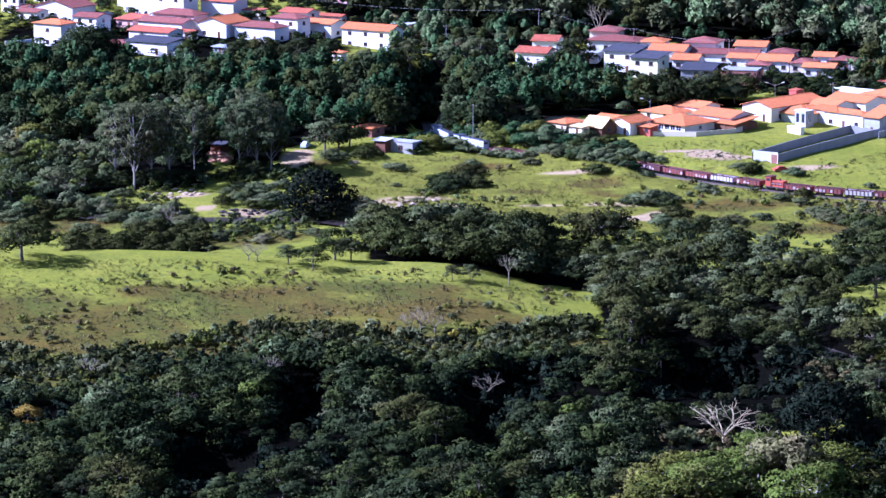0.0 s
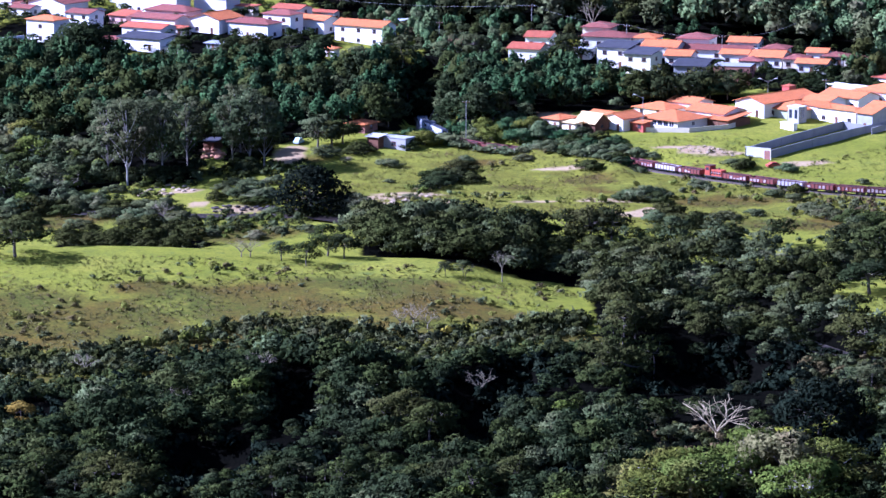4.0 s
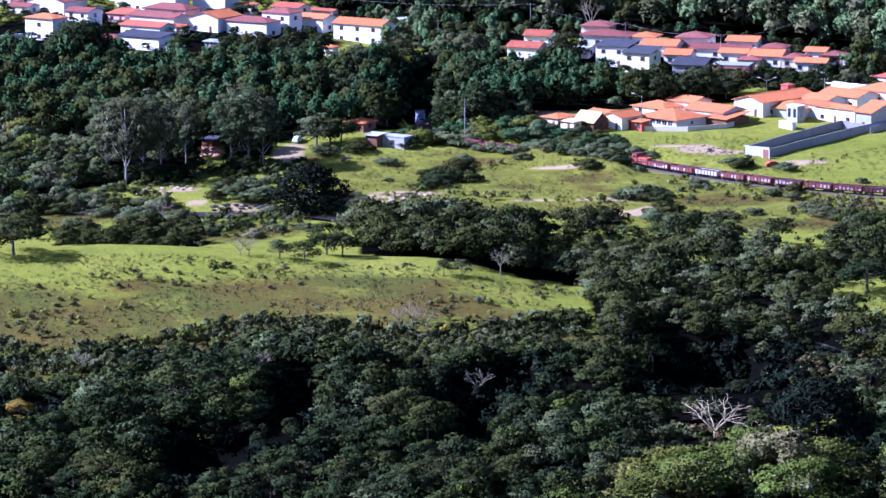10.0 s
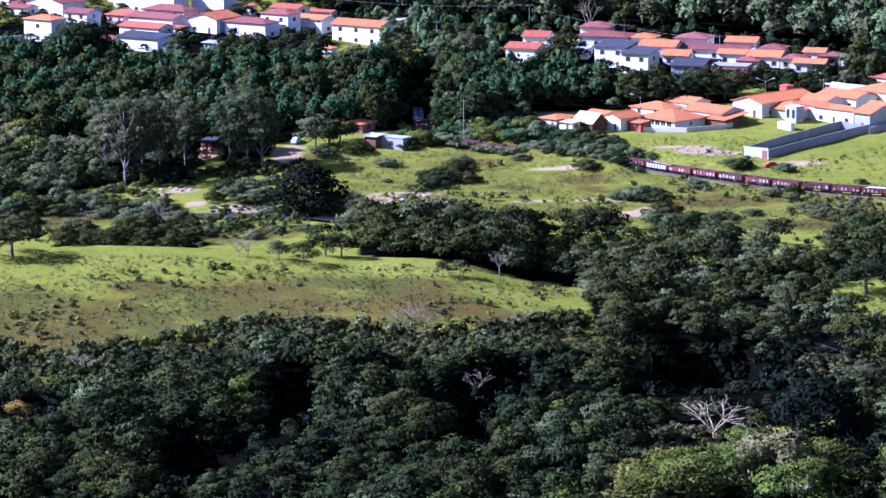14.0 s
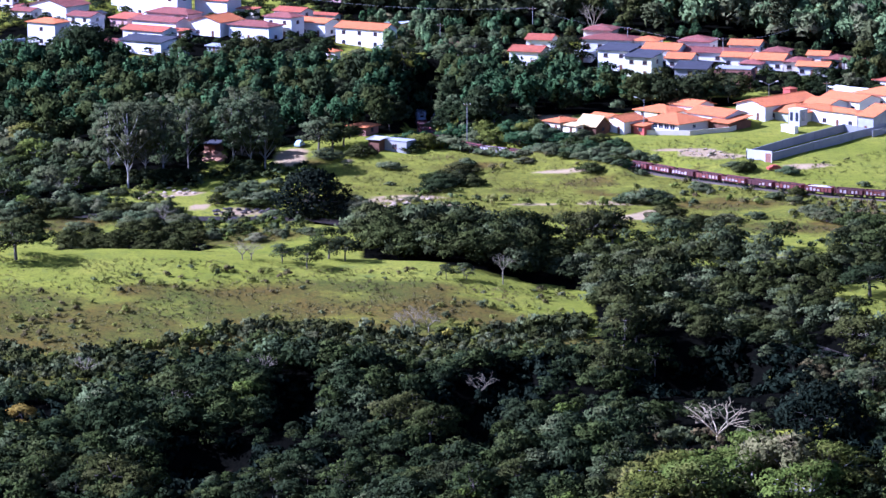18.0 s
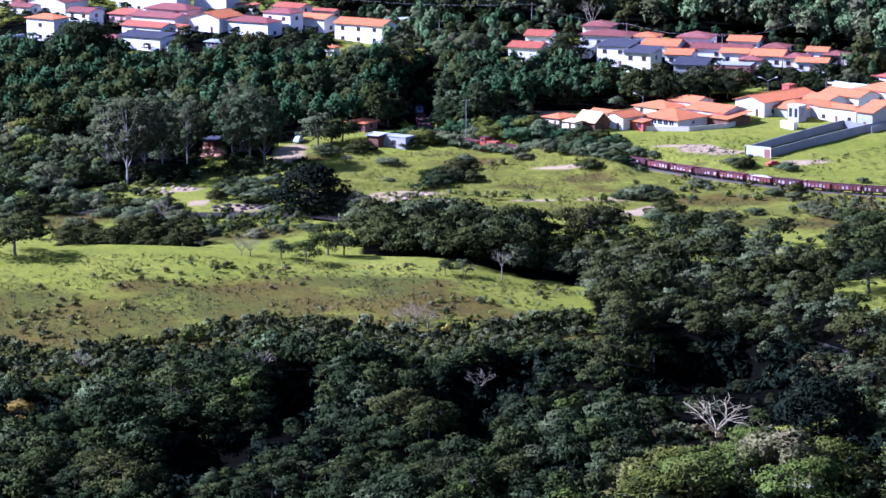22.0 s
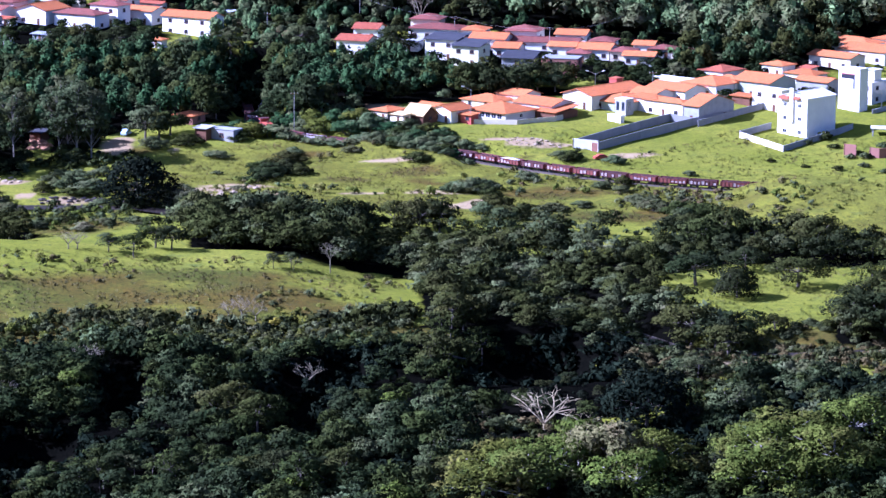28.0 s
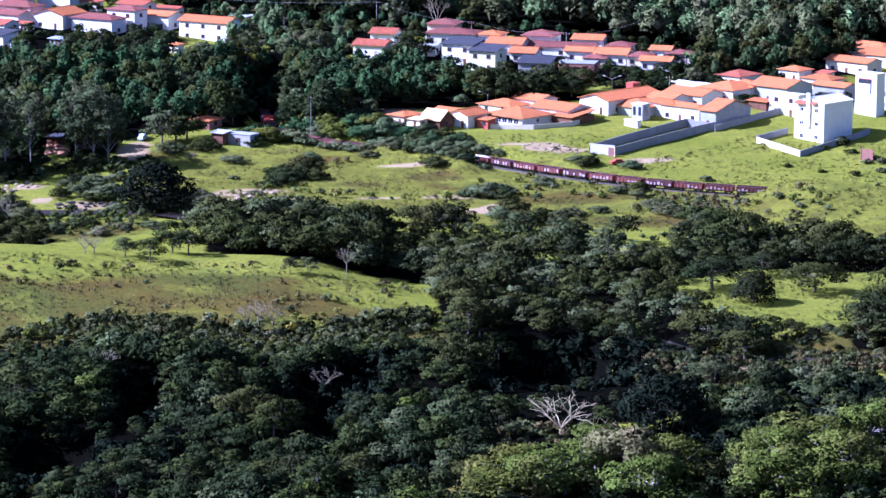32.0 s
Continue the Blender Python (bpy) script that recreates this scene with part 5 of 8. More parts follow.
plant("bush", 77.5, 873.8, 0.42, leaf=M_LEAF_OLIVE, k=3, label="dark spreading bush in the pasture", wide=1.35, group="pasture bushes", detail=0.8)
plant("bush", -7.4, 896.4, 0.54, leaf=M_LEAF, k=2, label="dark spreading bush in the pasture", wide=1.35, group="pasture bushes", detail=0.8)
plant("bush", -3.6, 901.7, 0.60, leaf=M_LEAF_OLIVE, k=3, label="dark spreading bush in the pasture", wide=1.35, group="pasture bushes", detail=0.8)
plant("bush", 34.4, 903.2, 0.48, leaf=M_LEAF_MID, k=1, label="dark spreading bush in the pasture", wide=1.35, group="pasture bushes", detail=0.8)
plant("bush", -25.6, 824.7, 0.72, leaf=M_LEAF, k=0, label="dark spreading bush in the pasture", wide=1.35, group="pasture bushes", detail=0.8)
plant("bush", -19.9, 820.1, 0.72, leaf=M_LEAF_MID, k=1, label="dark spreading bush in the pasture", wide=1.35, group="pasture bushes", detail=0.8)
plant("bush", -24.2, 821.6, 0.66, leaf=M_LEAF, k=2, label="dark spreading bush in the pasture", wide=1.35, group="pasture bushes", detail=0.8)
# bushes of the pasture: x, y, size, breadth, leaves
PASTURE_BUSHES = [
    (-0.5, 848.2, 0.69, 1.5, M_LEAF_DEEP),
    (6.1, 871.2, 0.62, 1.6, M_LEAF),
    (-6.1, 829.7, 0.29, 1.5, M_LEAF_MID),
    (39.8, 869.3, 0.60, 1.2, M_LEAF),
    (37.4, 900.7, 0.68, 1.1, M_LEAF_MID),
    (50.0, 831.0, 0.56, 1.7, M_LEAF),
    (55.9, 835.1, 0.48, 1.6, M_LEAF_MID),
    (56.9, 798.7, 0.58, 1.3, M_LEAF),
    (61.2, 792.4, 0.39, 1.1, M_LEAF),
    (39.9, 794.8, 0.66, 1.1, M_LEAF),
    (35.1, 793.5, 0.72, 1.0, M_LEAF_DEEP),
    (67.0, 847.6, 0.52, 1.3, M_LEAF_MID),
    (84.8, 835.2, 0.47, 1.2, M_LEAF_OLIVE),
    (90.6, 840.4, 0.51, 1.0, M_LEAF),
    (79.4, 869.9, 0.53, 1.2, M_LEAF),
    (91.0, 868.2, 0.51, 1.2, M_LEAF_MID),
    (109.1, 854.6, 0.33, 1.2, M_LEAF_MID),
    (53.4, 887.9, 0.54, 1.1, M_LEAF_MID),
    (23.3, 881.2, 0.36, 1.5, M_LEAF_OLIVE),
    (-12.0, 857.7, 0.24, 1.2, M_LEAF_MID),
    (-12.3, 877.4, 0.44, 1.8, M_LEAF_MID),
    (-28.8, 884.0, 0.62, 1.3, M_LEAF_OLIVE),
    (-20.0, 890.3, 0.63, 1.5, M_LEAF),
    (70.1, 803.2, 0.46, 1.6, M_LEAF_OLIVE),
    (77.5, 809.5, 0.39, 1.6, M_LEAF_OLIVE),
    (91.6, 813.1, 0.46, 1.6, M_LEAF_MID),
    (94.6, 803.2, 0.61, 1.4, M_LEAF_OLIVE),
    (100.4, 794.9, 0.88, 1.1, M_LEAF),
    (103.8, 790.5, 0.97, 1.0, M_LEAF),
    (67.6, 773.1, 0.45, 1.3, M_LEAF_MID),
]
for n, (x, y, size, wide, leaf) in enumerate(PASTURE_BUSHES):
    plant("bush", x, y, size, leaf, n % 4, "leafy bush standing in the rough pasture", wide=wide, group="pasture bushes", detail=0.8 if size < 0.5 else 1.2)
# leafy bushes of the railway cutting: x, y, size
CUTTING_BUSHES = [(-3.5, 901.2, 0.78), (3.4, 928.7, 0.67), (10.6, 918.9, 0.64), (16.4, 914.9, 0.80), (22.8, 910.2, 0.79), (28.9, 908.5, 0.79), (13.7, 920.6, 0.67), (20.3, 917.0, 0.66), (1.9, 945.5, 0.69), (25.7, 914.9, 0.66), (8.1, 926.5, 0.59)]
for n, (x, y, size) in enumerate(CUTTING_BUSHES):
    plant("bush", x, y, size * 1.15, (M_LEAF_BRIGHT, M_LEAF_BAMBOO, M_LEAF_MID)[n % 3], n % 4, "fresh green leafy bush above the railway cutting", wide=1.15, group="cutting bushes", detail=1.0)
# bushes on the bank before the railway and between it and the houses: x, y, size
BANK_BUSHES = [(23.5, 893.0, 0.46), (26.6, 892.4, 0.58), (29.6, 889.6, 0.62), (32.8, 888.0, 0.66), (35.7, 885.3, 0.60), (38.6, 883.6, 0.68), (41.6, 880.8, 0.66), (44.3, 878.6, 0.60), (46.9, 876.0, 0.56), (49.2, 874.2, 0.44),
               (31.0, 885.6, 0.42), (37.2, 879.6, 0.40), (44.8, 874.2, 0.38), (36.8, 901.8, 0.66), (41.0, 899.2, 0.60), (45.2, 897.0, 0.62), (49.0, 893.4, 0.56), (53.0, 889.4, 0.44), (43.6, 903.4, 0.56), (48.6, 900.2, 0.50), (51.4, 872.0, 0.36), (53.2, 869.6, 0.30), (47.6, 871.6, 0.34), (33.6, 881.6, 0.34), (34.0, 906.6, 0.62), (39.2, 907.2, 0.58), (57.4, 885.6, 0.36)]
for n, (x, y, size) in enumerate(BANK_BUSHES):
    plant("bush", x, y, size, (M_LEAF_OLIVE, M_LEAF_MID, M_LEAF_BAMBOO, M_LEAF_MID, M_LEAF)[n * 3 % 5], n % 4, "dusty green bush on the bank by the railway", wide=1.2, group="railway bushes", detail=1.0)
# thick bushes that hide the river's upper reach: x, y, size
REACH_BUSHES = [(-94.8, 827.8, 0.76), (-88.4, 826.3, 0.76), (-82.9, 827.9, 0.63), (-77.9, 825.8, 0.75), (-72.3, 826.1, 0.63), (-67.2, 823.8, 0.75), (-97.5, 809.1, 0.86), (-61.0, 796.9, 0.73), (-70.4, 796.6, 0.85), (-54.3, 829.2, 0.50), (-48.4, 835.6, 0.63), (-44.0, 831.8, 0.63)]
for n, (x, y, size) in enumerate(REACH_BUSHES):
    plant("bush", x, y, size, (M_LEAF, M_LEAF_OLIVE, M_LEAF_MID)[n % 3], n % 4, "dusty green bush on the river bank", wide=1.15, group="river bank bushes", detail=1.0)
# tall trees of the river's edge: x, y, size
RIVER_TREES = [(-17.4, 769.6, 1.02), (-10.8, 766.7, 1.15), (-5.0, 766.0, 1.12), (0.9, 763.7, 1.30), (6.7, 761.2, 1.42), (12.4, 759.4, 1.38), (18.2, 758.8, 1.45), (23.7, 770.6, 1.38), (29.6, 771.7, 1.40), (36.1, 771.2, 1.44), (40.6, 768.9, 1.34)]
for n, (x, y, size) in enumerate(RIVER_TREES):
    plant("broad" if n % 3 else "dense", x, y, size, (M_LEAF, M_LEAF_DEEP, M_LEAF)[n % 3], n % 4, "tall dark tree at the river's edge", group="river edge trees", detail=1.4)
OPEN = {}
OPEN["meadow"] = [(-106.1, 708.6), (-94.1, 708.9), (-46.1, 709.4), (1.9, 709.4), (29.6, 710.1), (29.4, 675.4), (7.4, 654.9), (-32, 663), (-50.3, 651.4), (-84.9, 635.9), (-95.6, 635.1)]
OPEN["pasture"] = [(-32.8, 869), (-12.6, 891.6), (26.8, 904.7), (52.8, 879.1), (74.5, 855.8), (115.1, 835.8), (155.8, 805.4), (148.7, 766.9), (107.3, 777.3), (62.2, 788.7), (29.5, 808.2), (2.2, 801.4), (-22.6, 815.6)]
OPEN["lots"] = [(44.9, 900.2), (79.2, 911.8), (103.4, 881.7), (127.8, 908), (173.8, 900.9), (165.2, 854.3), (117, 849.8), (89.1, 857.6), (54.7, 886.5)]
OPEN["west_bank"] = [(-99, 809.5), (-89.9, 839.9), (-77.3, 857.9), (-44.8, 873.6), (-33.1, 875.9), (-26.6, 857.6), (-31.9, 843.9), (-43.5, 849), (-55.5, 856.9), (-74.8, 846.2), (-88.7, 828.7)]
OPEN["meadow_foot"] = [(-98.7, 656.7), (-74.7, 641.7), (-50.7, 657.2), (-34.6, 669.1), (-18.4, 660.5), (-2.7, 656.9), (13, 661.8), (30.7, 678.5), (29.8, 658), (12.8, 646.3), (-2.6, 638.7), (-18, 643.8), (-33.8, 654.4), (-49.3, 637.2), (-71.7, 615.1), (-93.5, 620.5)]
OPEN["gully"] = [(65.9, 627), (79, 648.1), (94.8, 650.4), (122.5, 644.5), (114.6, 602), (98.3, 615.9), (89.1, 610.3), (66.1, 580.9)]
OPEN["bank"] = [(-109.5, 766.9), (-105.4, 795.5), (-91.6, 829), (-74.3, 840.4), (-63.4, 826.2), (-30.9, 817.1), (-29.5, 777.3), (-49.9, 767.9)]
OPEN["clearing"] = [(84.4, 715), (92.7, 733.2), (141.1, 746.4), (126.4, 666.6), (102.5, 658), (87.7, 664.5)]
bare_tree(48.6, 571.6, 8.6, 1.3, 3, "wide bare tree with bleached white limbs", forks=6, mat=M_BLEACHED, thick=0.95, stem=0.12)
bare_tree(55.0, 571, 4.6, 1.5, 5, "small bare tree with bleached limbs", forks=3, mat=M_BLEACHED, thick=0.7, stem=0.12)
bare_tree(14.0, 705.4, 4.6, 0.9, 8, "thin pale tree with a bare reddish-grey crown", forks=6, mat=M_TWIG, thick=0.8, stem=0.62)
bare_tree(-4.4, 663.3, 4.5, 1.3, 11, "leafless grey brush tree", forks=6, mat=M_TWIG)
bare_tree(-1.6, 660.7, 4, 1.3, 12, "leafless grey brush tree", forks=6, mat=M_TWIG)
bare_tree(-7.2, 662.8, 3.6, 1.3, 13, "leafless grey brush tree", forks=6, mat=M_TWIG)
bare_tree(6.1, 701.8, 3, 1.3, 14, "leafless grey brush tree", forks=6, mat=M_TWIG)
bare_tree(-39.7, 712.9, 4.2, 1.3, 15, "leafless grey brush tree", forks=6, mat=M_TWIG)
bare_tree(-65.7, 803.6, 4.5, 1.3, 16, "leafless grey brush tree", forks=6, mat=M_TWIG)
bare_tree(-92.7, 839.9, 5, 1.3, 17, "leafless grey brush tree", forks=6, mat=M_TWIG)
bare_tree(-41.5, 712.2, 4, 1.3, 18, "leafless grey brush tree", forks=6, mat=M_TWIG)
bare_tree(58, 545.5, 5, 1.3, 19, "leafless grey brush tree", forks=6, mat=M_TWIG)
bare_tree(-54.8, 537.9, 5, 1.3, 20, "leafless grey brush tree", forks=6, mat=M_TWIG)
bare_tree(42.7, 534.1, 5.5, 1.3, 21, "leafless grey brush tree", forks=6, mat=M_TWIG)
bare_tree(48, 1046.6, 9, 0.7, 31, "tall pale leafless tree in the forest", forks=4, mat=M_TWIG)
bare_tree(100.4, 1070.2, 12, 0.7, 32, "tall pale leafless tree in the forest", forks=4, mat=M_TWIG)
plant("broad", -72.9, 581.2, 0.72, M_LEAF_YELLOW, 1, "small tree covered in orange-yellow flowers")
plant("shrub", 1.8, 654.9, 1.3, M_LEAF_YELLOW, 2, "low shrub with yellow flowers")

wood_gen = np.random.default_rng(21)
LABEL_DARK = "dark leafy woodland tree in a closed thicket"
near = spread(WOODS["fore"], 4.2, wood_gen)
near = near[stand(near[:, 0], near[:, 1]) + wood_gen.normal(0, 0.08, len(near)) > 0.29]
for cx, cy, r in CLEAR:
    near = near[np.hypot(near[:, 0] - cx, near[:, 1] - cy) > r]
near = near[(ellipses(near[:, 0], near[:, 1], HOLLOWS) < 0.35) & (ellipses(near[:, 0], near[:, 1], LOW[:7]) + wood_gen.uniform(-0.15, 0.15, len(near)) < 0.55)]
near = near[np.argsort(near[:, 1])]
front = [p for p in near if -85 < p[0] < 125 and p[1] > 528][:110]
for n, (x, y) in enumerate(front):
    leaf = (M_LEAF, M_LEAF_DEEP, M_LEAF_DEEP, M_LEAF, M_LEAF_DEEP, M_LEAF_OLIVE)[n * 7 % 6]
    plant("broad" if n % 4 else "dense", float(x), float(y), 0.36 + 0.36 * float(vigour(x, y)) + 0.42 * (((n * 37) % 100) / 100) ** 2 * float(1 - 0.85 * ellipses(x, y, HOLLOWS + LOW)), leaf, n % 4, LABEL_DARK, "woodland trees")
taken = {(float(x), float(y)) for x, y in front}
rest = np.array([p for p in near if (float(p[0]), float(p[1])) not in taken])
DARK = [(5, "broad", M_LEAF), (5, "broad", M_LEAF_DEEP), (2, "dense", M_LEAF_DEEP), (0.9, "broad", M_LEAF_OLIVE), (0.4, "broad", M_LEAF_MID), (0.3, "broad", M_LEAF_BRIGHT)]
thicket("woodland", rest, DARK, "closed dark-green woodland on the valley side", "woodland", wood_gen, 0.26, 1.22, 0.44, 1.15)
band = spread(WOODS["band"], 4.9, wood_gen)
band = band[ellipses(band[:, 0], band[:, 1], HOLLOWS) < 0.35]
edge = spread(WOODS["fore"], 2.5, wood_gen)
edge = edge[(ellipses(edge[:, 0], edge[:, 1], LOW[:7]) > 0.4) & (ellipses(edge[:, 0], edge[:, 1], HOLLOWS) < 0.35)]
thicket("woodland_edge", edge, [(5, "shrub", M_LEAF), (3, "shrub", M_LEAF_DEEP), (2, "shrub", M_LEAF_OLIVE), (0.8, "shrub", M_LEAF_MID)], "thick bushes along the upper edge of the wood", "scrub", wood_gen, 0.9, 2.0, 0.8)
thicket("riverside_wood", band, [(5, "broad", M_LEAF), (1, "broad", M_LEAF_DEEP), (2, "dense", M_LEAF), (2.5, "broad", M_LEAF_OLIVE), (1.3, "broad", M_LEAF_MID)], "dark riverside wood with dense crowns", "woodland", wood_gen, 0.32, 1.30, 0.55, 1.15)
thicket("waterside_trees", spread(WOODS["band_west"], 5.0, wood_gen), [(2, "broad", M_LEAF_DEEP), (1, "dense", M_LEAF_DEEP), (4, "broad", M_LEAF), (1.5, "broad", M_LEAF_OLIVE)], "row of dark trees along the hidden river", "woodland", wood_gen, 0.9, 1.45, 0.55)
thicket("eastern_wood", np.concatenate([spread(WOODS["east"], 5.0, wood_gen), spread(WOODS["east_top"], 5.0, wood_gen)]), DARK[:4], "dark wood round the sunny clearing", "woodland", wood_gen, 0.5, 1.15, 0.5)
thicket("bank_trees", spread(WOODS["bank_wood"], 4.4, wood_gen), [(3, "broad", M_LEAF_OLIVE), (4, "broad", M_LEAF_MID), (1, "broad", M_LEAF_BRIGHT), (2, "dense", M_LEAF_MID)], "grey-green trees and bushes above the river", "woodland", wood_gen, 0.35, 0.95, 0.36)
thicket("understorey", np.concatenate([spread(WOODS["under_euc"], 2.8, wood_gen), spread(WOODS["under_euc_east"], 2.8, wood_gen)]), [(3, "dense", M_LEAF_DEEP), (2, "broad", M_LEAF), (1, "shrub", M_LEAF_OLIVE)], "dark low trees under the eucalyptus stand", "scrub", wood_gen, 0.3, 0.65, 0.5)
thicket("wood_edge", spread(WOODS["west_top"], 4.4, wood_gen), [(3, "dense", M_LEAF_DEEP), (3, "bamboo", M_LEAF_BAMBOO), (2, "broad", M_LEAF)], "lower trees and bamboo at the town's edge", "woodland", wood_gen, 0.4, 0.8, 0.22)
thicket("hedge_scrub", spread(WOODS["behind"], 3.2, wood_gen), [(3, "broad", M_LEAF), (2, "shrub", M_LEAF_OLIVE), (2, "shrub", M_LEAF)],
        "low dark bushes behind the meadow", "scrub", wood_gen, 0.4, 0.85, 0.5)
thicket("western_wood", spread(WOODS["west"], 5.6, wood_gen), [(2, "tall", M_LEAF_DEEP), (5, "bamboo", M_LEAF_BAMBOO), (2, "tall", M_LEAF), (1, "dense", M_LEAF_OLIVE), (1, "dense", M_LEAF_MID)],
        "tall dark wood with bamboo below the town", "woodland", wood_gen, 0.4, 1.0, 0.36)
thicket("hillside_forest", spread(WOODS["hill"], 7.5, wood_gen), [(1.5, "tall", M_LEAF_DEEP), (2, "tall", M_LEAF), (1, "euc", M_LEAF_EUC), (1, "tall", M_LEAF_OLIVE), (1.5, "tall", M_LEAF_MID), (1.2, "bamboo", M_LEAF_BAMBOO), (3.5, "bamboo", M_LEAF_PLUME)],
        "dark forest on the hillside behind the town", "forest", wood_gen, 0.5, 1.2, 0.22)
thicket("hillside_bamboo", spread([(96, 1036), (128, 1024), (146, 1010), (172, 1018), (205, 1058), (215, 1110), (110, 1110), (80, 1075)], 6.0, wood_gen), [(5, "bamboo", M_LEAF_PLUME), (2, "bamboo", M_LEAF_BAMBOO), (1, "tall", M_LEAF_MID)], "plumed bamboo on the hillside behind the town", "bamboo", wood_gen, 0.55, 1.1, 0.4)
thicket("hill_gap_trees", spread([(-16, 1022), (-4, 1016), (0, 1050), (-8, 1078), (-24, 1064)], 4.5, wood_gen), [(2, "dense", M_LEAF_MID), (2, "broad", M_LEAF_OLIVE), (2, "bamboo", M_LEAF_PLUME), (1, "dense", M_LEAF_RUSSET)], "dusty green trees behind the large white house", "trees", wood_gen, 0.35, 0.7, 0.5)
thicket("town_trees", spread(WOODS["gap"], 4.5, wood_gen), [(3, "dense", M_LEAF_DEEP), (2, "broad", M_LEAF)], "dark trees between the houses", "trees",
        wood_gen, 0.95, 1.45, 0.6)
thicket("yard_trees", spread(WOODS["gap_east"], 4.5, wood_gen), [(3, "dense", M_LEAF_DEEP), (2, "broad", M_LEAF)], "low dark trees behind the new houses", "trees",
        wood_gen, 0.3, 0.6, 0.4)
thicket("far_garden_trees", spread(WOODS["back_trees"], 5.0, wood_gen), [(2, "tall", M_LEAF), (3, "bamboo", M_LEAF_BAMBOO), (1, "dense", M_LEAF_MID)], "dark trees behind the new houses", "trees", wood_gen, 0.35, 0.8, 0.5)
thicket("edge_wood", spread(WOODS["mid"], 5.2, wood_gen), [(1, "tall", M_LEAF_EUC), (1, "tall", M_LEAF), (2, "dense", M_LEAF_OLIVE), (3, "dense", M_LEAF_MID), (2, "bamboo", M_LEAF_PLUME), (0.7, "dense", M_LEAF_RUSSET)],
        "mixed dark wood between the two parts of the town", "woodland", wood_gen, 0.25, 0.6, 0.6)
# mostly black leaves: the shade of the ravine put into their colour
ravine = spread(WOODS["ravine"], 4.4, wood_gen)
thicket("ravine_trees", ravine[ellipses(ravine[:, 0], ravine[:, 1], HOLLOWS) < 0.3], [(3, "dense", M_LEAF_BLACK), (2, "dense", M_LEAF_DEEP), (2, "shrub", M_LEAF_BLACK)], "low trees in the ravine, its shade painted into their leaves", "woodland", wood_gen, 0.22, 0.42, 0.32)
# all-black shrubs that paint the shade of the hollows
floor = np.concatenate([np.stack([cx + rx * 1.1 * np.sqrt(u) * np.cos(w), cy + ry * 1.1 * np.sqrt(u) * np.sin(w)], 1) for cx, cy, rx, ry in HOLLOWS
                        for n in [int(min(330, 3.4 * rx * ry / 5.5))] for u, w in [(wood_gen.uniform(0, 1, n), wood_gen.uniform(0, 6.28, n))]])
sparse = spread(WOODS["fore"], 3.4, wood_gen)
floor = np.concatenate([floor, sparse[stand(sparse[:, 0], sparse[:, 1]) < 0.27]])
thicket("undergrowth", floor, [(1, "shrub", M_LEAF_BLACK)], "low undergrowth in the hollows of the wood, its leaves blackened for shade", "scrub", wood_gen, 0.75, 1.6, 0.2)
thicket("forest_edge", spread(WOODS["hill_foot"], 4.0, wood_gen), [(3, "dense", M_LEAF_DEEP), (2, "bamboo", M_LEAF_BAMBOO), (2, "broad", M_LEAF), (1, "shrub", M_LEAF_OLIVE)], "low trees at the foot of the hillside forest", "forest", wood_gen, 0.25, 0.6, 0.35)
thicket("wood_margin", patchy(spread(WOODS["band_edge"], 3.2, wood_gen), wood_gen, 0.62, 0.05, 2.5), [(3, "shrub", M_LEAF_OLIVE), (3, "shrub", M_LEAF_MID), (2, "shrub", M_LEAF), (1.2, "broad", M_LEAF), (0.6, "broad", M_LEAF_OLIVE)], "bushes and young trees at the margin of the riverside wood", "scrub", wood_gen, 0.4, 1.15, 0.45)
thicket("rail_bank_scrub", patchy(spread(WOODS["rail_bank"], 2.9, wood_gen), wood_gen, 0.40, 0.06, 1.5), [(4, "shrub", M_LEAF_OLIVE), (4, "shrub", M_LEAF_MID), (3, "shrub", M_DRYGRASS), (2, "shrub", M_LEAF_BRIGHT)], "dusty low scrub below the railway bank", "scrub", wood_gen, 0.25, 1.0, 0.4)
thicket("clearing_scrub", patchy(spread(WOODS["clear_foot"], 3.0, wood_gen), wood_gen, 0.6, 0.07, 1.0), [(3, "shrub", M_LEAF_OLIVE), (2, "shrub", M_LEAF), (2, "shrub", M_DRYGRASS), (1, "shrub", M_LEAF_BRIGHT)], "rough scrub at the foot of the clearing", "scrub", wood_gen, 0.3, 0.85, 0.5)
thicket("clearing_edge", strewn([(98, 640), (100, 652), (109, 662), (117, 664), (124, 652), (118, 634), (100, 630)], 7, wood_gen), [(3, "bush", M_LEAF_OLIVE), (2, "bush", M_LEAF), (2, "bush", M_DRYGRASS), (1, "bush", M_LEAF_MID)], "olive bushes and dry brush below the clearing", "scrub", wood_gen, 0.16, 0.42, 0.3)
thicket("bare_tree_scrub", strewn([(38, 558), (62, 560), (60, 577), (37, 579)], 5, wood_gen), [(3, "shrub", M_LEAF_OLIVE), (2, "shrub", M_DRYGRASS), (2, "shrub", M_LEAF_MID), (2, "shrub", M_LEAF)], "pale low scrub round the bare tree", "scrub", wood_gen, 0.35, 1.0, 0.5)
thicket("gully_bushes", strewn([(70, 560), (78, 580), (84, 606), (98, 622), (118, 612), (112, 588), (94, 562), (80, 556)], 26, wood_gen), [(2.5, "bush", M_LEAF_OLIVE), (1, "bush", M_LEAF_MID), (4, "bush", M_LEAF), (4, "bush", M_LEAF_DEEP)], "dusty grey-green bushes beyond the dark tree", "scrub", wood_gen, 0.35, 0.95, 0.32)
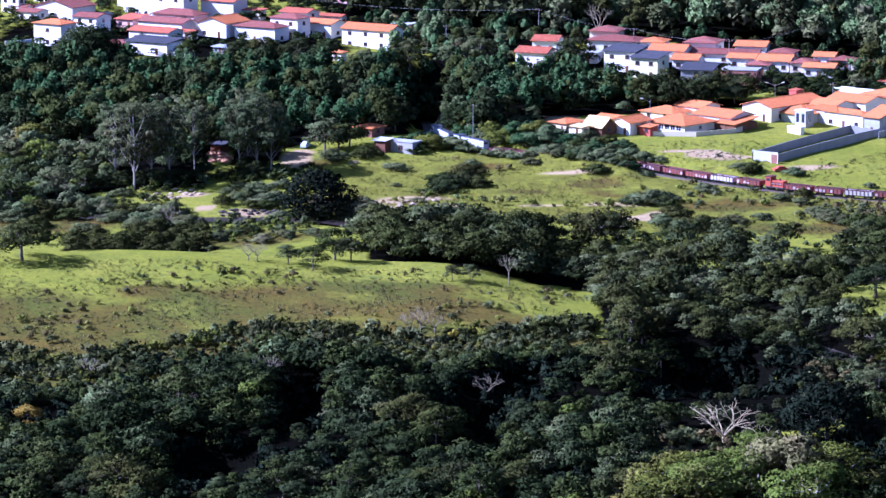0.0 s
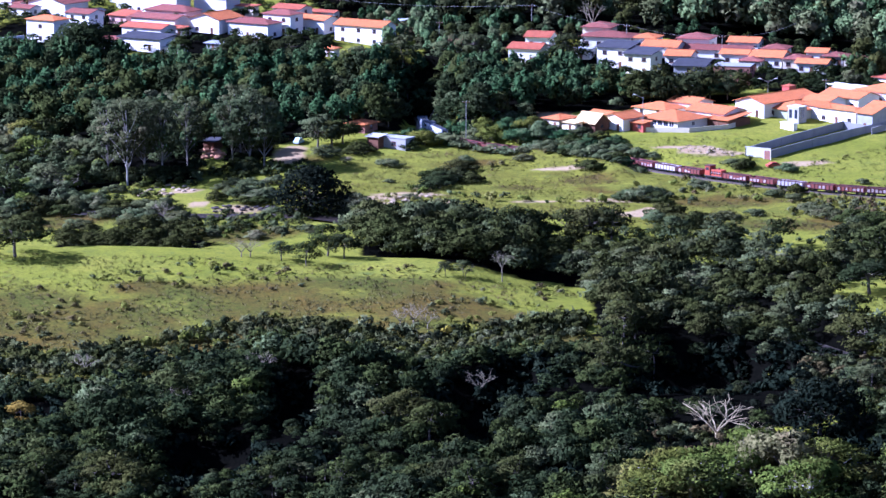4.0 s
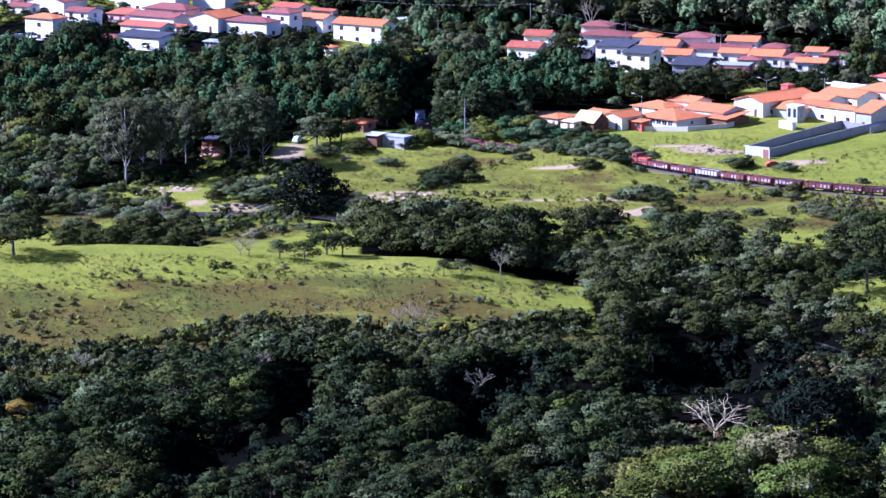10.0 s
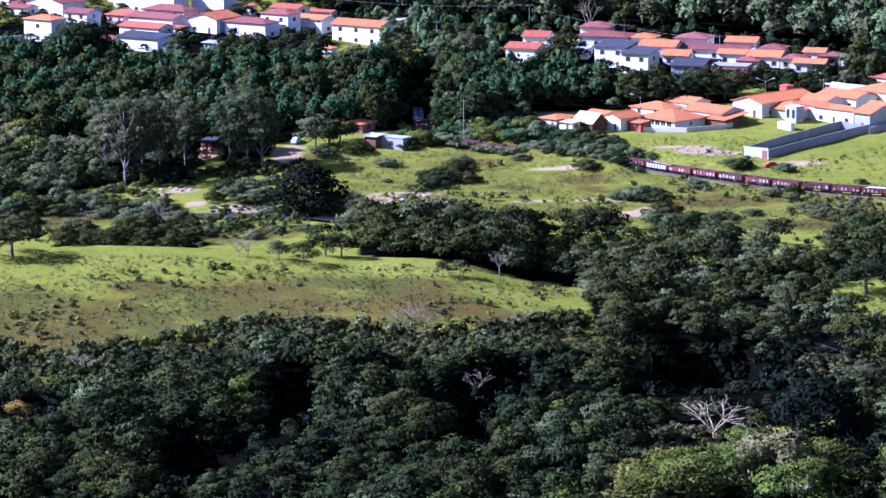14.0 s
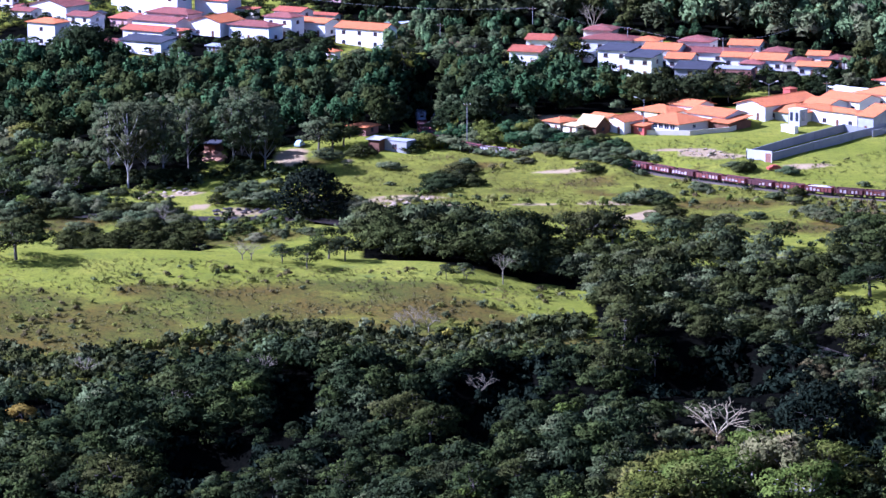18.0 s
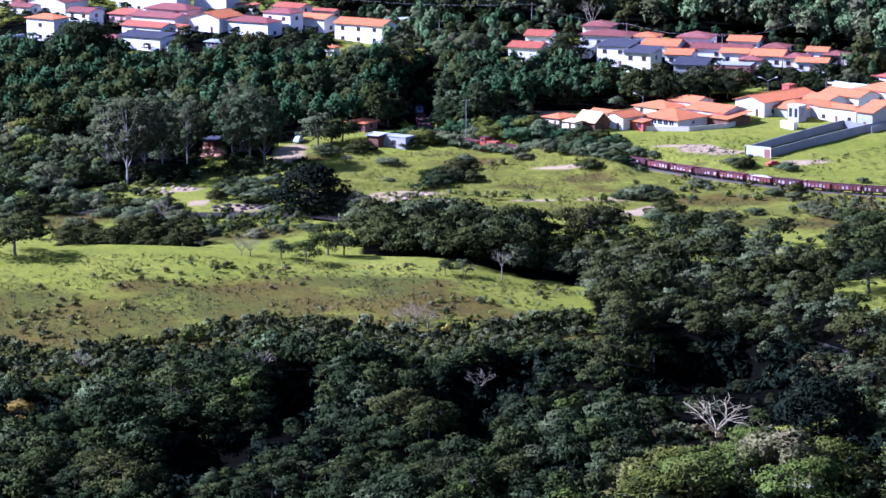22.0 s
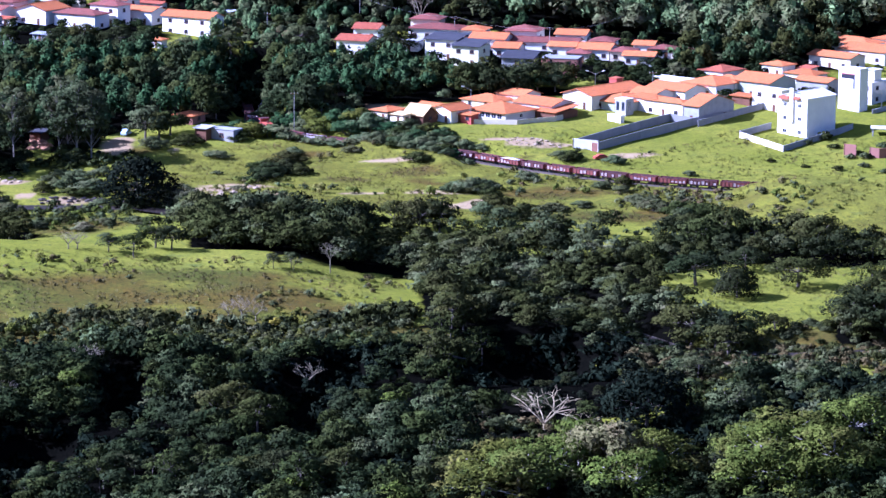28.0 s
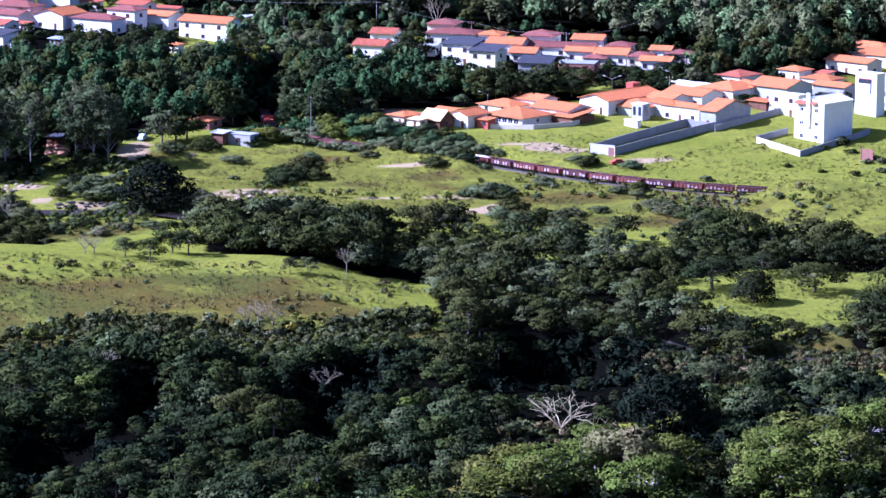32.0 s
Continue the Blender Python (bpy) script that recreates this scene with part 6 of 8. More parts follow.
thicket("cutting_scrub", spread(WOODS["cutting"], 2.6, wood_gen), [(3, "shrub", M_LEAF_BAMBOO), (2, "shrub", M_LEAF), (1, "broad", M_LEAF_DEEP)], "leafy scrub on the railway cutting", "scrub", wood_gen, 0.7, 1.2, 0.7)
thicket("railway_scrub", spread(WOODS["scrub"], 2.8, wood_gen), [(2, "shrub", M_LEAF_BAMBOO), (4, "shrub", M_LEAF_MID), (2, "shrub", M_LEAF_BRIGHT)], "fresh green scrub by the railway",
        "scrub", wood_gen, 0.8, 1.4, 0.8)
low = [(2, "shrub", M_LEAF_OLIVE), (4, "shrub", M_LEAF_MID), (4, "shrub", M_DRYGRASS), (3, "shrub", M_LEAF_BRIGHT), (6, "shrub", M_GRASS)]
thicket("meadow_scrub", patchy(strewn(OPEN["meadow"], 15, wood_gen), wood_gen, 0.48, 0.07), [(1, "shrub", M_LEAF_OLIVE), (3, "shrub", M_LEAF_MID), (7, "shrub", M_DRYGRASS), (8, "shrub", M_GRASS)], "scattered low scrub and dry weeds on the meadow", "scrub", wood_gen, 0.12, 0.95, 0.6, 1.9)
thicket("pasture_scrub", patchy(strewn(OPEN["pasture"], 22, wood_gen), wood_gen, 0.33, 0.035, 2.0), low, "scattered weeds and bushes in the pasture", "scrub", wood_gen, 0.2, 1.5, 0.5, 1.7)
thicket("plot_scrub", patchy(strewn(OPEN["lots"], 80, wood_gen), wood_gen, 0.28, 0.045, 1.0), low, "scattered weeds on the empty plots", "scrub", wood_gen, 0.2, 1.0, 0.5, 1.7)
thicket("west_bank_scrub", patchy(spread(OPEN["west_bank"], 3.2, wood_gen), wood_gen, 0.55, 0.06, 4.0), [(3, "shrub", M_LEAF), (2, "shrub", M_LEAF_OLIVE), (1, "shrub", M_LEAF_DEEP), (1, "shrub", M_LEAF_BRIGHT)],
        "bushes under the eucalyptus trees", "scrub", wood_gen, 0.5, 1.4, 0.6)
thicket("meadow_edge_scrub", patchy(spread(OPEN["meadow_foot"], 1.9, wood_gen), wood_gen, 0.75, 0.06, 5.0), [(5, "shrub", M_LEAF), (2, "shrub", M_LEAF_DEEP), (3, "shrub", M_LEAF_OLIVE), (1, "shrub", M_LEAF_BRIGHT), (1, "shrub", M_LEAF_MID)],
        "shrubs at the foot of the meadow", "scrub", wood_gen, 0.6, 1.6, 0.5)
thicket("gully_scrub", spread(OPEN["gully"], 2.8, wood_gen), [(3, "shrub", M_LEAF_OLIVE), (2, "shrub", M_LEAF), (2, "shrub", M_DRYGRASS)], "dusty scrub along the gully", "scrub", wood_gen, 0.4, 1.2, 0.6)
thicket("bank_scrub", patchy(spread(OPEN["bank"], 3.0, wood_gen), wood_gen, 0.42, 0.05, 3.0), [(3, "shrub", M_LEAF), (4, "shrub", M_LEAF_OLIVE), (2, "shrub", M_LEAF_BRIGHT)],
        "thick scrub on the river's west bank", "scrub", wood_gen, 0.4, 1.1, 0.6)
for key, step in (("meadow", 1.5), ("pasture", 1.7), ("lots", 1.8), ("bank", 1.9), ("clearing", 1.8)):
    spots = patchy(strewn(OPEN[key], step * step * 0.62, wood_gen), wood_gen, 0.56, 0.11, step)
    half = ellipses(spots[:, 0], spots[:, 1], DRY) + wood_gen.normal(0, 0.25, len(spots)) < 0.55
    tufts(key + "_grass", spots[half], M_GRASS, "tall yellow-green pasture grass in tufts", wood_gen, 0.4)
    tufts(key + "_dry_grass", spots[~half], M_DRYGRASS, "dry brown grass in tufts", wood_gen, 0.4)

plant("broad", 22.1, 571.8, 0.42, leaf=M_LEAF_OLIVE, k=0, label="dusty pale-leaved tree by the gully", wide=1.3, detail=1.5)
plant("broad", 27.1, 575.1, 0.45, leaf=M_LEAF_OLIVE, k=1, label="dusty pale-leaved tree by the gully", wide=1.3, detail=1.5)
plant("broad", 38, 575.9, 0.48, leaf=M_LEAF_OLIVE, k=2, label="dusty pale-leaved tree by the gully", wide=1.3, detail=1.5)
plant("broad", 40, 568.8, 0.42, leaf=M_LEAF_OLIVE, k=3, label="dusty pale-leaved tree by the gully", wide=1.3, detail=1.5)
plant("broad", 30.6, 566.2, 0.42, leaf=M_LEAF_OLIVE, k=1, label="dusty pale-leaved tree by the gully", wide=1.3, detail=1.5)
plant("broad", 17.1, 568.5, 0.39, leaf=M_LEAF_OLIVE, k=2, label="dusty pale-leaved tree by the gully", wide=1.3, detail=1.5)
plant("broad", 80.2, 610.3, 0.70, leaf=M_LEAF_OLIVE, k=0, label="dusty pale-leaved tree by the gully", wide=1.3, detail=1.5)
plant("broad", 78.3, 615.6, 0.60, leaf=M_LEAF_OLIVE, k=1, label="dusty pale-leaved tree by the gully", wide=1.3, detail=1.5)
plant("bush", -10.5, 903.2, 0.62, leaf=M_LEAF_BAMBOO, k=0, label="leafy green bush beside the railway cutting")
plant("bush", -6.7, 907.8, 0.55, leaf=M_LEAF_BAMBOO, k=1, label="leafy green bush beside the railway cutting")
plant("bush", -3.7, 909.6, 0.50, leaf=M_LEAF_BAMBOO, k=2, label="leafy green bush beside the railway cutting")
plant("bush", -0.9, 930.6, 0.50, leaf=M_LEAF_BAMBOO, k=3, label="leafy green bush beside the railway cutting")
plant("bush", 0.9, 903.5, 0.50, leaf=M_LEAF_BAMBOO, k=0, label="leafy green bush beside the railway cutting")
plant("bush", 2.9, 900.7, 0.50, leaf=M_LEAF_BAMBOO, k=1, label="leafy green bush beside the railway cutting")
plant("bush", 4.8, 898.9, 0.42, leaf=M_LEAF_BAMBOO, k=2, label="leafy green bush beside the railway cutting")
plant("bush", -39.5, 822.1, 0.42, leaf=M_LEAF_MID, k=0, label="low bush round the foot of the dark tree", wide=1.3, group="river bank bushes", detail=0.5)
plant("bush", -36.6, 819.9, 0.50, leaf=M_LEAF, k=1, label="low bush round the foot of the dark tree", wide=1.3, group="river bank bushes", detail=0.5)
plant("bush", -33, 818.1, 0.45, leaf=M_LEAF_OLIVE, k=2, label="low bush round the foot of the dark tree", wide=1.3, group="river bank bushes", detail=0.5)
plant("bush", -28.9, 817.1, 0.50, leaf=M_LEAF_DEEP, k=3, label="low bush round the foot of the dark tree", wide=1.3, group="river bank bushes", detail=0.5)
plant("bush", -25.4, 817.3, 0.48, leaf=M_LEAF, k=0, label="low bush round the foot of the dark tree", wide=1.3, group="river bank bushes", detail=0.5)
plant("bush", -22, 817.1, 0.50, leaf=M_LEAF_MID, k=1, label="low bush round the foot of the dark tree", wide=1.3, group="river bank bushes", detail=0.5)
plant("bush", -19.9, 817.8, 0.45, leaf=M_LEAF_OLIVE, k=2, label="low bush round the foot of the dark tree", wide=1.3, group="river bank bushes", detail=0.5)
plant("bush", -30.8, 820.4, 0.60, leaf=M_LEAF_DEEP, k=3, label="low bush round the foot of the dark tree", wide=1.3, group="river bank bushes", detail=0.5)
bare_tree(-8.8, 610.8, 6.5, 1.2, 41, "leafless grey brush tree", forks=6, mat=M_TWIG)
bare_tree(-15.3, 624.5, 5, 1.2, 42, "leafless grey brush tree", forks=6, mat=M_TWIG)
bare_tree(-33.1, 618.7, 5.5, 1.2, 43, "leafless grey brush tree", forks=6, mat=M_TWIG)
bare_tree(-45.5, 587.5, 5.5, 1.2, 44, "leafless grey brush tree", forks=6, mat=M_TWIG)
bare_tree(21.8, 562.9, 5.5, 1.2, 45, "leafless grey brush tree", forks=6, mat=M_TWIG)
bare_tree(-66.6, 626, 4.5, 1.2, 46, "leafless grey brush tree", forks=6, mat=M_TWIG)
bare_tree(8, 619.9, 5, 1.2, 47, "leafless grey brush tree", forks=6, mat=M_TWIG)
bare_tree(30.7, 549.8, 5, 1.2, 48, "leafless grey brush tree", forks=6, mat=M_TWIG)
plant("bush", 156.9, 879.1, 0.30, leaf=M_LEAF, k=0, label="small bush in the rough grass of the plots", wide=1.2, group="plot bushes", detail=0.35)
plant("bush", 154.1, 876.1, 0.25, leaf=M_LEAF_MID, k=1, label="small bush in the rough grass of the plots", wide=1.2, group="plot bushes", detail=0.35)
plant("bush", 165, 886.5, 0.35, leaf=M_LEAF_OLIVE, k=2, label="small bush in the rough grass of the plots", wide=1.2, group="plot bushes", detail=0.35)
plant("bush", 151.8, 887.5, 0.28, leaf=M_LEAF, k=3, label="small bush in the rough grass of the plots", wide=1.2, group="plot bushes", detail=0.35)
plant("bush", 170.2, 894.4, 0.40, leaf=M_LEAF_MID, k=0, label="small bush in the rough grass of the plots", wide=1.2, group="plot bushes", detail=0.35)
plant("bush", 158.2, 875.6, 0.30, leaf=M_LEAF_OLIVE, k=1, label="small bush in the rough grass of the plots", wide=1.2, group="plot bushes", detail=0.35)
plant("bush", 150.9, 898.2, 0.45, leaf=M_LEAF, k=2, label="small bush in the rough grass of the plots", wide=1.2, group="plot bushes", detail=0.35)
plant("bush", 140.6, 866.2, 0.20, leaf=M_LEAF, k=3, label="small bush in the rough grass of the plots", wide=1.2, group="plot bushes", detail=0.35)
plant("bush", 148.8, 862.4, 0.30, leaf=M_LEAF, k=0, label="small bush in the rough grass of the plots", wide=1.2, group="plot bushes", detail=0.35)
plant("bush", 156.1, 866, 0.25, leaf=M_LEAF_OLIVE, k=1, label="small bush in the rough grass of the plots", wide=1.2, group="plot bushes", detail=0.35)
plant("bush", 132.7, 873.1, 0.22, leaf=M_LEAF, k=2, label="small bush in the rough grass of the plots", wide=1.2, group="plot bushes", detail=0.35)
plant("bush", 160.8, 859.1, 0.28, leaf=M_LEAF_MID, k=3, label="small bush in the rough grass of the plots", wide=1.2, group="plot bushes", detail=0.35)
plant("bush", 167.9, 865.5, 0.30, leaf=M_LEAF, k=1, label="small bush in the rough grass of the plots", wide=1.2, group="plot bushes", detail=0.35)

# ---- the town ----
def box_verts(x0, x1, y0, y1, z0, z1):
    return [(x0, y0, z0), (x1, y0, z0), (x1, y1, z0), (x0, y1, z0), (x0, y0, z1), (x1, y0, z1), (x1, y1, z1), (x0, y1, z1)]


BOX_FACES = [(3, 2, 1, 0), (4, 5, 6, 7), (0, 1, 5, 4), (1, 2, 6, 5), (2, 3, 7, 6), (3, 0, 4, 7)]


def boxes(name, rows, mat, worn=True):
    """One mesh of several boxes (x0, x1, y0, y1, z0, z1), its edges slightly worn off."""
    bm = bmesh.new()
    for row in rows:
        vs = [bm.verts.new(v) for v in box_verts(*row)]
        for f in BOX_FACES:
            bm.faces.new([vs[i] for i in f])
    if worn:
        bmesh.ops.bevel(bm, geom=bm.edges[:], offset=min(0.03, 0.2 * min(min(r[1] - r[0], r[3] - r[2], r[5] - r[4]) for r in rows)), segments=1, affect="EDGES")
    me = bpy.data.meshes.new(name)
    bm.to_mesh(me)
    bm.free()
    me.materials.append(mat)
    return me


def slab(name, tops, thick, mat):
    """Roof planes, each given by the corners of its upper face, with a thickness."""
    verts, faces = [], []
    for top in tops:
        n, k = len(top), len(verts)
        verts += [tuple(p) for p in top] + [(p[0], p[1], p[2] - thick) for p in top]
        faces.append(tuple(range(k, k + n)))
        faces.append(tuple(range(k + 2 * n - 1, k + n - 1, -1)))
        for i in range(n):
            j = (i + 1) % n
            faces.append((k + j, k + i, k + n + i, k + n + j))
    return mesh_of(name, verts, faces, mat)


def window_mesh(w, h, mat):
    """A window frame with a sill, standing on the outer face of a wall (local y = 0, outwards is -y)."""
    return boxes("window_frame", [(-w / 2, -w / 2 + 0.09, -0.07, 0.05, 0, h), (w / 2 - 0.09, w / 2, -0.07, 0.05, 0, h),
                                  (-w / 2 + 0.09, w / 2 - 0.09, -0.07, 0.05, h - 0.09, h), (-0.03, 0.03, -0.05, 0.05, 0.09, h - 0.09),
                                  (-w / 2 - 0.08, w / 2 + 0.08, -0.14, 0.05, -0.09, 0.09)], mat, False)


SHARED = {}


def shared(key, make):
    if key not in SHARED:
        SHARED[key] = make()
    return SHARED[key]


def add_window(root, x, y, z, turn, w=1.3, h=1.1, frame_mat=None):
    mat = frame_mat or M_WOOD
    win = part("window", shared(("win", w, h, mat.name), lambda: window_mesh(w, h, mat)), root, pose(x, y, z, 0, 0, turn))
    part("pane", shared(("pane", w, h), lambda: boxes("pane", [(-w / 2 + 0.09, w / 2 - 0.09, -0.025, 0.01, 0.09, h - 0.09)], M_GLASS, False)), win)


def add_door(root, x, y, turn, w=0.95, h=2.1, mat=None, z=0.0):
    mat = mat or M_WOOD
    door = part("door", shared(("door", w, h, mat.name), lambda: boxes("door", [(-w / 2, w / 2, -0.06, 0.03, 0, h)], mat)), root, pose(x, y, z, 0, 0, turn))
    part("handle", shared("handle", lambda: boxes("handle", [(-0.05, 0.05, -0.06, 0.0, -0.03, 0.03)], M_STEEL)), door, pose(w * 0.35, -0.06, 1.0))


FOOT = []


def house(x, y, yaw, w, d, h, roof="hip", wall=None, tile=None, label="", storeys=1, front=2, side=1, pitch=0.42, eave=0.6, lift=0.0, door=True, skirt=2.5, frames=None):
    """A house: x, y is the middle of its front wall, which faces south when yaw is 0."""
    wall, tile = wall or M_WHITE, tile or M_TILE
    FOOT.append((x, y, yaw, w, d))
    root = new("house")
    root.matrix_basis = pose(x, y, z_at(x, y) + lift, 0, 0, yaw)
    hw, e = w / 2, eave
    up = pitch * ((d / 2 + e) if roof != "gable_y" else (hw + e))
    verts, faces = box_verts(-hw, hw, 0, d, -skirt, h), list(BOX_FACES)
    if roof == "gable_x":
        r = h + pitch * d / 2
        verts += [(-hw, d / 2, r), (hw, d / 2, r)]
        faces = [f for f in faces if f != (4, 5, 6, 7)] + [(7, 4, 8), (5, 6, 9), (4, 5, 9, 8), (6, 7, 8, 9)]
    elif roof == "gable_y":
        r = h + pitch * hw
        verts += [(0, 0, r), (0, d, r)]
        faces = [f for f in faces if f != (4, 5, 6, 7)] + [(4, 5, 8), (6, 7, 9), (5, 6, 9, 8), (7, 4, 8, 9)]
    part("wall", mesh_of("wall", verts, faces, wall), root)
    lo = h - pitch * e + 0.12
    if roof == "gable_x":
        r = h + pitch * d / 2 + 0.12
        tops = [[(-hw - e, -e, lo), (hw + e, -e, lo), (hw + e, d / 2, r), (-hw - e, d / 2, r)], [(hw + e, d + e, lo), (-hw - e, d + e, lo), (-hw - e, d / 2, r), (hw + e, d / 2, r)]]
        cap = [(-hw - e, hw + e, d / 2 - 0.16, d / 2 + 0.16, r - 0.06, r + 0.09)]
    elif roof == "gable_y":
        r = h + pitch * hw + 0.12
        tops = [[(-hw - e, d + e, lo), (-hw - e, -e, lo), (0, -e, r), (0, d + e, r)], [(hw + e, -e, lo), (hw + e, d + e, lo), (0, d + e, r), (0, -e, r)]]
        cap = [(-0.16, 0.16, -e, d + e, r - 0.06, r + 0.09)]
    elif roof == "hip":
        run = min(hw, d / 2)
        r = h + pitch * run + 0.12
        a, b = (-hw + run, d / 2, r), (hw - run, d / 2, r)
        if hw < d / 2:
            a, b = (0, run, r), (0, d - run, r)
            c = [(-hw - e, -e, lo), (hw + e, -e, lo), (hw + e, d + e, lo), (-hw - e, d + e, lo)]
            tops = [[c[0], c[1], a], [c[1], c[2], b, a], [c[2], c[3], b], [c[3], c[0], a, b]]
            cap = [(-0.16, 0.16, run, d - run + 0.01, r - 0.06, r + 0.09)]
        else:
            c = [(-hw - e, -e, lo), (hw + e, -e, lo), (hw + e, d + e, lo), (-hw - e, d + e, lo)]
            if abs(a[0] - b[0]) < 0.05:
                b = (a[0] + 0.1, *b[1:])
            tops = [[c[0], c[1], b, a], [c[1], c[2], b], [c[2], c[3], a, b], [c[3], c[0], a]]
            cap = [(a[0], b[0] + 0.01, d / 2 - 0.16, d / 2 + 0.16, r - 0.06, r + 0.09)]
    elif roof == "shed":
        r = h + 0.14 * d
        tops = [[(-hw - e, -e, h + 0.05), (hw + e, -e, h + 0.05), (hw + e, d + e, r), (-hw - e, d + e, r)]]
        cap = []
    else:
        tops = [[(-hw - 0.15, -0.15, h + 0.2), (hw + 0.15, -0.15, h + 0.2), (hw + 0.15, d + 0.15, h + 0.2), (-hw - 0.15, d + 0.15, h + 0.2)]]
        cap = []
    cover = part("roof", slab("roof", tops, 0.14 if roof != "flat" else 0.19, tile), root)
    if cap:
        part("ridge", boxes("ridge", cap, tile), cover)
    level = h / storeys
    for s in range(storeys):
        z = s * level + min(1.0, level - 1.6)
        for k in range(front):
            px = -hw + w * (k + 0.5) / front
            if door and s == 0 and k == front // 2:
                add_door(root, px, 0, 0)
            else:
                add_window(root, px, 0, z, 0, frame_mat=frames)
        for k in range(side):
            add_window(root, hw, d * (k + 0.5) / side, z, 90, frame_mat=frames)
            add_window(root, -hw, d * (k + 0.5) / side, z, -90, frame_mat=frames)
    return tagged(root, label, "house", "houses of the town")


def wall_run(points, high, thick, mat, label, name="garden_wall"):
    """A garden wall along a line on the ground, one panel and one pier to each stretch."""
    root = new(name)
    for (ax, ay), (bx, by) in zip(points, points[1:]):
        az, bz = z_at(ax, ay), z_at(bx, by)
        n = Vector((by - ay, ax - bx, 0)).normalized() * thick / 2
        c = [(ax + n.x, ay + n.y), (bx + n.x, by + n.y), (bx - n.x, by - n.y), (ax - n.x, ay - n.y)]
        zs = [az, bz, bz, az]
        verts = [(*p, z - 1.2) for p, z in zip(c, zs)] + [(*p, z + high) for p, z in zip(c, zs)]
        part("panel", mesh_of("panel", verts, BOX_FACES, mat), root)
        part("pier", boxes("pier", [(-thick * 0.7, thick * 0.7, -thick * 0.7, thick * 0.7, -1.2, high + 0.06)], mat), root, pose(ax, ay, az))
    return tagged(root, label, "wall")


def street_pole(x, y, high, label, arms=0, lamp=True, mat=None, spread_deg=0, name="utility_pole"):
    root = new(name)
    root.matrix_basis = pose(x, y, z_at(x, y), 0, 0, spread_deg)
    verts, faces = [], []
    limb(verts, faces, (0, 0, -1), (0, 0, high), 0.12, 0.07, 8)
    part("post", mesh_of("post", verts, faces, mat or M_POLE, smoothed=True), root)
    if arms == 0:
        part("crossarm", boxes("crossarm", [(-1.0, 1.0, -0.07, 0.07, high - 0.7, high - 0.52)], M_WOOD), root)
        for k in (-0.85, 0.0, 0.85):
            part("insulator", shared("insulator", lambda: boxes("insulator", [(-0.06, 0.06, -0.06, 0.06, 0, 0.22)], M_WHITE)), root, pose(k, 0, high - 0.52))
    for k in range(arms):
        side = -1 if k == 0 else 1
        verts, faces = [], []
        limb(verts, faces, (0, 0, high - 0.4), (side * 2.0, 0, high + 0.6), 0.07, 0.06, 6)
        arm = part("arm", mesh_of("arm", verts, faces, mat or M_POLE), root)
        part("lamp_head", shared("lamp_head", lambda: boxes("lamp_head", [(-0.45, 0.45, -0.17, 0.17, -0.09, 0.12)], M_WHITE)), arm, pose(side * 2.3, 0, high + 0.62, 0, side * -12, 0))
    return tagged(root, label, "pole")


def wire(a, b, sag, label):
    """A hanging cable between two places (x, y, height over the ground)."""
    verts, faces = [], []
    pts = []
    za, zb = z_at(a[0], a[1]) + a[2], z_at(b[0], b[1]) + b[2]
    for k in range(13):
        s = k / 12
        pts.append((a[0] + (b[0] - a[0]) * s, a[1] + (b[1] - a[1]) * s, za + (zb - za) * s - 4 * sag * s * (1 - s)))
    for k, p in enumerate(pts):
        verts += [(p[0], p[1] - 0.03, p[2]), (p[0], p[1] + 0.02, p[2] + 0.028), (p[0], p[1] + 0.02, p[2] - 0.028)]
        if k:
            faces += [(3 * k - 3 + j, 3 * k - 3 + (j + 1) % 3, 3 * k + (j + 1) % 3, 3 * k + j) for j in range(3)]
    tagged(new("power_line", mesh_of("power_line", verts, faces, M_POLE)), label, "cable")


def rocks(name, places, mat, label, gen, lo=0.4, hi=1.1):
    """A heap of stones, each a part of its own."""
    root = new(name)
    root.matrix_basis = Matrix.Translation((places[0][0], places[0][1], 0))
    kinds = []
    for k in range(5):
        bm = bmesh.new()
        bmesh.ops.create_icosphere(bm, subdivisions=2, radius=1)
        for v in bm.verts:
            v.co *= 1 + 0.6 * noise.noise(v.co * 1.3 + Vector((k * 9, 0, 0))) + 0.2 * noise.noise(v.co * 4 + Vector((k * 5, 3, 0)))
            v.co.z *= 0.5
        me = bpy.data.meshes.new("stone")
        bm.to_mesh(me)
        bm.free()
        me.materials.append(mat)
        kinds.append(me)
    for x, y in places:
        s = gen.uniform(lo, hi)
        part("stone", kinds[int(gen.integers(0, 5))], root, Matrix.Translation((x - places[0][0], y - places[0][1], z_at(x, y) + s * 0.15)) @ Euler(
            (gen.uniform(-0.3, 0.3), gen.uniform(-0.3, 0.3), gen.uniform(0, 6))).to_matrix().to_4x4() @ Matrix.Diagonal((s * gen.uniform(0.8, 1.5), s, s * gen.uniform(0.7, 1.1), 1)))
    return tagged(root, label, "rocks")


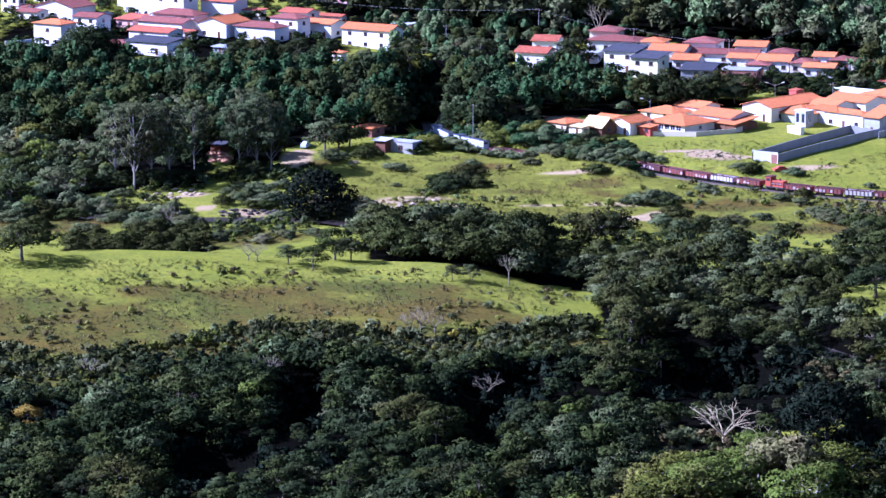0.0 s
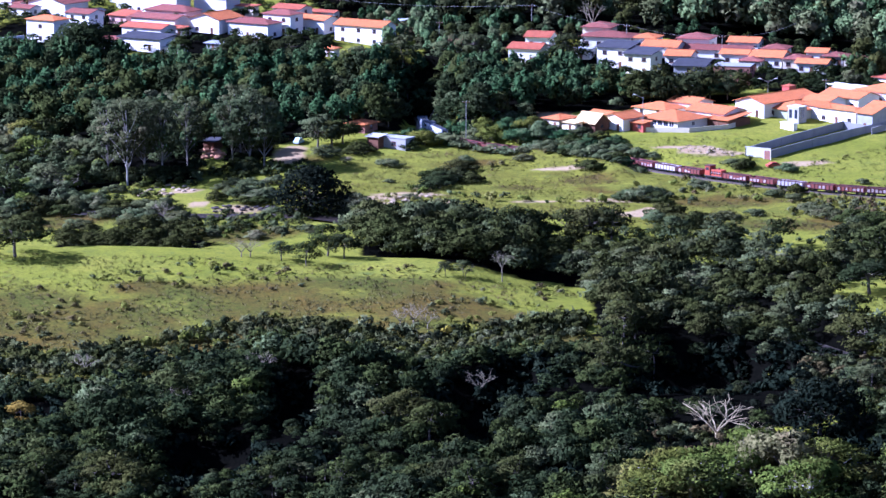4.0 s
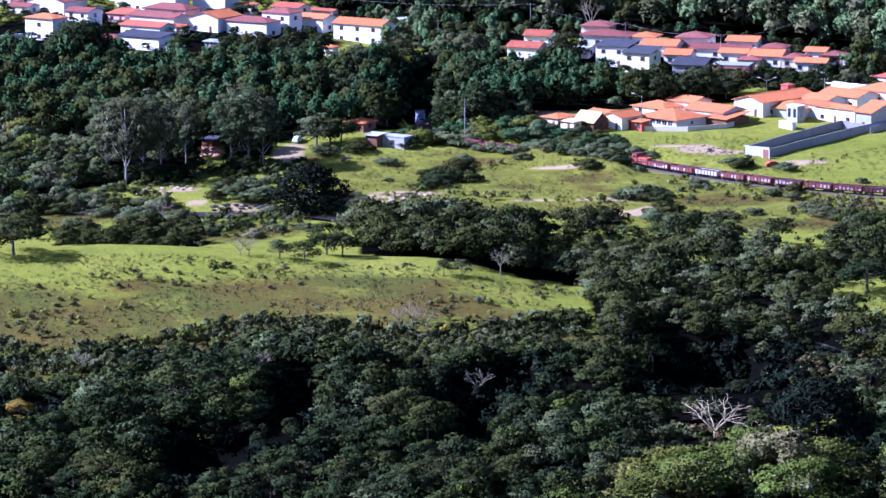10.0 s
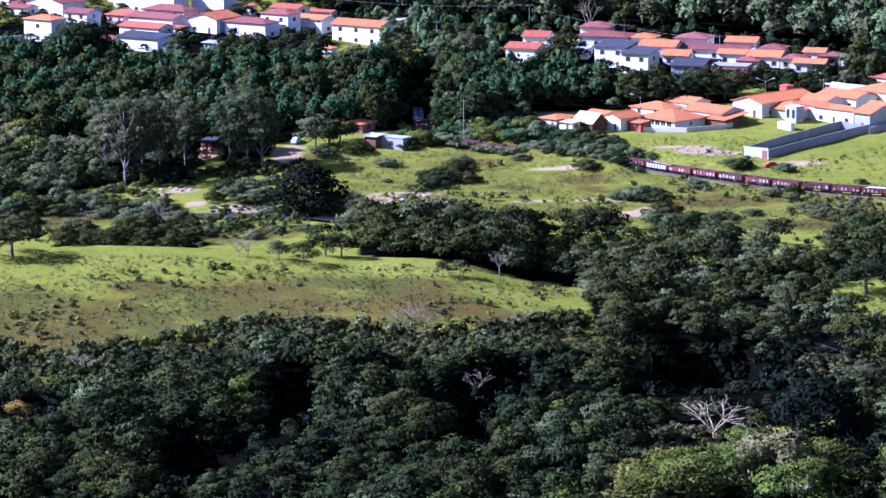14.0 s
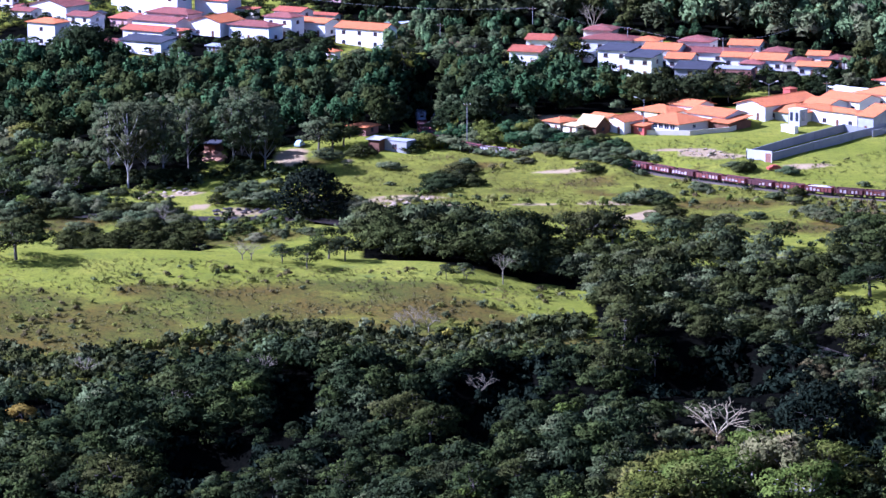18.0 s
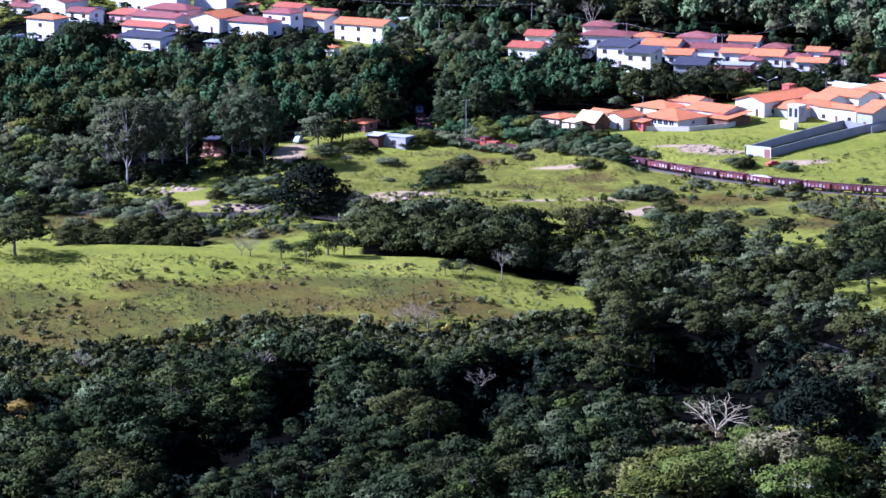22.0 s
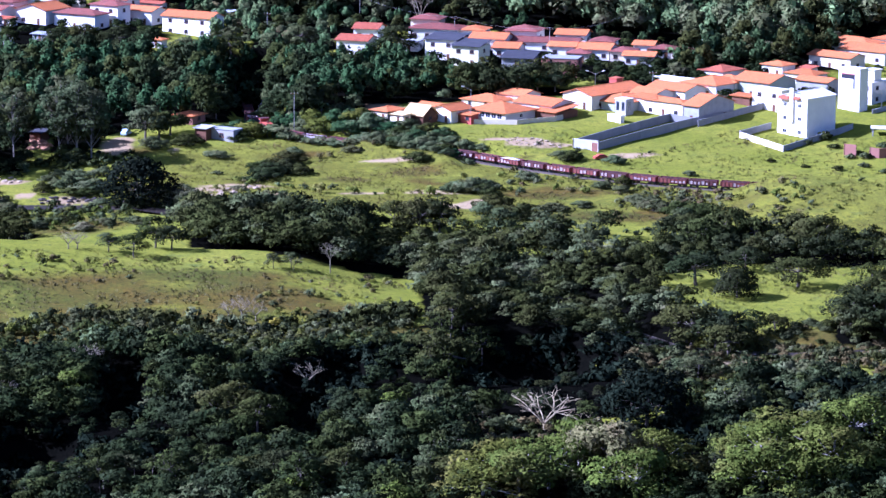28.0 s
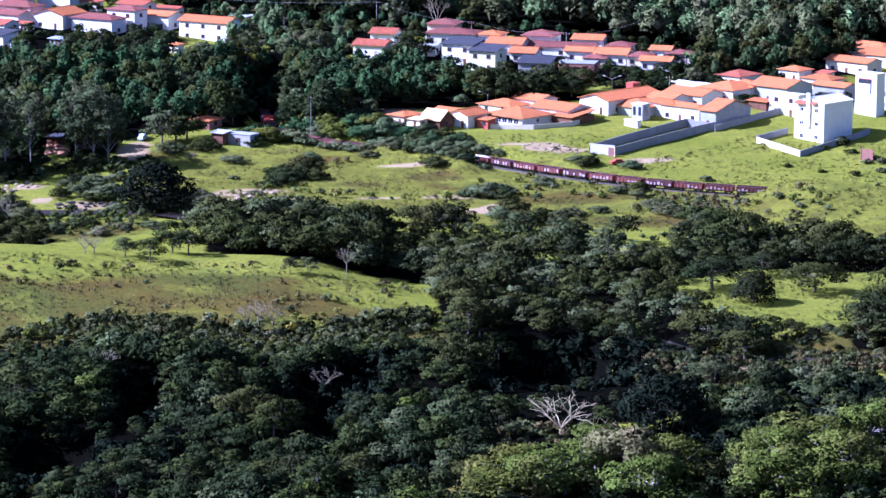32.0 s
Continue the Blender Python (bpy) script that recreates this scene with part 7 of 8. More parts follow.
def car(x, y, yaw, paint, label, high=0.0):
    """A small parked car: body, windows, four wheels, lights."""
    root = new("car")
    root.matrix_basis = pose(x, y, z_at(x, y), 0, 0, yaw)
    prof = [(-1.9, 0.35), (-1.95, 0.75), (-1.75, 0.95 + high), (-1.2, 1.0 + high), (-0.75, 1.42 + high), (0.75, 1.42 + high), (1.3, 0.98), (1.9, 0.85), (1.95, 0.4)]
    verts = [(px, side * (0.8 if pz < 1.1 else 0.68), pz) for side in (-1, 1) for px, pz in prof]
    n = len(prof)
    faces = [tuple(range(n)), tuple(range(2 * n - 1, n - 1, -1))] + [((k + 1) % n, k, k + n, (k + 1) % n + n) for k in range(n)]
    part("body", mesh_of("body", verts, faces, paint), root)
    for side in (-1, 1):
        part("side_window", boxes("side_window", [(-0.7, 0.7, -0.02, 0.02, 1.03, 1.33)], M_GLASS), root, pose(0, side * 0.74, 0))
        for wx in (-1.2, 1.2):
            verts, faces = [], []
            limb(verts, faces, (0, -0.1, 0), (0, 0.1, 0), 0.31, 0.31, 12)
            part("wheel", mesh_of("wheel", verts, faces, M_STEEL), root, pose(wx, side * 0.75, 0.31))
        part("headlight", boxes("headlight", [(-0.03, 0.03, -0.14, 0.14, -0.08, 0.08)], M_MARK), root, pose(1.93, side * 0.5, 0.68))
    return tagged(root, label, "car")


house(-121.4, 1036.2, -33, 10.8, 7.4, 7.20, "hip", M_WHITE, M_TILE, "white two-storey house with a bright orange hipped roof", 2, 1, 1, 0.26, lift=-0.2, door=False)
house(-124.2, 1078.6, -33, 15.2, 11.7, 4.20, "gable_y", M_WHITE, M_TILE_OLD, "white gable house with a weathered brown roof and blue windows", 1, 0, 3, 0.27, lift=-0.5, door=False, frames=M_BLUE)
house(-136.3, 1083.8, -33, 7.2, 3.1, 2.80, "gable_x", M_WHITE, M_TILE_OLD, "white plastered house with a weathered brown tile roof", 1, 1, 1, 0.26, lift=-0.3)
house(-132.4, 1075.6, -33, 8.1, 5.6, 2.80, "gable_x", M_WHITE, M_TILE_OLD, "white plastered house with a weathered brown tile roof", 1, 2, 1, 0.26, lift=-0.3)
house(-139.0, 1085.1, -33, 7.2, 3.1, 5.20, "flat", M_WHITE, M_GREY, "old grey-white house with a flat roof", 2, 2, 1, 0.26, lift=-0.3)
house(-108.5, 1066.8, -33, 3.5, 4.0, 3.40, "gable_y", M_WHITE, M_SLATE, "small white house with a dark gable roof", 1, 1, 1, 0.33, lift=-0.1)
house(-92.5, 1079.8, -33, 24.1, 7.5, 9.40, "flat", M_WHITE, M_WHITE, "long white two-storey terrace with a flat roof", 2, 4, 1, 0.26, lift=-0.6, door=False)
house(-102.4, 1094.7, -33, 7.7, 6.2, 4.20, "gable_x", M_WHITE, M_TILE_RED, "white house with a red tile roof", 1, 1, 1, 0.26, lift=-0.3)
house(-99.4, 1099.5, -33, 8.6, 4.4, 4.40, "hip", M_WHITE, M_TILE, "white plastered house with an orange tile roof", 1, 2, 1, 0.26, lift=-0.3)
house(-100.1, 1061.8, -33, 6.8, 7.5, 3.00, "shed", M_PINK, M_TILE_RED, "low pink porch with a red lean-to roof", 1, 2, 1, 0.26, lift=-0.1)
house(-84.8, 1062.5, -33, 16.1, 7.5, 4.30, "hip", M_PINK, M_TILE_OLD, "pink house with an old brown hipped roof", 1, 2, 1, 0.33, lift=0.0)
house(-88.0, 1050.7, -33, 17.1, 7.5, 4.20, "gable_x", M_WHITE, M_TILE_OLD, "white plastered house with a weathered brown tile roof", 1, 2, 1, 0.26, lift=0.1)
house(-90.5, 1037.8, -33, 15.2, 7.5, 3.60, "gable_x", M_WHITE, M_TILE_RED, "low white house with a dull red roof", 1, 3, 1, 0.26, lift=0.1)
house(-89.8, 1020.7, -33, 15.8, 7.5, 3.80, "shed", M_WHITE, M_SLATE, "low white shed with a dark sheet roof", 1, 2, 1, 0.26, lift=0.2)
house(-79.4, 1042.8, -33, 4.9, 3.0, 2.60, "gable_x", M_WHITE, M_TILE_RED, "small white annex with a red roof", 1, 1, 0, 0.26, lift=-0.1)
house(-71.9, 1076.0, -33, 12.8, 7.5, 6.20, "gable_x", M_WHITE, M_TILE_RED, "white house with a red tile roof", 1, 3, 1, 0.28, lift=-0.1)
house(-61.2, 1074.9, -33, 7.6, 3.0, 3.40, "shed", M_CREAM, M_TILE_RED, "cream porch with a red lean-to roof", 1, 1, 0, 0.26, lift=-0.2)
house(-71.7, 1045.8, -33, 11.3, 12.0, 4.80, "gable_y", M_WHITE, M_TILE, "white gable house with a broad orange roof", 1, 2, 1, 0.29, lift=-0.3)
house(-58.0, 1039.4, -33, 15.2, 7.5, 5.00, "hip", M_WHITE, M_TILE_OLD, "white plastered house with a weathered brown tile roof", 1, 3, 1, 0.30, lift=-0.6)
house(-49.2, 1044.2, -33, 10.3, 6.8, 6.60, "hip", M_WHITE, M_TILE_OLD, "narrow two-storey white house with a brown roof", 2, 2, 1, 0.3, lift=-0.3)
house(-39.0, 1047.8, -33, 10.4, 7.5, 4.60, "gable_x", M_WHITE, M_TILE, "white plastered house with an orange tile roof", 1, 2, 1, 0.26, lift=-0.3)
house(-36.1, 1066.8, -33, 9.6, 3.0, 3.20, "gable_x", M_WHITE, M_TILE_RED, "white house with a red tile roof", 1, 2, 1, 0.26, lift=-0.3)
house(-23.7, 1032.0, -33, 17.5, 7.5, 6.10, "gable_x", M_WHITE, M_TILE, "large white two-storey house with a bright orange roof", 2, 3, 1, 0.36, lift=-0.6, door=False)
house(-20.2, 1039.7, -33, 6.1, 4.3, 3.60, "shed", M_WHITE, M_TILE_RED, "small porch with a red lean-to roof", 1, 1, 0, 0.26, lift=-0.2)
house(-32.2, 1011.8, -33, 3.8, 3.0, 2.80, "hip", M_WHITE, M_TILE, "small white annex with an orange roof", 1, 1, 0, 0.26, lift=-0.1)
house(-35.7, 1104.0, -33, 10.4, 3.6, 4.00, "flat", M_PINK, M_WHITE, "pale pink house on the hill's foot", 1, 3, 1, 0.26, lift=-0.3)
house(-67.4, 1019.9, -33, 5.3, 3.0, 2.20, "shed", M_GREY, M_SHEET, "low shack with a pale sheet roof", 1, 1, 0, 0.26, lift=-0.2)
house(-80.4, 1016.1, -33, 9.6, 3.0, 2.00, "flat", M_WHITE, M_GREY, "low whitewashed outbuilding with a flat roof", 1, 2, 0, 0.26, lift=-0.3)
house(-127.9, 1099.4, -33, 12.9, 5.2, 4.20, "hip", M_WHITE, M_TILE, "white plastered house with an orange tile roof", 1, 2, 1, 0.26, lift=-0.6)
house(-73.8, 1104.2, -33, 14.3, 5.2, 4.60, "hip", M_WHITE, M_TILE, "white plastered house with an orange tile roof", 1, 2, 1, 0.26, lift=-0.5)
house(-13.0, 1053.5, -33, 6.0, 3.0, 3.20, "shed", M_GREY, M_SHEET, "grey outbuilding with a sheet roof", 1, 1, 1, 0.26, lift=-0.3)
house(3.6, 1021.7, -18, 6.6, 6.6, 2.60, "shed", M_CREAM, M_TILE_OLD, "low cream shed with a brown roof at the wood's edge", 1, 1, 1, 0.27, lift=-0.1)
house(26.1, 1004.8, -21.6, 9.6, 8.8, 4.60, "gable_x", M_WHITE, M_TILE_RED, "white house with a red tile roof on the wood's edge", 1, 2, 1, 0.27, lift=-0.3)
house(30.8, 1025.8, -16.5, 7.5, 8.8, 3.60, "gable_x", M_WHITE, M_TILE_RED, "white house with a red tile roof", 1, 2, 1, 0.27, lift=-0.2)
house(51.3, 1024.7, -18, 15.5, 11.0, 3.60, "hip", M_WHITE, M_TILE_OLD, "long white house with a low brown hipped roof", 1, 4, 1, 0.2, lift=-0.1)
house(49.2, 1034.8, -17.4, 8.8, 9.9, 4.40, "hip", M_CREAM, M_TILE_OLD, "cream house with an old brown roof", 1, 2, 1, 0.27, lift=-0.1)
house(52.1, 996.1, -26, 9.9, 8.8, 6.20, "shed", M_WHITE, M_SLATE, "white two-storey house with a dark sheet roof", 2, 2, 2, 0.27, lift=-0.2)
house(58.9, 987.5, -26, 8.5, 8.8, 6.20, "shed", M_MINT, M_SLATE, "pale green two-storey house with a dark sheet roof", 2, 2, 1, 0.27, lift=-0.2)
house(66.8, 1009.4, -18.9, 10.6, 9.9, 3.80, "gable_x", M_WHITE, M_TILE, "white plastered house with an orange tile roof", 1, 3, 1, 0.27, lift=-0.3)
house(77.8, 1020.8, -18.6, 9.8, 9.9, 3.60, "hip", M_WHITE, M_TILE_OLD, "white plastered house with a weathered brown tile roof", 1, 2, 1, 0.27, lift=-0.4)
house(83.9, 1008.5, -17.1, 19.8, 9.0, 3.20, "gable_x", M_WHITE, M_TILE_OLD, "long white house with a low brown tile roof", 1, 3, 1, 0.22, lift=-0.5, door=False)
house(73.3, 976.0, -16.5, 9.1, 8.8, 5.60, "shed", M_GREY, M_SLATE, "raw grey concrete two-storey house with a black roof", 2, 1, 1, 0.27, lift=-0.2)
house(85.5, 974.5, -15.9, 10.6, 7.7, 5.40, "flat", M_BRICK, M_GREY, "unfinished two-storey house of bare pink brick", 2, 2, 1, 0.27, lift=-0.1)
house(97.6, 996.7, -19.2, 9.4, 9.9, 3.40, "gable_x", M_WHITE, M_TILE, "white plastered house with an orange tile roof", 1, 3, 1, 0.27, lift=-0.2)
house(105.5, 993.4, -16.2, 6.7, 8.8, 3.20, "hip", M_CREAM, M_TILE_OLD, "cream house with a brown hipped roof", 1, 2, 1, 0.27, lift=-0.1)
house(113.3, 1004.4, -19.5, 6.0, 6.3, 3.20, "gable_x", M_WHITE, M_TILE, "white plastered house with an orange tile roof", 1, 2, 1, 0.27, lift=-0.2)
house(118.0, 999.9, -18.9, 6.5, 7.1, 3.00, "hip", M_GREY, M_TILE_OLD, "grey house with an old brown roof", 1, 2, 1, 0.27, lift=-0.2)
house(101.1, 1008.7, -18, 7.0, 8.1, 3.20, "hip", M_WHITE, M_TILE_OLD, "white plastered house with a weathered brown tile roof", 1, 2, 1, 0.27, lift=-0.1)
house(43.3, 1008.3, -18, 5.6, 6.5, 3.00, "flat", M_WHITE, M_GREY, "low white house with a flat roof", 1, 1, 1, 0.27, lift=-0.1)
house(71.6, 1000.1, -18, 7.5, 8.7, 3.20, "gable_x", M_WHITE, M_TILE, "white plastered house with an orange tile roof", 1, 2, 1, 0.27, lift=-0.3)
house(92.7, 1019.0, -18, 9.1, 8.2, 3.20, "gable_x", M_WHITE, M_TILE, "white plastered house with an orange tile roof", 1, 2, 1, 0.27, lift=-0.2)
house(92.5, 993.7, -18, 6.1, 7.0, 3.00, "hip", M_CREAM, M_TILE_OLD, "cream house with a brown hipped roof", 1, 2, 1, 0.27, lift=-0.1)
house(123.7, 996.9, -18, 6.1, 7.1, 3.00, "hip", M_CREAM, M_TILE_OLD, "cream house with a brown hipped roof", 1, 2, 1, 0.27, lift=-0.2)
house(63.1, 1022.8, -18, 7.1, 8.2, 3.20, "hip", M_WHITE, M_TILE, "white plastered house with an orange tile roof", 1, 2, 1, 0.27, lift=-0.1)
house(31.4, 917.8, -45, 6.0, 7.6, 3.00, "hip", M_CREAM, M_TILE, "cream house with an orange hipped roof", 1, 2, 1, 0.27, lift=-0.2)
house(35.1, 915.0, -45, 7.5, 3.0, 2.70, "shed", M_CREAM, M_TILE_PALE, "cream porch house with a pale tile roof", 1, 2, 1, 0.27, lift=-0.2)
house(40.8, 915.6, -45, 6.8, 5.7, 2.80, "gable_x", M_WOOD, M_TILE_PALE, "brown house with a steep straw-coloured gable roof", 1, 1, 1, 0.75, lift=-0.2)
house(48.3, 917.2, -45, 7.3, 8.5, 3.60, "gable_y", M_WHITE, M_TILE, "white gable house with an orange roof", 1, 2, 1, 0.33, lift=-0.2)
house(53.3, 916.3, -45, 8.5, 3.0, 2.60, "shed", M_RED, M_TILE, "dark red veranda with an orange roof", 1, 3, 0, 0.27, lift=-0.2)
veranda = house(60.7, 918.4, -45, 14.1, 13.0, 2.90, "hip", M_WHITE, M_TILE, "white house with a row of dark windows and orange roof", 1, 0, 1, 0.27, lift=-0.2, eave=0.9, frames=M_WHITE)
for k in range(6):
    add_window(veranda, -5.6 + k * 2.1, 0, 0.9, 0, 1.8, 1.5, M_WHITE)
house(59.5, 935.9, -45, 11.9, 9.5, 2.40, "hip", M_WHITE, M_TILE, "white plastered house with an orange tile roof", 1, 2, 1, 0.27, lift=-0.3)
house(74.2, 926.5, -45, 13.6, 9.7, 3.20, "gable_x", M_WHITE, M_TILE, "white plastered house with an orange tile roof", 1, 3, 1, 0.27, lift=-0.2)
house(77.0, 919.7, -45, 7.3, 9.6, 2.20, "shed", M_WOOD, M_TILE, "brown carport with an orange lean-to roof", 1, 1, 0, 0.27, lift=-0.1)
house(87.1, 933.6, -45, 10.4, 23.4, 4.20, "gable_y", M_WHITE, M_TILE, "white gable house with a broad orange roof", 1, 2, 3, 0.29, lift=-0.3)
house(95.4, 930.7, -45, 11.9, 13.7, 3.00, "hip", M_OLIVE, M_TILE, "grey-green house with a broad orange roof", 1, 2, 1, 0.27, lift=-0.4)
house(99.5, 957.7, -45, 2.6, 3.0, 3.20, "hip", M_RED, M_TILE_RED, "red water-tank tower above the roofs", 1, 0, 0, 0.27, lift=-0.1, eave=0.2, door=False)
turret = house(98.3, 924.9, -45, 3.8, 3.4, 4.60, "flat", M_GREY_PALE, M_WHITE, "unfinished cream turret room with tall open windows", 1, 0, 0, 0.42, lift=-0.2, door=False)
# dark slabs on the solid walls stand for the shade inside the openings
for k in (-0.95, 0.95):
    part("window_opening", boxes("window_opening", [(-0.5, 0.5, -0.03, 0.02, 1.5, 3.9)], M_GLASS), turret, pose(k, 0, 0))
part("window_opening", boxes("window_opening", [(-0.03, 0.02, -0.55, 0.55, 1.5, 3.9)], M_GLASS), turret, pose(1.92, 1.7, 0))
house(95.8, 917.2, -45, 4.6, 1.6, 2.00, "flat", M_WHITE, M_WHITE, "low white yard room", 1, 0, 0, 0.42, lift=-0.2, door=False)
house(110.1, 924.2, -45, 13.4, 4.8, 4.40, "hip", M_WHITE, M_TILE, "white plastered house with an orange tile roof", 1, 3, 1, 0.27, lift=-0.3)
house(104.8, 929.8, -45, 10.6, 5.5, 4.20, "hip", M_WHITE, M_TILE, "white plastered house with an orange tile roof", 1, 2, 1, 0.27, lift=-0.3)
house(116.8, 915.2, -45, 5.2, 15.7, 4.90, "gable_x", M_GREY, M_TILE, "house with a bare grey gable end and an orange roof", 1, 1, 2, 0.3, lift=-0.1)
house(116.1, 956.7, -45, 12.2, 3.6, 3.40, "flat", M_CREAM, M_WHITE, "flat-roofed cream upper storey", 1, 2, 1, 0.27, lift=-0.3)
house(128.8, 966.0, -45, 8.5, 9.8, 3.60, "hip", M_WHITE, M_TILE_RED, "white house with a red hipped roof", 1, 2, 1, 0.27, lift=-0.2)
house(122.7, 946.7, -45, 12.5, 14.1, 4.00, "hip", M_WHITE, M_TILE, "white house with an orange hipped roof", 1, 2, 1, 0.27, lift=-0.3)
house(137.5, 945.2, -45, 12.7, 12.3, 5.00, "gable_x", M_OLIVE, M_TILE, "house with a grey-green gable end and an orange roof", 1, 3, 1, 0.28, lift=-0.5)
house(139.7, 930.1, -45, 10.1, 4.0, 6.20, "flat", M_WHITE, M_WHITE, "white flat-roofed house with a brown door", 2, 2, 0, 0.27, lift=-0.5)
house(133.2, 935.8, -45, 6.2, 3.3, 2.60, "shed", M_WOOD, M_TILE, "open carport with an orange tile roof", 1, 1, 0, 0.27, lift=-0.2)
house(147.4, 972.5, -45, 7.4, 6.2, 3.60, "hip", M_WHITE, M_TILE, "white plastered house with an orange tile roof", 1, 2, 1, 0.27, lift=-0.2)
house(156.6, 972.4, -45, 4.1, 4.1, 2.80, "shed", M_WHITE, M_TILE_RED, "small white house with a red roof", 1, 2, 1, 0.27, lift=-0.2)
house(155.5, 950.5, -45, 11.0, 6.0, 4.20, "gable_x", M_GREY, M_TILE, "grey house with an orange tile roof", 1, 2, 1, 0.28, lift=-0.4)
house(166.5, 986.3, -45, 14.9, 7.4, 4.00, "gable_x", M_CREAM, M_TILE, "cream house with a long orange roof", 1, 3, 1, 0.27, lift=-0.6)
house(177.9, 996.0, -45, 16.0, 10.6, 4.00, "gable_x", M_WHITE, M_TILE, "white plastered house with an orange tile roof", 1, 3, 1, 0.27, lift=-0.5)
house(188.9, 994.5, -45, 15.3, 10.6, 4.00, "gable_x", M_WHITE, M_TILE, "white plastered house with an orange tile roof", 1, 3, 1, 0.27, lift=-0.5)
house(174.7, 1009.0, -45, 16.6, 9.5, 3.60, "hip", M_WHITE, M_TILE, "white plastered house with an orange tile roof", 1, 3, 1, 0.27, lift=-0.6)
house(190.5, 1010.7, -45, 16.7, 9.5, 3.60, "hip", M_WHITE, M_TILE, "white plastered house with an orange tile roof", 1, 3, 1, 0.27, lift=-0.5)
house(113.0, 942.6, -45, 13.5, 9.5, 3.70, "gable_x", M_WHITE, M_TILE, "white plastered house with a broad orange tile roof", 1, 3, 1, 0.27, lift=-0.2)
house(105.6, 937.6, -45, 8.5, 9.0, 3.60, "gable_x", M_WHITE, M_TILE, "white plastered house with a broad orange tile roof", 1, 2, 1, 0.27, lift=-0.2)
house(129.5, 951.5, -45, 10.5, 9.0, 3.60, "hip", M_WHITE, M_TILE, "white house with an orange hipped roof", 1, 2, 1, 0.27, lift=-0.2)
house(68.5, 939.0, -45, 9.5, 8.0, 3.40, "gable_x", M_WHITE, M_TILE, "white plastered house with an orange tile roof", 1, 2, 1, 0.27, lift=-0.2)
house(44.8, 921.8, -45, 8.5, 6.0, 3.20, "gable_x", M_WHITE, M_TILE, "white plastered house with an orange tile roof", 1, 2, 1, 0.27, lift=-0.2)
house(88.5, 1001.5, -18, 8.0, 7.0, 3.40, "gable_x", M_WHITE, M_TILE, "white plastered house with an orange tile roof", 1, 2, 1, 0.25, lift=-0.2)
house(60.5, 1004.5, -18, 7.0, 7.0, 3.60, "hip", M_CREAM, M_TILE, "cream house with an orange hipped roof", 1, 2, 1, 0.25, lift=-0.2)
house(110.0, 988.0, -18, 9.0, 7.0, 3.20, "gable_x", M_WHITE, M_TILE, "white plastered house with an orange tile roof", 1, 3, 1, 0.25, lift=-0.2)
house(-111.5, 1052.5, -33, 9.0, 7.0, 5.60, "gable_x", M_WHITE, M_TILE_OLD, "white two-storey house with a brown tile roof", 2, 2, 1, 0.26, lift=-0.2)
house(-47.0, 1061.5, -33, 10.0, 7.0, 5.20, "gable_x", M_WHITE, M_TILE_RED, "white two-storey house with a red tile roof", 2, 2, 1, 0.26, lift=-0.2)
house(-99.0, 1026.0, -33, 6.0, 5.0, 3.00, "gable_x", M_WHITE, M_TILE_OLD, "small white house with a brown tile roof", 1, 2, 1, 0.26, lift=-0.1)
tall = house(142.6, 902.4, -45, 9.8, 13.2, 10.80, "gable_y", M_WHITE, M_PALE_ROOF, "tall new white three-storey house with a pale roof", 3, 2, 0, 0.26, lift=-0.4, eave=0.25, door=False, frames=M_WHITE)
part("chimney", boxes("chimney", [(-0.7, 0.5, -0.5, -0.004, 4.0, 13.4)], M_WHITE), tall)
part("lean_to_roof", slab("lean_to_roof", [[(-4.4, -0.9, 10.3), (-0.9, -0.9, 10.3), (-0.9, -0.02, 11.1), (-4.4, -0.02, 11.1)], [(0.7, -0.7, 10.5), (2.6, -0.7, 10.5), (2.6, -0.02, 11.1), (0.7, -0.02, 11.1)]], 0.14, M_TILE_RED), tall)
tower = house(162.9, 931.4, -45, 7.2, 4.0, 12.00, "flat", M_WHITE, M_WHITE, "tall white stair-tower of a modern house", 3, 0, 0, 0.42, lift=-0.3)
part("slot_window", boxes("slot_window", [(-2.6, 1.9, -0.03, 0.02, 9.2, 10.4), (1.4, 1.9, -0.03, 0.02, 6.4, 9.196)], M_GLASS), tower)
part("lintel", boxes("lintel", [(-2.8, 2.1, -0.1, -0.004, 10.404, 10.6)], M_RED), tower)
house(153.5, 961.5, -45, 10.0, 7.0, 3.60, "hip", M_WHITE, M_TILE, "white plastered house with an orange hipped roof", 1, 3, 1, 0.27, lift=-0.4)
house(169.2, 938.7, -45, 3.6, 10.2, 6.20, "flat", M_WHITE, M_WHITE, "modern white house with a balcony and dark garage", 2, 1, 2, 0.27, lift=-0.1)
house(180.0, 950.7, -45, 3.2, 7.2, 4.20, "gable_x", M_WHITE, M_TILE_RED, "white house with a red tile roof", 1, 2, 1, 0.27, lift=-0.1)
house(188.8, 959.1, -45, 5.5, 9.1, 4.20, "gable_x", M_WHITE, M_TILE, "white plastered house with an orange tile roof", 1, 2, 1, 0.27, lift=-0.2)

def beside_houses(places, gap=1.6):
    """The places that lie clear of every house."""
    ok = np.ones(len(places), bool)
    for x, y, yaw, w, d in FOOT:
        c, n = math.cos(radians(yaw)), math.sin(radians(yaw))
        u, v = places[:, 0] - x, places[:, 1] - y
        a, b = u * c + v * n, -u * n + v * c
        ok &= (np.abs(a) > w / 2 + gap) | (b < -gap) | (b > d + gap)
    return places[ok]


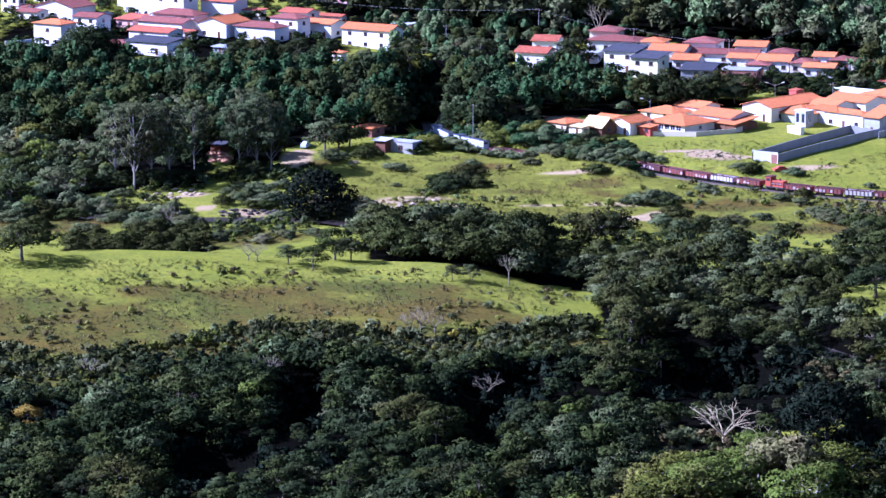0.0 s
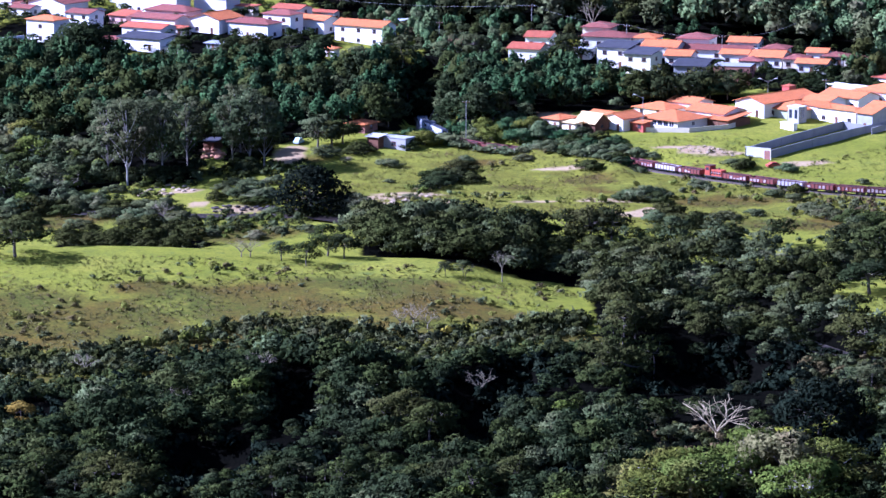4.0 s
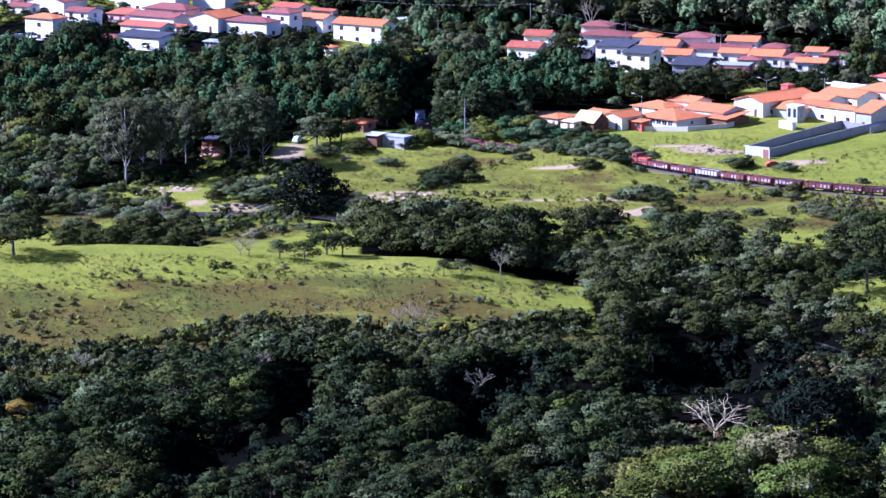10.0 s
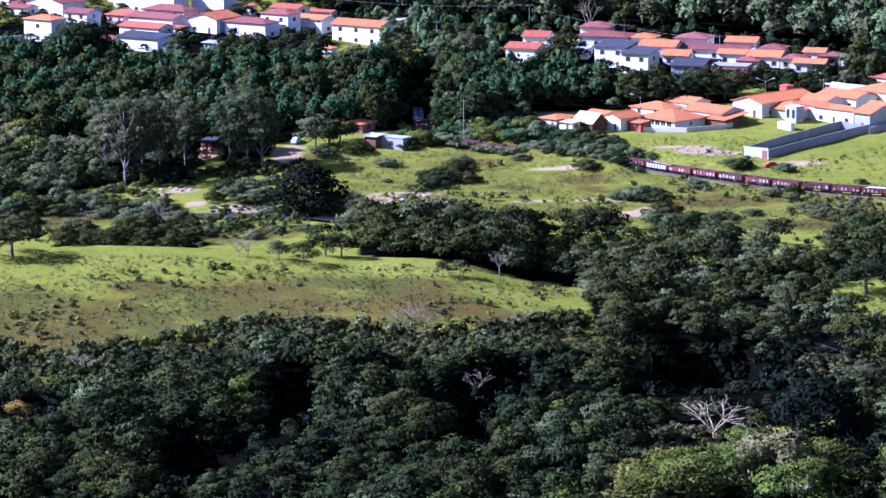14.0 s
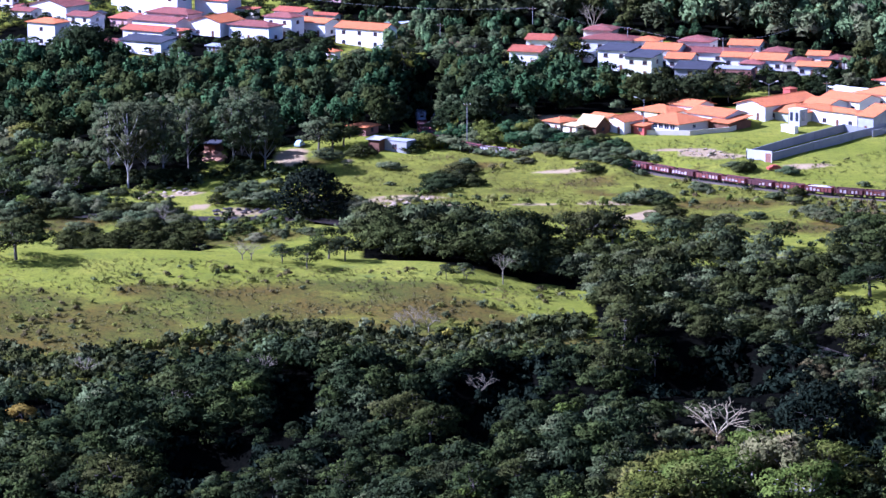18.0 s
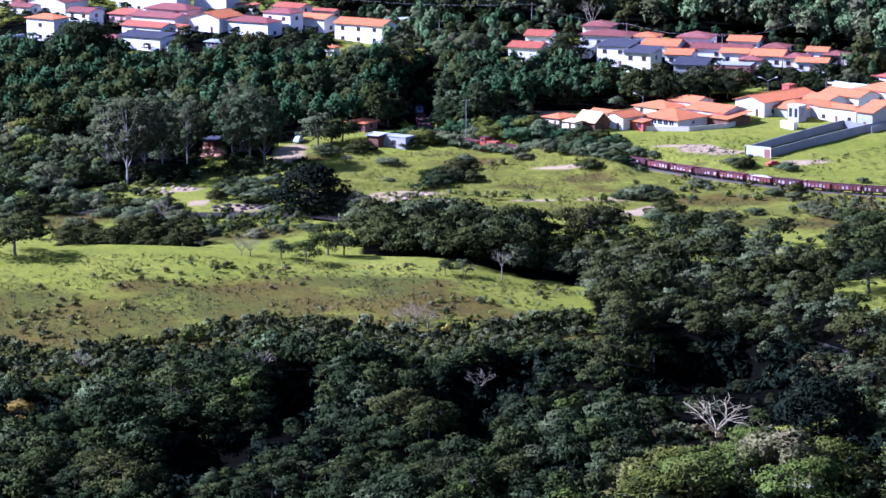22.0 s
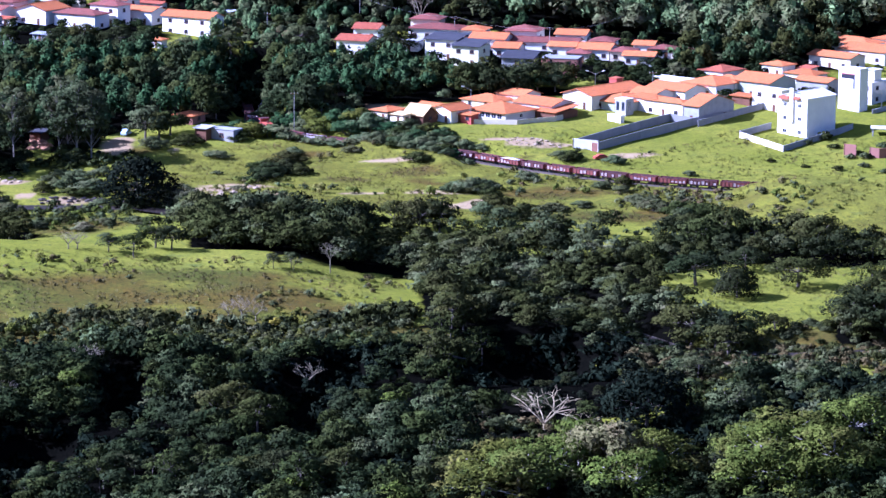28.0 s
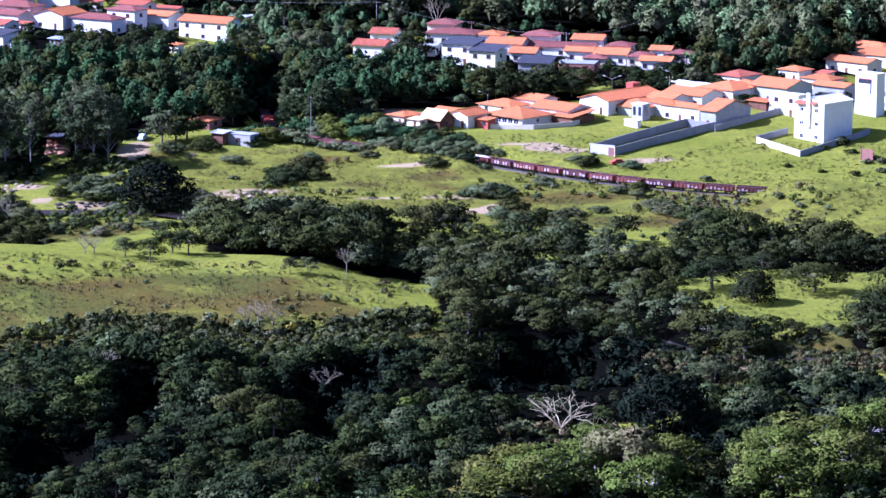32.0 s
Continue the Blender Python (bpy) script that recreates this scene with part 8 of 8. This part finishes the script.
yards = patchy(spread(WOODS["town"], 5.2, wood_gen), wood_gen, 0.58, 0.08)
street = np.concatenate([patchy(strewn(WOODS["midtown"], 20, wood_gen), wood_gen, 0.55, 0.09, 2.0), patchy(strewn(WOODS["easttown"], 30, wood_gen), wood_gen, 0.5, 0.09, 5.0)])
thicket("street_trees", beside_houses(street), [(3, "dense", M_LEAF_DEEP), (3, "broad", M_LEAF), (1, "shrub", M_LEAF_OLIVE)], "small dark trees between the houses", "trees", wood_gen, 0.25, 0.6, 0.24)
thicket("garden_trees", beside_houses(yards), [(3, "dense", M_LEAF_DEEP), (3, "broad", M_LEAF), (1, "shrub", M_LEAF)], "dark garden trees between the houses", "trees",
        wood_gen, 0.3, 0.65, 0.24)
wall_run([(81.7, 885), (88.1, 883)], 2.6, 0.2, M_WHITE, "whitewashed front wall of a building plot")
wall_run([(88.1, 883), (100.5, 895.9), (112.5, 908.3), (126.2, 919.7)], 2.2, 0.2, M_BLOCK, "dark grey concrete-block wall of a building plot")
wall_run([(81.7, 885), (92.3, 897.1), (101.9, 908.8), (111.2, 917.2)], 2.2, 0.2, M_BLOCK, "dark grey concrete-block wall of a building plot")
wall_run([(111.2, 917.2), (116.7, 911.6)], 2.2, 0.2, M_BLOCK, "dark grey concrete-block wall closing the plot")
wall_run([(128, 899.4), (137.8, 885.2)], 1.6, 0.2, M_CREAM, "low cream wall round the white house")
wall_run([(137.8, 885.2), (148.2, 895.6), (160.4, 909)], 1.6, 0.2, M_GREY, "grey block wall beside the white house")
wall_run([(128, 899.4), (138, 909.6)], 1.8, 0.2, M_GREY, "grey block wall beside the white house")
wall_run([(118.2, 910.6), (131.1, 924.3), (139.5, 931.3)], 1.8, 0.2, M_GREY, "grey yard wall beside the houses")
wall_run([(153.2, 879.9), (156, 878.1)], 3, 0.25, M_BRICK, "ruined brick wall in the grass")
wall_run([(159.5, 876.6), (161.7, 875.1), (174.1, 879.9), (186, 885)], 2.6, 0.25, M_BRICK, "ruined long brick wall in the grass")
wall_run([(169, 927), (178.6, 935.9), (192.2, 948.1)], 1.2, 0.3, M_GREY, "grey kerb wall of the upper street")
wall_run([(57.2, 914.1), (68.7, 911.8), (79.6, 916.6), (85.7, 924.5)], 1.3, 0.2, M_CREAM, "low cream garden wall before the houses")
wall_run([(-133.2, 1027.4), (-125.6, 1030.2)], 3.2, 0.25, M_WHITE, "old whitewashed yard wall with grey stains")
tank = new("concrete_shelter"); tank.matrix_basis = pose(167.7, 902, z_at(167.7, 902), 0, 0, -10)
part("slab", boxes("slab", [(-3.6, 3.6, -2.2, 2.2, 1.7, 2.05)], M_WHITE), tank)
for dx in (-3.0, 3.0):
    for dy in (-1.7, 1.7):
        part("post", boxes("post", [(-0.18, 0.18, -0.18, 0.18, -0.6, 1.698)], M_GREY), tank, pose(dx, dy, 0))
tagged(tank, "open concrete shelter with a pale flat slab", "shelter")
house(-11.3, 895.6, -33, 7.6, 4.3, 3.00, "flat", M_GREY_PALE, M_GREY, "grey block shed with a flat roof by the railway", 1, 1, 0, 0.27, lift=-0.1, door=False)
house(-16.9, 896.1, -33, 3.5, 3.3, 3.20, "shed", M_WOOD, M_GREY_PALE, "open lean-to bay with pale posts beside the shed", 1, 0, 0, 0.27, lift=-0.1, door=False)
house(-21.9, 912.9, -32, 6.0, 6.4, 2.60, "hip", M_BRICK, M_TILE, "small house under an orange roof among the trees", 1, 1, 1, 0.27, lift=-0.2)
house(-60.4, 892.0, -33, 3.5, 4.0, 2.40, "shed", M_WOOD, M_SLATE, "dark wooden shack among the eucalyptus trees", 1, 1, 0, 0.27, lift=-0.1)
street_pole(1, 1027.1, 8.6, "pale concrete utility pole at the wood's edge", 0, spread_deg=0, name="utility_pole")
street_pole(29.5, 1040.8, 10.5, "tall concrete utility pole of the power line", 0, spread_deg=0, name="utility_pole")
street_pole(58, 1026.9, 6.5, "concrete utility pole among the houses", 0, spread_deg=0, name="utility_pole")
street_pole(85.5, 1008.4, 7.1, "concrete utility pole among the houses", 0, spread_deg=0, name="utility_pole")
street_pole(8.2, 915.9, 13.0, "slender weathered utility pole by the railway", 0, spread_deg=0, name="utility_pole")
street_pole(56.3, 914.9, 9.5, "street lamp post with one bent arm", 1, spread_deg=0, name="street_lamp")
street_pole(69.7, 947.3, 5.1, "street lamp post with one bent arm", 2, spread_deg=20, name="street_lamp")
street_pole(94.3, 956.2, 5.1, "street lamp post with two bent arms", 2, spread_deg=0, name="street_lamp")
street_pole(110.9, 957.4, 5.1, "concrete utility pole behind the houses", 0, spread_deg=0, name="utility_pole")
street_pole(130.5, 991.1, 6.0, "concrete utility pole behind the roofs", 0, spread_deg=0, name="utility_pole")
street_pole(129.9, 995.7, 6.7, "concrete utility pole on the upper street", 0, spread_deg=0, name="utility_pole")
wire((-40.1, 1070.2, 7.0), (29.5, 1040.8, 10.2), 1.5, "thin overhead power line")
wire((29.5, 1040.8, 10.5), (58, 1026.9, 6.3), 1.5, "thin overhead power line")
wire((58, 1026.9, 6.5), (85.5, 1008.4, 7.1), 1.5, "thin overhead power line")
wire((85.5, 1008.4, 7.1), (109.4, 1027.1, 7.0), 1.5, "thin overhead power line")
wire((109.4, 1027.1, 7.0), (140.3, 1026.4, 6.0), 1.5, "thin overhead power line")
car(87.8, 872.3, 20, M_VAN, "small bright red car parked by the track")
car(-36.8, 899.9, 70, M_BLUE, "pale blue pick-up parked on the sandy yard", 0.3)
rack = new("pipe_rack")
rack.matrix_basis = pose(-0.3, 964.5, z_at(-0.3, 964.5))
for k in range(3):
    verts, faces = [], []
    limb(verts, faces, (k * 1.3 - 2.4, 0, 0.3), (k * 1.3 + 0.2, 0, 5.0), 0.28, 0.28, 10)
    part("pipe", mesh_of("pipe", verts, faces, M_STEEL, smoothed=True), rack)
for dx in (-1.2, 1.4):
    part("post", boxes("post", [(-0.1, 0.1, 0.35, 0.55, -0.5, 3.2)], M_STEEL), rack, pose(dx, 0, 0))
tagged(rack, "three slanted dark steel pipes on posts by the railway", "pipes")
stone_gen = np.random.default_rng(3)
rocks("rock_bank", spread([(-56.8, 822.1), (-54.9, 825.7), (-43.8, 825.7), (-33.3, 824.2), (-32.8, 822.6), (-43.6, 821.9)], 1.5, stone_gen).tolist(), M_ROCK, "bank of tumbled dark river rocks", stone_gen, 0.3, 0.8)
stone_gen = np.random.default_rng(4)
rocks("pale_rocks", spread([(-76.9, 837.1), (-73.7, 849.3), (-68.3, 853.6), (-60.6, 851.8), (-61.6, 840.6), (-68.4, 837.1)], 3, stone_gen).tolist(), M_PALEROCK, "pale weathered boulders above the river", stone_gen, 0.3, 0.85)
stone_gen = np.random.default_rng(5)
rocks("rubble_heap", spread([(-61.2, 882.2), (-61, 892.1), (-57.8, 893.3), (-56, 883.7)], 1.6, stone_gen).tolist(), M_SOIL, "heap of orange rubble beside the shack", stone_gen, 0.5, 1.3)
stone_gen = np.random.default_rng(6)
rocks("stone_strip", spread([(63.2, 891.6), (67.5, 898.7), (77.5, 892.1), (80.6, 884.7), (72.5, 885)], 2.2, stone_gen).tolist(), M_PALEROCK, "strip of pale broken paving stones in the grass", stone_gen, 0.25, 0.6)
stone_gen = np.random.default_rng(7)
rocks("sand_rocks", spread([(-15.4, 816.3), (-13.1, 827.2), (-3.4, 839.6), (-2, 833), (-10.9, 818.3)], 2.4, stone_gen).tolist(), M_PALEROCK, "pale rocks along a sandy bank", stone_gen, 0.4, 1)
portal = new("tunnel_portal")
portal.matrix_basis = pose(-5.6, 1012, -2.75)
for dx in (-2.6, 2.6):
    part("jamb", boxes("jamb", [(-0.4, 0.4, -0.5, 1.5, -1.0, 4.6)], M_BLOCK), portal, pose(dx, 0, 0))
part("lintel", boxes("lintel", [(-3.0, 3.0, -0.5, 1.5, 4.604, 5.6)], M_BLOCK), portal)
tagged(portal, "dark concrete railway tunnel mouth hidden by trees", "tunnel")

def annex(x, y, yaw):
    root = new("balcony_house_top")
    root.matrix_basis = pose(x, y, z_at(x, y) + 3.2, 0, 0, yaw)
    part("slab", boxes("slab", [(-3.4, 3.4, -1.5, 0.2, 0.0, 0.2)], M_WHITE), root)
    part("parapet", boxes("parapet", [(-3.4, 3.4, -1.5, -1.35, 0.204, 1.1), (-3.4, -3.25, -1.346, 0.2, 0.204, 1.1), (3.25, 3.4, -1.346, 0.2, 0.204, 1.1)], M_WHITE), root)
    part("tank_room", boxes("tank_room", [(-1.6, 1.8, 2.5, 5.5, 3.3, 6.2)], M_WHITE), root)
    part("canopy", boxes("canopy", [(-2.0, 2.2, 2.1, 5.9, 6.204, 6.4)], M_WHITE), root)
    for dx in (-3.2, 3.2):
        part("post", boxes("post", [(-0.12, 0.12, -1.45, -1.2, -4.5, -0.004)], M_WHITE), root, pose(dx, 0, 0))
    return tagged(root, "white balcony and rooftop tank room of the modern house", "balcony")


annex(174.3, 938.7, 45)
gate = new("metal_gate")
gate.matrix_basis = pose(87.1, 881.7, z_at(87.1, 881.7), 0, 0, -35)
part("gate_leaf", boxes("gate_leaf", [(-0.9, 0.9, -0.05, 0.05, 0.0, 2.3)], M_BRICK), gate)
for side in (-1, 1):
    part("gate_post", boxes("gate_post", [(-0.1, 0.1, -0.12, 0.12, -0.5, 2.5)], M_WHITE), gate, pose(side * 1.0, 0, 0))
part("gate_handle", boxes("gate_handle", [(-0.05, 0.05, -0.06, 0.0, -0.05, 0.05)], M_STEEL), gate, pose(0.7, -0.05, 1.1))
tagged(gate, "rust-orange sheet metal gate in the whitewashed plot wall", "gate")

# ---- the railway ----
CUM = [0.0]
for a, b in zip(TRACK, TRACK[1:]):
    CUM.append(CUM[-1] + math.dist(a[:2], b[:2]))
START = CUM[4]


def on_track(s):
    """The place on the rails s metres from the mouth of the eastern cutting."""
    s = min(max(s + START, 0.01), CUM[-1] - 0.01)
    k = max(i for i in range(len(CUM) - 1) if CUM[i] <= s)
    f = (s - CUM[k]) / (CUM[k + 1] - CUM[k])
    p = [Vector(TRACK[min(max(i, 0), len(TRACK) - 1)]) for i in (k - 1, k, k + 1, k + 2)]
    bend = 0.5 * ((2 * p[1]) + (p[2] - p[0]) * f + (2 * p[0] - 5 * p[1] + 4 * p[2] - p[3]) * f * f + (3 * p[1] - p[0] - 3 * p[2] + p[3]) * f ** 3)
    return bend


def rail_pose(s, half):
    a, b = on_track(s - half), on_track(s + half)
    d = b - a
    return Matrix.Translation((a + b) / 2) @ Euler((0, -math.atan2(d.z, d.xy.length), math.atan2(d.y, d.x))).to_matrix().to_4x4()


def track():
    steps = [on_track(s) for s in np.arange(-START + 1, CUM[-1] - START - 2, 2.0)]
    for name, offs, mat, label, kind in (
            ("ballast", [(-2.0, -0.75), (-1.3, -0.16), (1.3, -0.16), (2.0, -0.75)], M_GRAVEL, "grey crushed-stone ballast bed", "structure"),):
        verts, faces = [], []
        for k, p in enumerate(steps):
            d = (steps[min(k + 1, len(steps) - 1)] - steps[max(k - 1, 0)]).normalized()
            side = Vector((-d.y, d.x, 0))
            verts += [tuple(p + side * o + Vector((0, 0, z))) for o, z in offs]
            if k:
                n = len(offs)
                faces += [(n * k - n + j, n * k + j, n * k + j + 1, n * k - n + j + 1) for j in range(n - 1)]
        bed = tagged(new(name, mesh_of(name, verts, faces, mat)), label, "railway bed", kind=kind)
    for off in (-0.53, 0.53):
        verts, faces = [], []
        for k, p in enumerate(steps):
            d = (steps[min(k + 1, len(steps) - 1)] - steps[max(k - 1, 0)]).normalized()
            c = p + Vector((-d.y, d.x, 0)) * off
            side = Vector((-d.y, d.x, 0)) * 0.035
            verts += [tuple(c - side - Vector((0, 0, 0.12))), tuple(c - side), tuple(c + side), tuple(c + side - Vector((0, 0, 0.12)))]
            if k:
                faces += [(4 * k - 4 + j, 4 * k + j, 4 * k + j + 1, 4 * k - 3 + j) for j in range(3)]
        part("rail", mesh_of("rail", verts, faces, M_STEEL), bed)
    tie = boxes("sleeper", [(-0.11, 0.11, -1.0, 1.0, -0.2, -0.125)], M_WOOD, False)
    for k in range(200):
        part("sleeper", tie, bed, rail_pose(-2 + k * 0.68, 0.4))


track()


def wheel_mesh(r, w):
    verts, faces = [], []
    limb(verts, faces, (0, -w, 0), (0, w, 0), r, r, 14)
    return mesh_of("wheel", verts, faces, M_STEEL)


def bogie(root, x, r=0.38):
    frame_part = part("bogie", shared("bogie", lambda: boxes("bogie", [(-1.0, 1.0, -0.78, -0.66, 0.32, 0.62), (-1.0, 1.0, 0.66, 0.78, 0.32, 0.62), (-0.25, 0.25, -0.66, 0.66, 0.42, 0.72)], M_STEEL)),
                      root, pose(x, 0, 0))
    for dx in (-0.75, 0.75):
        for side in (-0.53, 0.53):
            part("wheel", shared(("wheel", r), lambda: wheel_mesh(r, 0.07)), frame_part, pose(dx, side, r))


def gondola(paint, load, marks, seed, label, heap=0.0):
    """An open ore wagon 7.4 m long: ribbed sides, a load, a frame, two bogies."""
    g = np.random.default_rng(seed)
    L, Wd, z0, z1 = 3.62, 1.32, 0.86, 2.02
    root = new("gondola_wagon")
    part("floor", shared(("floor", paint.name), lambda: boxes("floor", [(-L, L, -Wd + 0.02, Wd - 0.02, z0 - 0.08, z0 + 0.05)], paint)), root)
    for side in (-1, 1):
        rows = [(-L, L, -0.03, 0.03, z0, z1)]
        body = part("side_wall", shared(("side", paint.name), lambda: boxes("side_wall", rows, paint)), root, pose(0, side * (Wd - 0.05), 0))
        part("top_rail", shared(("top", paint.name), lambda: boxes("top_rail", [(-L, L, -0.08, 0.08, z1 - 0.12, z1 + 0.03)], M_RUST_DARK)), body)
        for k in range(8):
            part("rib", shared("rib", lambda: boxes("rib", [(-0.07, 0.07, -0.09, 0.09, z0 - 0.12, z1 - 0.13)], M_RUST_DARK)), body,
                 pose(-L + 0.12 + k * (2 * L - 0.24) / 7, side * 0.05, 0))
        if marks and side == 1:
            for k in sorted(g.choice(7, marks, replace=False)):
                hgt, half = float(g.uniform(0.3, 0.85)), float(g.uniform(0.2, 0.44))
                part("marking", boxes("marking", [(-half, half, -0.006, 0.006, 0, hgt)], M_MARK), body,
                     pose(-L + 0.12 + (k + 0.5) * (2 * L - 0.24) / 7, 0.036, z0 + float(g.uniform(0.02, 0.15))))
    for side in (-1, 1):
        part("end_wall", shared(("end", paint.name), lambda: boxes("end_wall", [(-0.04, 0.04, -Wd, Wd, z0, z1)], paint)), root, pose(side * (L - 0.02), 0, 0))
        part("coupler", shared("coupler", lambda: boxes("coupler", [(-0.24, 0.24, -0.1, 0.1, 0.62, 0.84)], M_STEEL)), root, pose(side * (L + 0.2), 0, 0))
        bogie(root, side * 2.35)
    part("frame", shared("wframe", lambda: boxes("frame", [(-L, L, -0.3, 0.3, 0.6, z0 - 0.09), (-1.2, 1.2, -0.9, 0.9, 0.5, 0.84)], M_STEEL)), root)
    verts, faces = [], []
    nx, ny = 15, 6
    for i in range(nx):
        for j in range(ny):
            px, py = -L + 0.06 + i * (2 * L - 0.12) / (nx - 1), -Wd + 0.1 + j * (2 * Wd - 0.2) / (ny - 1)
            dome = math.sin(math.pi * i / (nx - 1)) ** 0.5 * math.sin(math.pi * j / (ny - 1))
            verts.append((px, py, z1 - 0.4 + (0.35 + heap) * dome + 0.07 * float(g.normal())))
            if i and j:
                a = i * ny + j
                faces.append((a - ny - 1, a - 1, a, a - ny))
    part("load", mesh_of("load", verts, faces, load), root)
    return tagged(root, label, "wagon", "wagons of the freight train")


def brake_van():
    root = new("brake_van")
    part("hood", boxes("hood", [(-2.5, 1.0, -1.05, 1.05, 0.95, 2.55)], M_VAN), root)
    cab = part("cab", boxes("cab", [(1.0, 2.6, -1.3, 1.3, 0.95, 3.35)], M_VAN), root)
    part("cab_roof", boxes("cab_roof", [(0.85, 2.75, -1.4, 1.4, 3.352, 3.5)], M_RUST_DARK), cab)
    for side in (-1, 1):
        part("window", boxes("window", [(-0.5, 0.5, -0.02, 0.02, 2.3, 3.0)], M_GLASS), cab, pose(1.8, side * 1.31, 0))
        part("handrail", boxes("handrail", [(-2.4, 0.95, -0.03, 0.03, 1.75, 1.82)], M_MARK), root, pose(0, side * 1.28, 0))
    for k in range(4):
        part("louvre", boxes("louvre", [(-0.3, 0.3, -0.02, 0.02, 1.3, 2.2)], M_RUST_DARK), root, pose(-2.0 + k * 0.85, 1.06, 0))
    part("stack", boxes("stack", [(-1.2, -0.8, -0.2, 0.2, 2.552, 3.0)], M_RUST_DARK), root)
    part("frame", boxes("frame", [(-2.7, 2.8, -1.3, 1.3, 0.7, 0.94)], M_STEEL), root)
    for x in (-1.7, 1.7):
        bogie(root, x)
    return tagged(root, "short red-painted brake van with a raised cab", "wagon")


def locomotive(label):
    """A six-axle hood diesel, 15.6 m long, its cab at the front."""
    root = new("locomotive")
    part("frame", boxes("frame", [(-7.7, 7.7, -1.38, 1.38, 0.85, 1.2)], M_LOCO_DARK), root)
    hood = part("long_hood", boxes("long_hood", [(-7.2, 3.6, -0.95, 0.95, 1.204, 3.45)], M_LOCO), root)
    part("hood_roof", boxes("hood_roof", [(-7.2, 3.55, -0.8, 0.8, 3.454, 3.62)], M_LOCO_DARK), hood)
    for k in (0, 1, 5):
        part("grille", shared("grille", lambda: boxes("grille", [(-0.55, 0.55, -0.02, 0.02, 0, 0.95)], M_GREY)), hood, pose(-6.2 + k * 1.35, 0.965, 2.2))
    for k in (-4.5, -1.5):
        part("fan", shared("fan", lambda: wheel_fan()), hood, pose(k, 0, 3.62))
    part("rear_window", boxes("rear_window", [(-0.02, 0.02, -0.6, 0.6, 2.7, 3.25)], M_GLASS), hood, pose(-7.21, 0, 0))
    cab = part("cab", boxes("cab", [(3.604, 5.9, -1.35, 1.35, 1.204, 3.75)], M_LOCO), root)
    part("cab_roof", boxes("cab_roof", [(3.5, 6.05, -1.42, 1.42, 3.754, 3.9)], M_LOCO_DARK), cab)
    for side in (-1, 1):
        part("side_window", boxes("side_window", [(-0.7, 0.7, -0.02, 0.02, 2.6, 3.3)], M_GLASS), cab, pose(4.75, side * 1.36, 0))
        part("handrail", boxes("handrail", [(-7.2, 3.5, -0.03, 0.03, 2.1, 2.16)], M_MARK), root, pose(0, side * 1.3, 0))
        part("fuel_tank", boxes("fuel_tank", [(-2.0, 2.0, -0.5, 0.5, 0.35, 0.846)], M_LOCO_DARK), root, pose(0, side * 0.7, 0))
    part("windscreen", boxes("windscreen", [(-0.02, 0.02, -1.1, 1.1, 2.65, 3.3)], M_GLASS), cab, pose(5.91, 0, 0))
    part("nose", boxes("nose", [(5.904, 7.3, -1.0, 1.0, 1.204, 2.5)], M_LOCO), root)
    part("stack", boxes("stack", [(0.2, 0.9, -0.3, 0.3, 3.624, 3.95)], M_LOCO_DARK), root)
    for x in (-5.2, 5.2):
        bogie(root, x - 0.8, 0.46)
        bogie(root, x + 0.8, 0.46)
    return tagged(root, label, "locomotive")


def wheel_fan():
    verts, faces = [], []
    limb(verts, faces, (0, 0, 0), (0, 0, 0.12), 0.6, 0.6, 14)
    return mesh_of("fan", verts, faces, M_STEEL)


SPEED = 4.1
TRAIN = []


def make_train():
    lead = locomotive("silver-grey hood diesel locomotive with a dark roof")
    second = copy_thing(lead, pose(0, 0, 0))
    TRAIN.extend([(lead, 157.2, 5.2), (second, 140.6, 5.2)])
    paints = [M_RUST, M_RUST_DARK, M_RUST, M_RUST, M_RUST_DARK, M_RUST]
    ahead = [47.4 + 8.1 * j for j in range(11)]
    behind = [33.0 - 8.1 * j for j in range(21)]
    for n, s in enumerate(ahead):
        if n == 1:
            w = gondola(M_WAGON_PALE, M_ORE, 0, n, "dust-pale ore wagon with dark ribs")
        else:
            w = gondola(paints[n % 6], M_ORE, (3, 5, 4, 2, 5)[n % 5], n, "rust-brown ribbed ore wagon with pale markings")
        TRAIN.append((w, s, 2.35))
    TRAIN.append((brake_van(), 39.6, 1.7))
    for n, s in enumerate(behind):
        if n == 2:
            w = gondola(M_WAGON_PALE, M_ORE, 0, 40 + n, "dust-pale ore wagon with dark ribs")
        elif n == 10:
            w = gondola(M_RUST, M_LIME, 4, 40 + n, "rust-brown ore wagon heaped with pale stone", 0.25)
        else:
            w = gondola(paints[(n + 2) % 6], M_ORE, (5, 4, 6, 3, 5)[n % 5], 40 + n, "rust-brown ribbed ore wagon with pale markings")
        TRAIN.append((w, s, 2.35))


make_train()


def motions():
    for thing, s, half in TRAIN:
        walk(thing, [(t, rail_pose(s + SPEED * t, half)) for t in np.arange(0.0, 32.1, 2.0).tolist()])


motions()
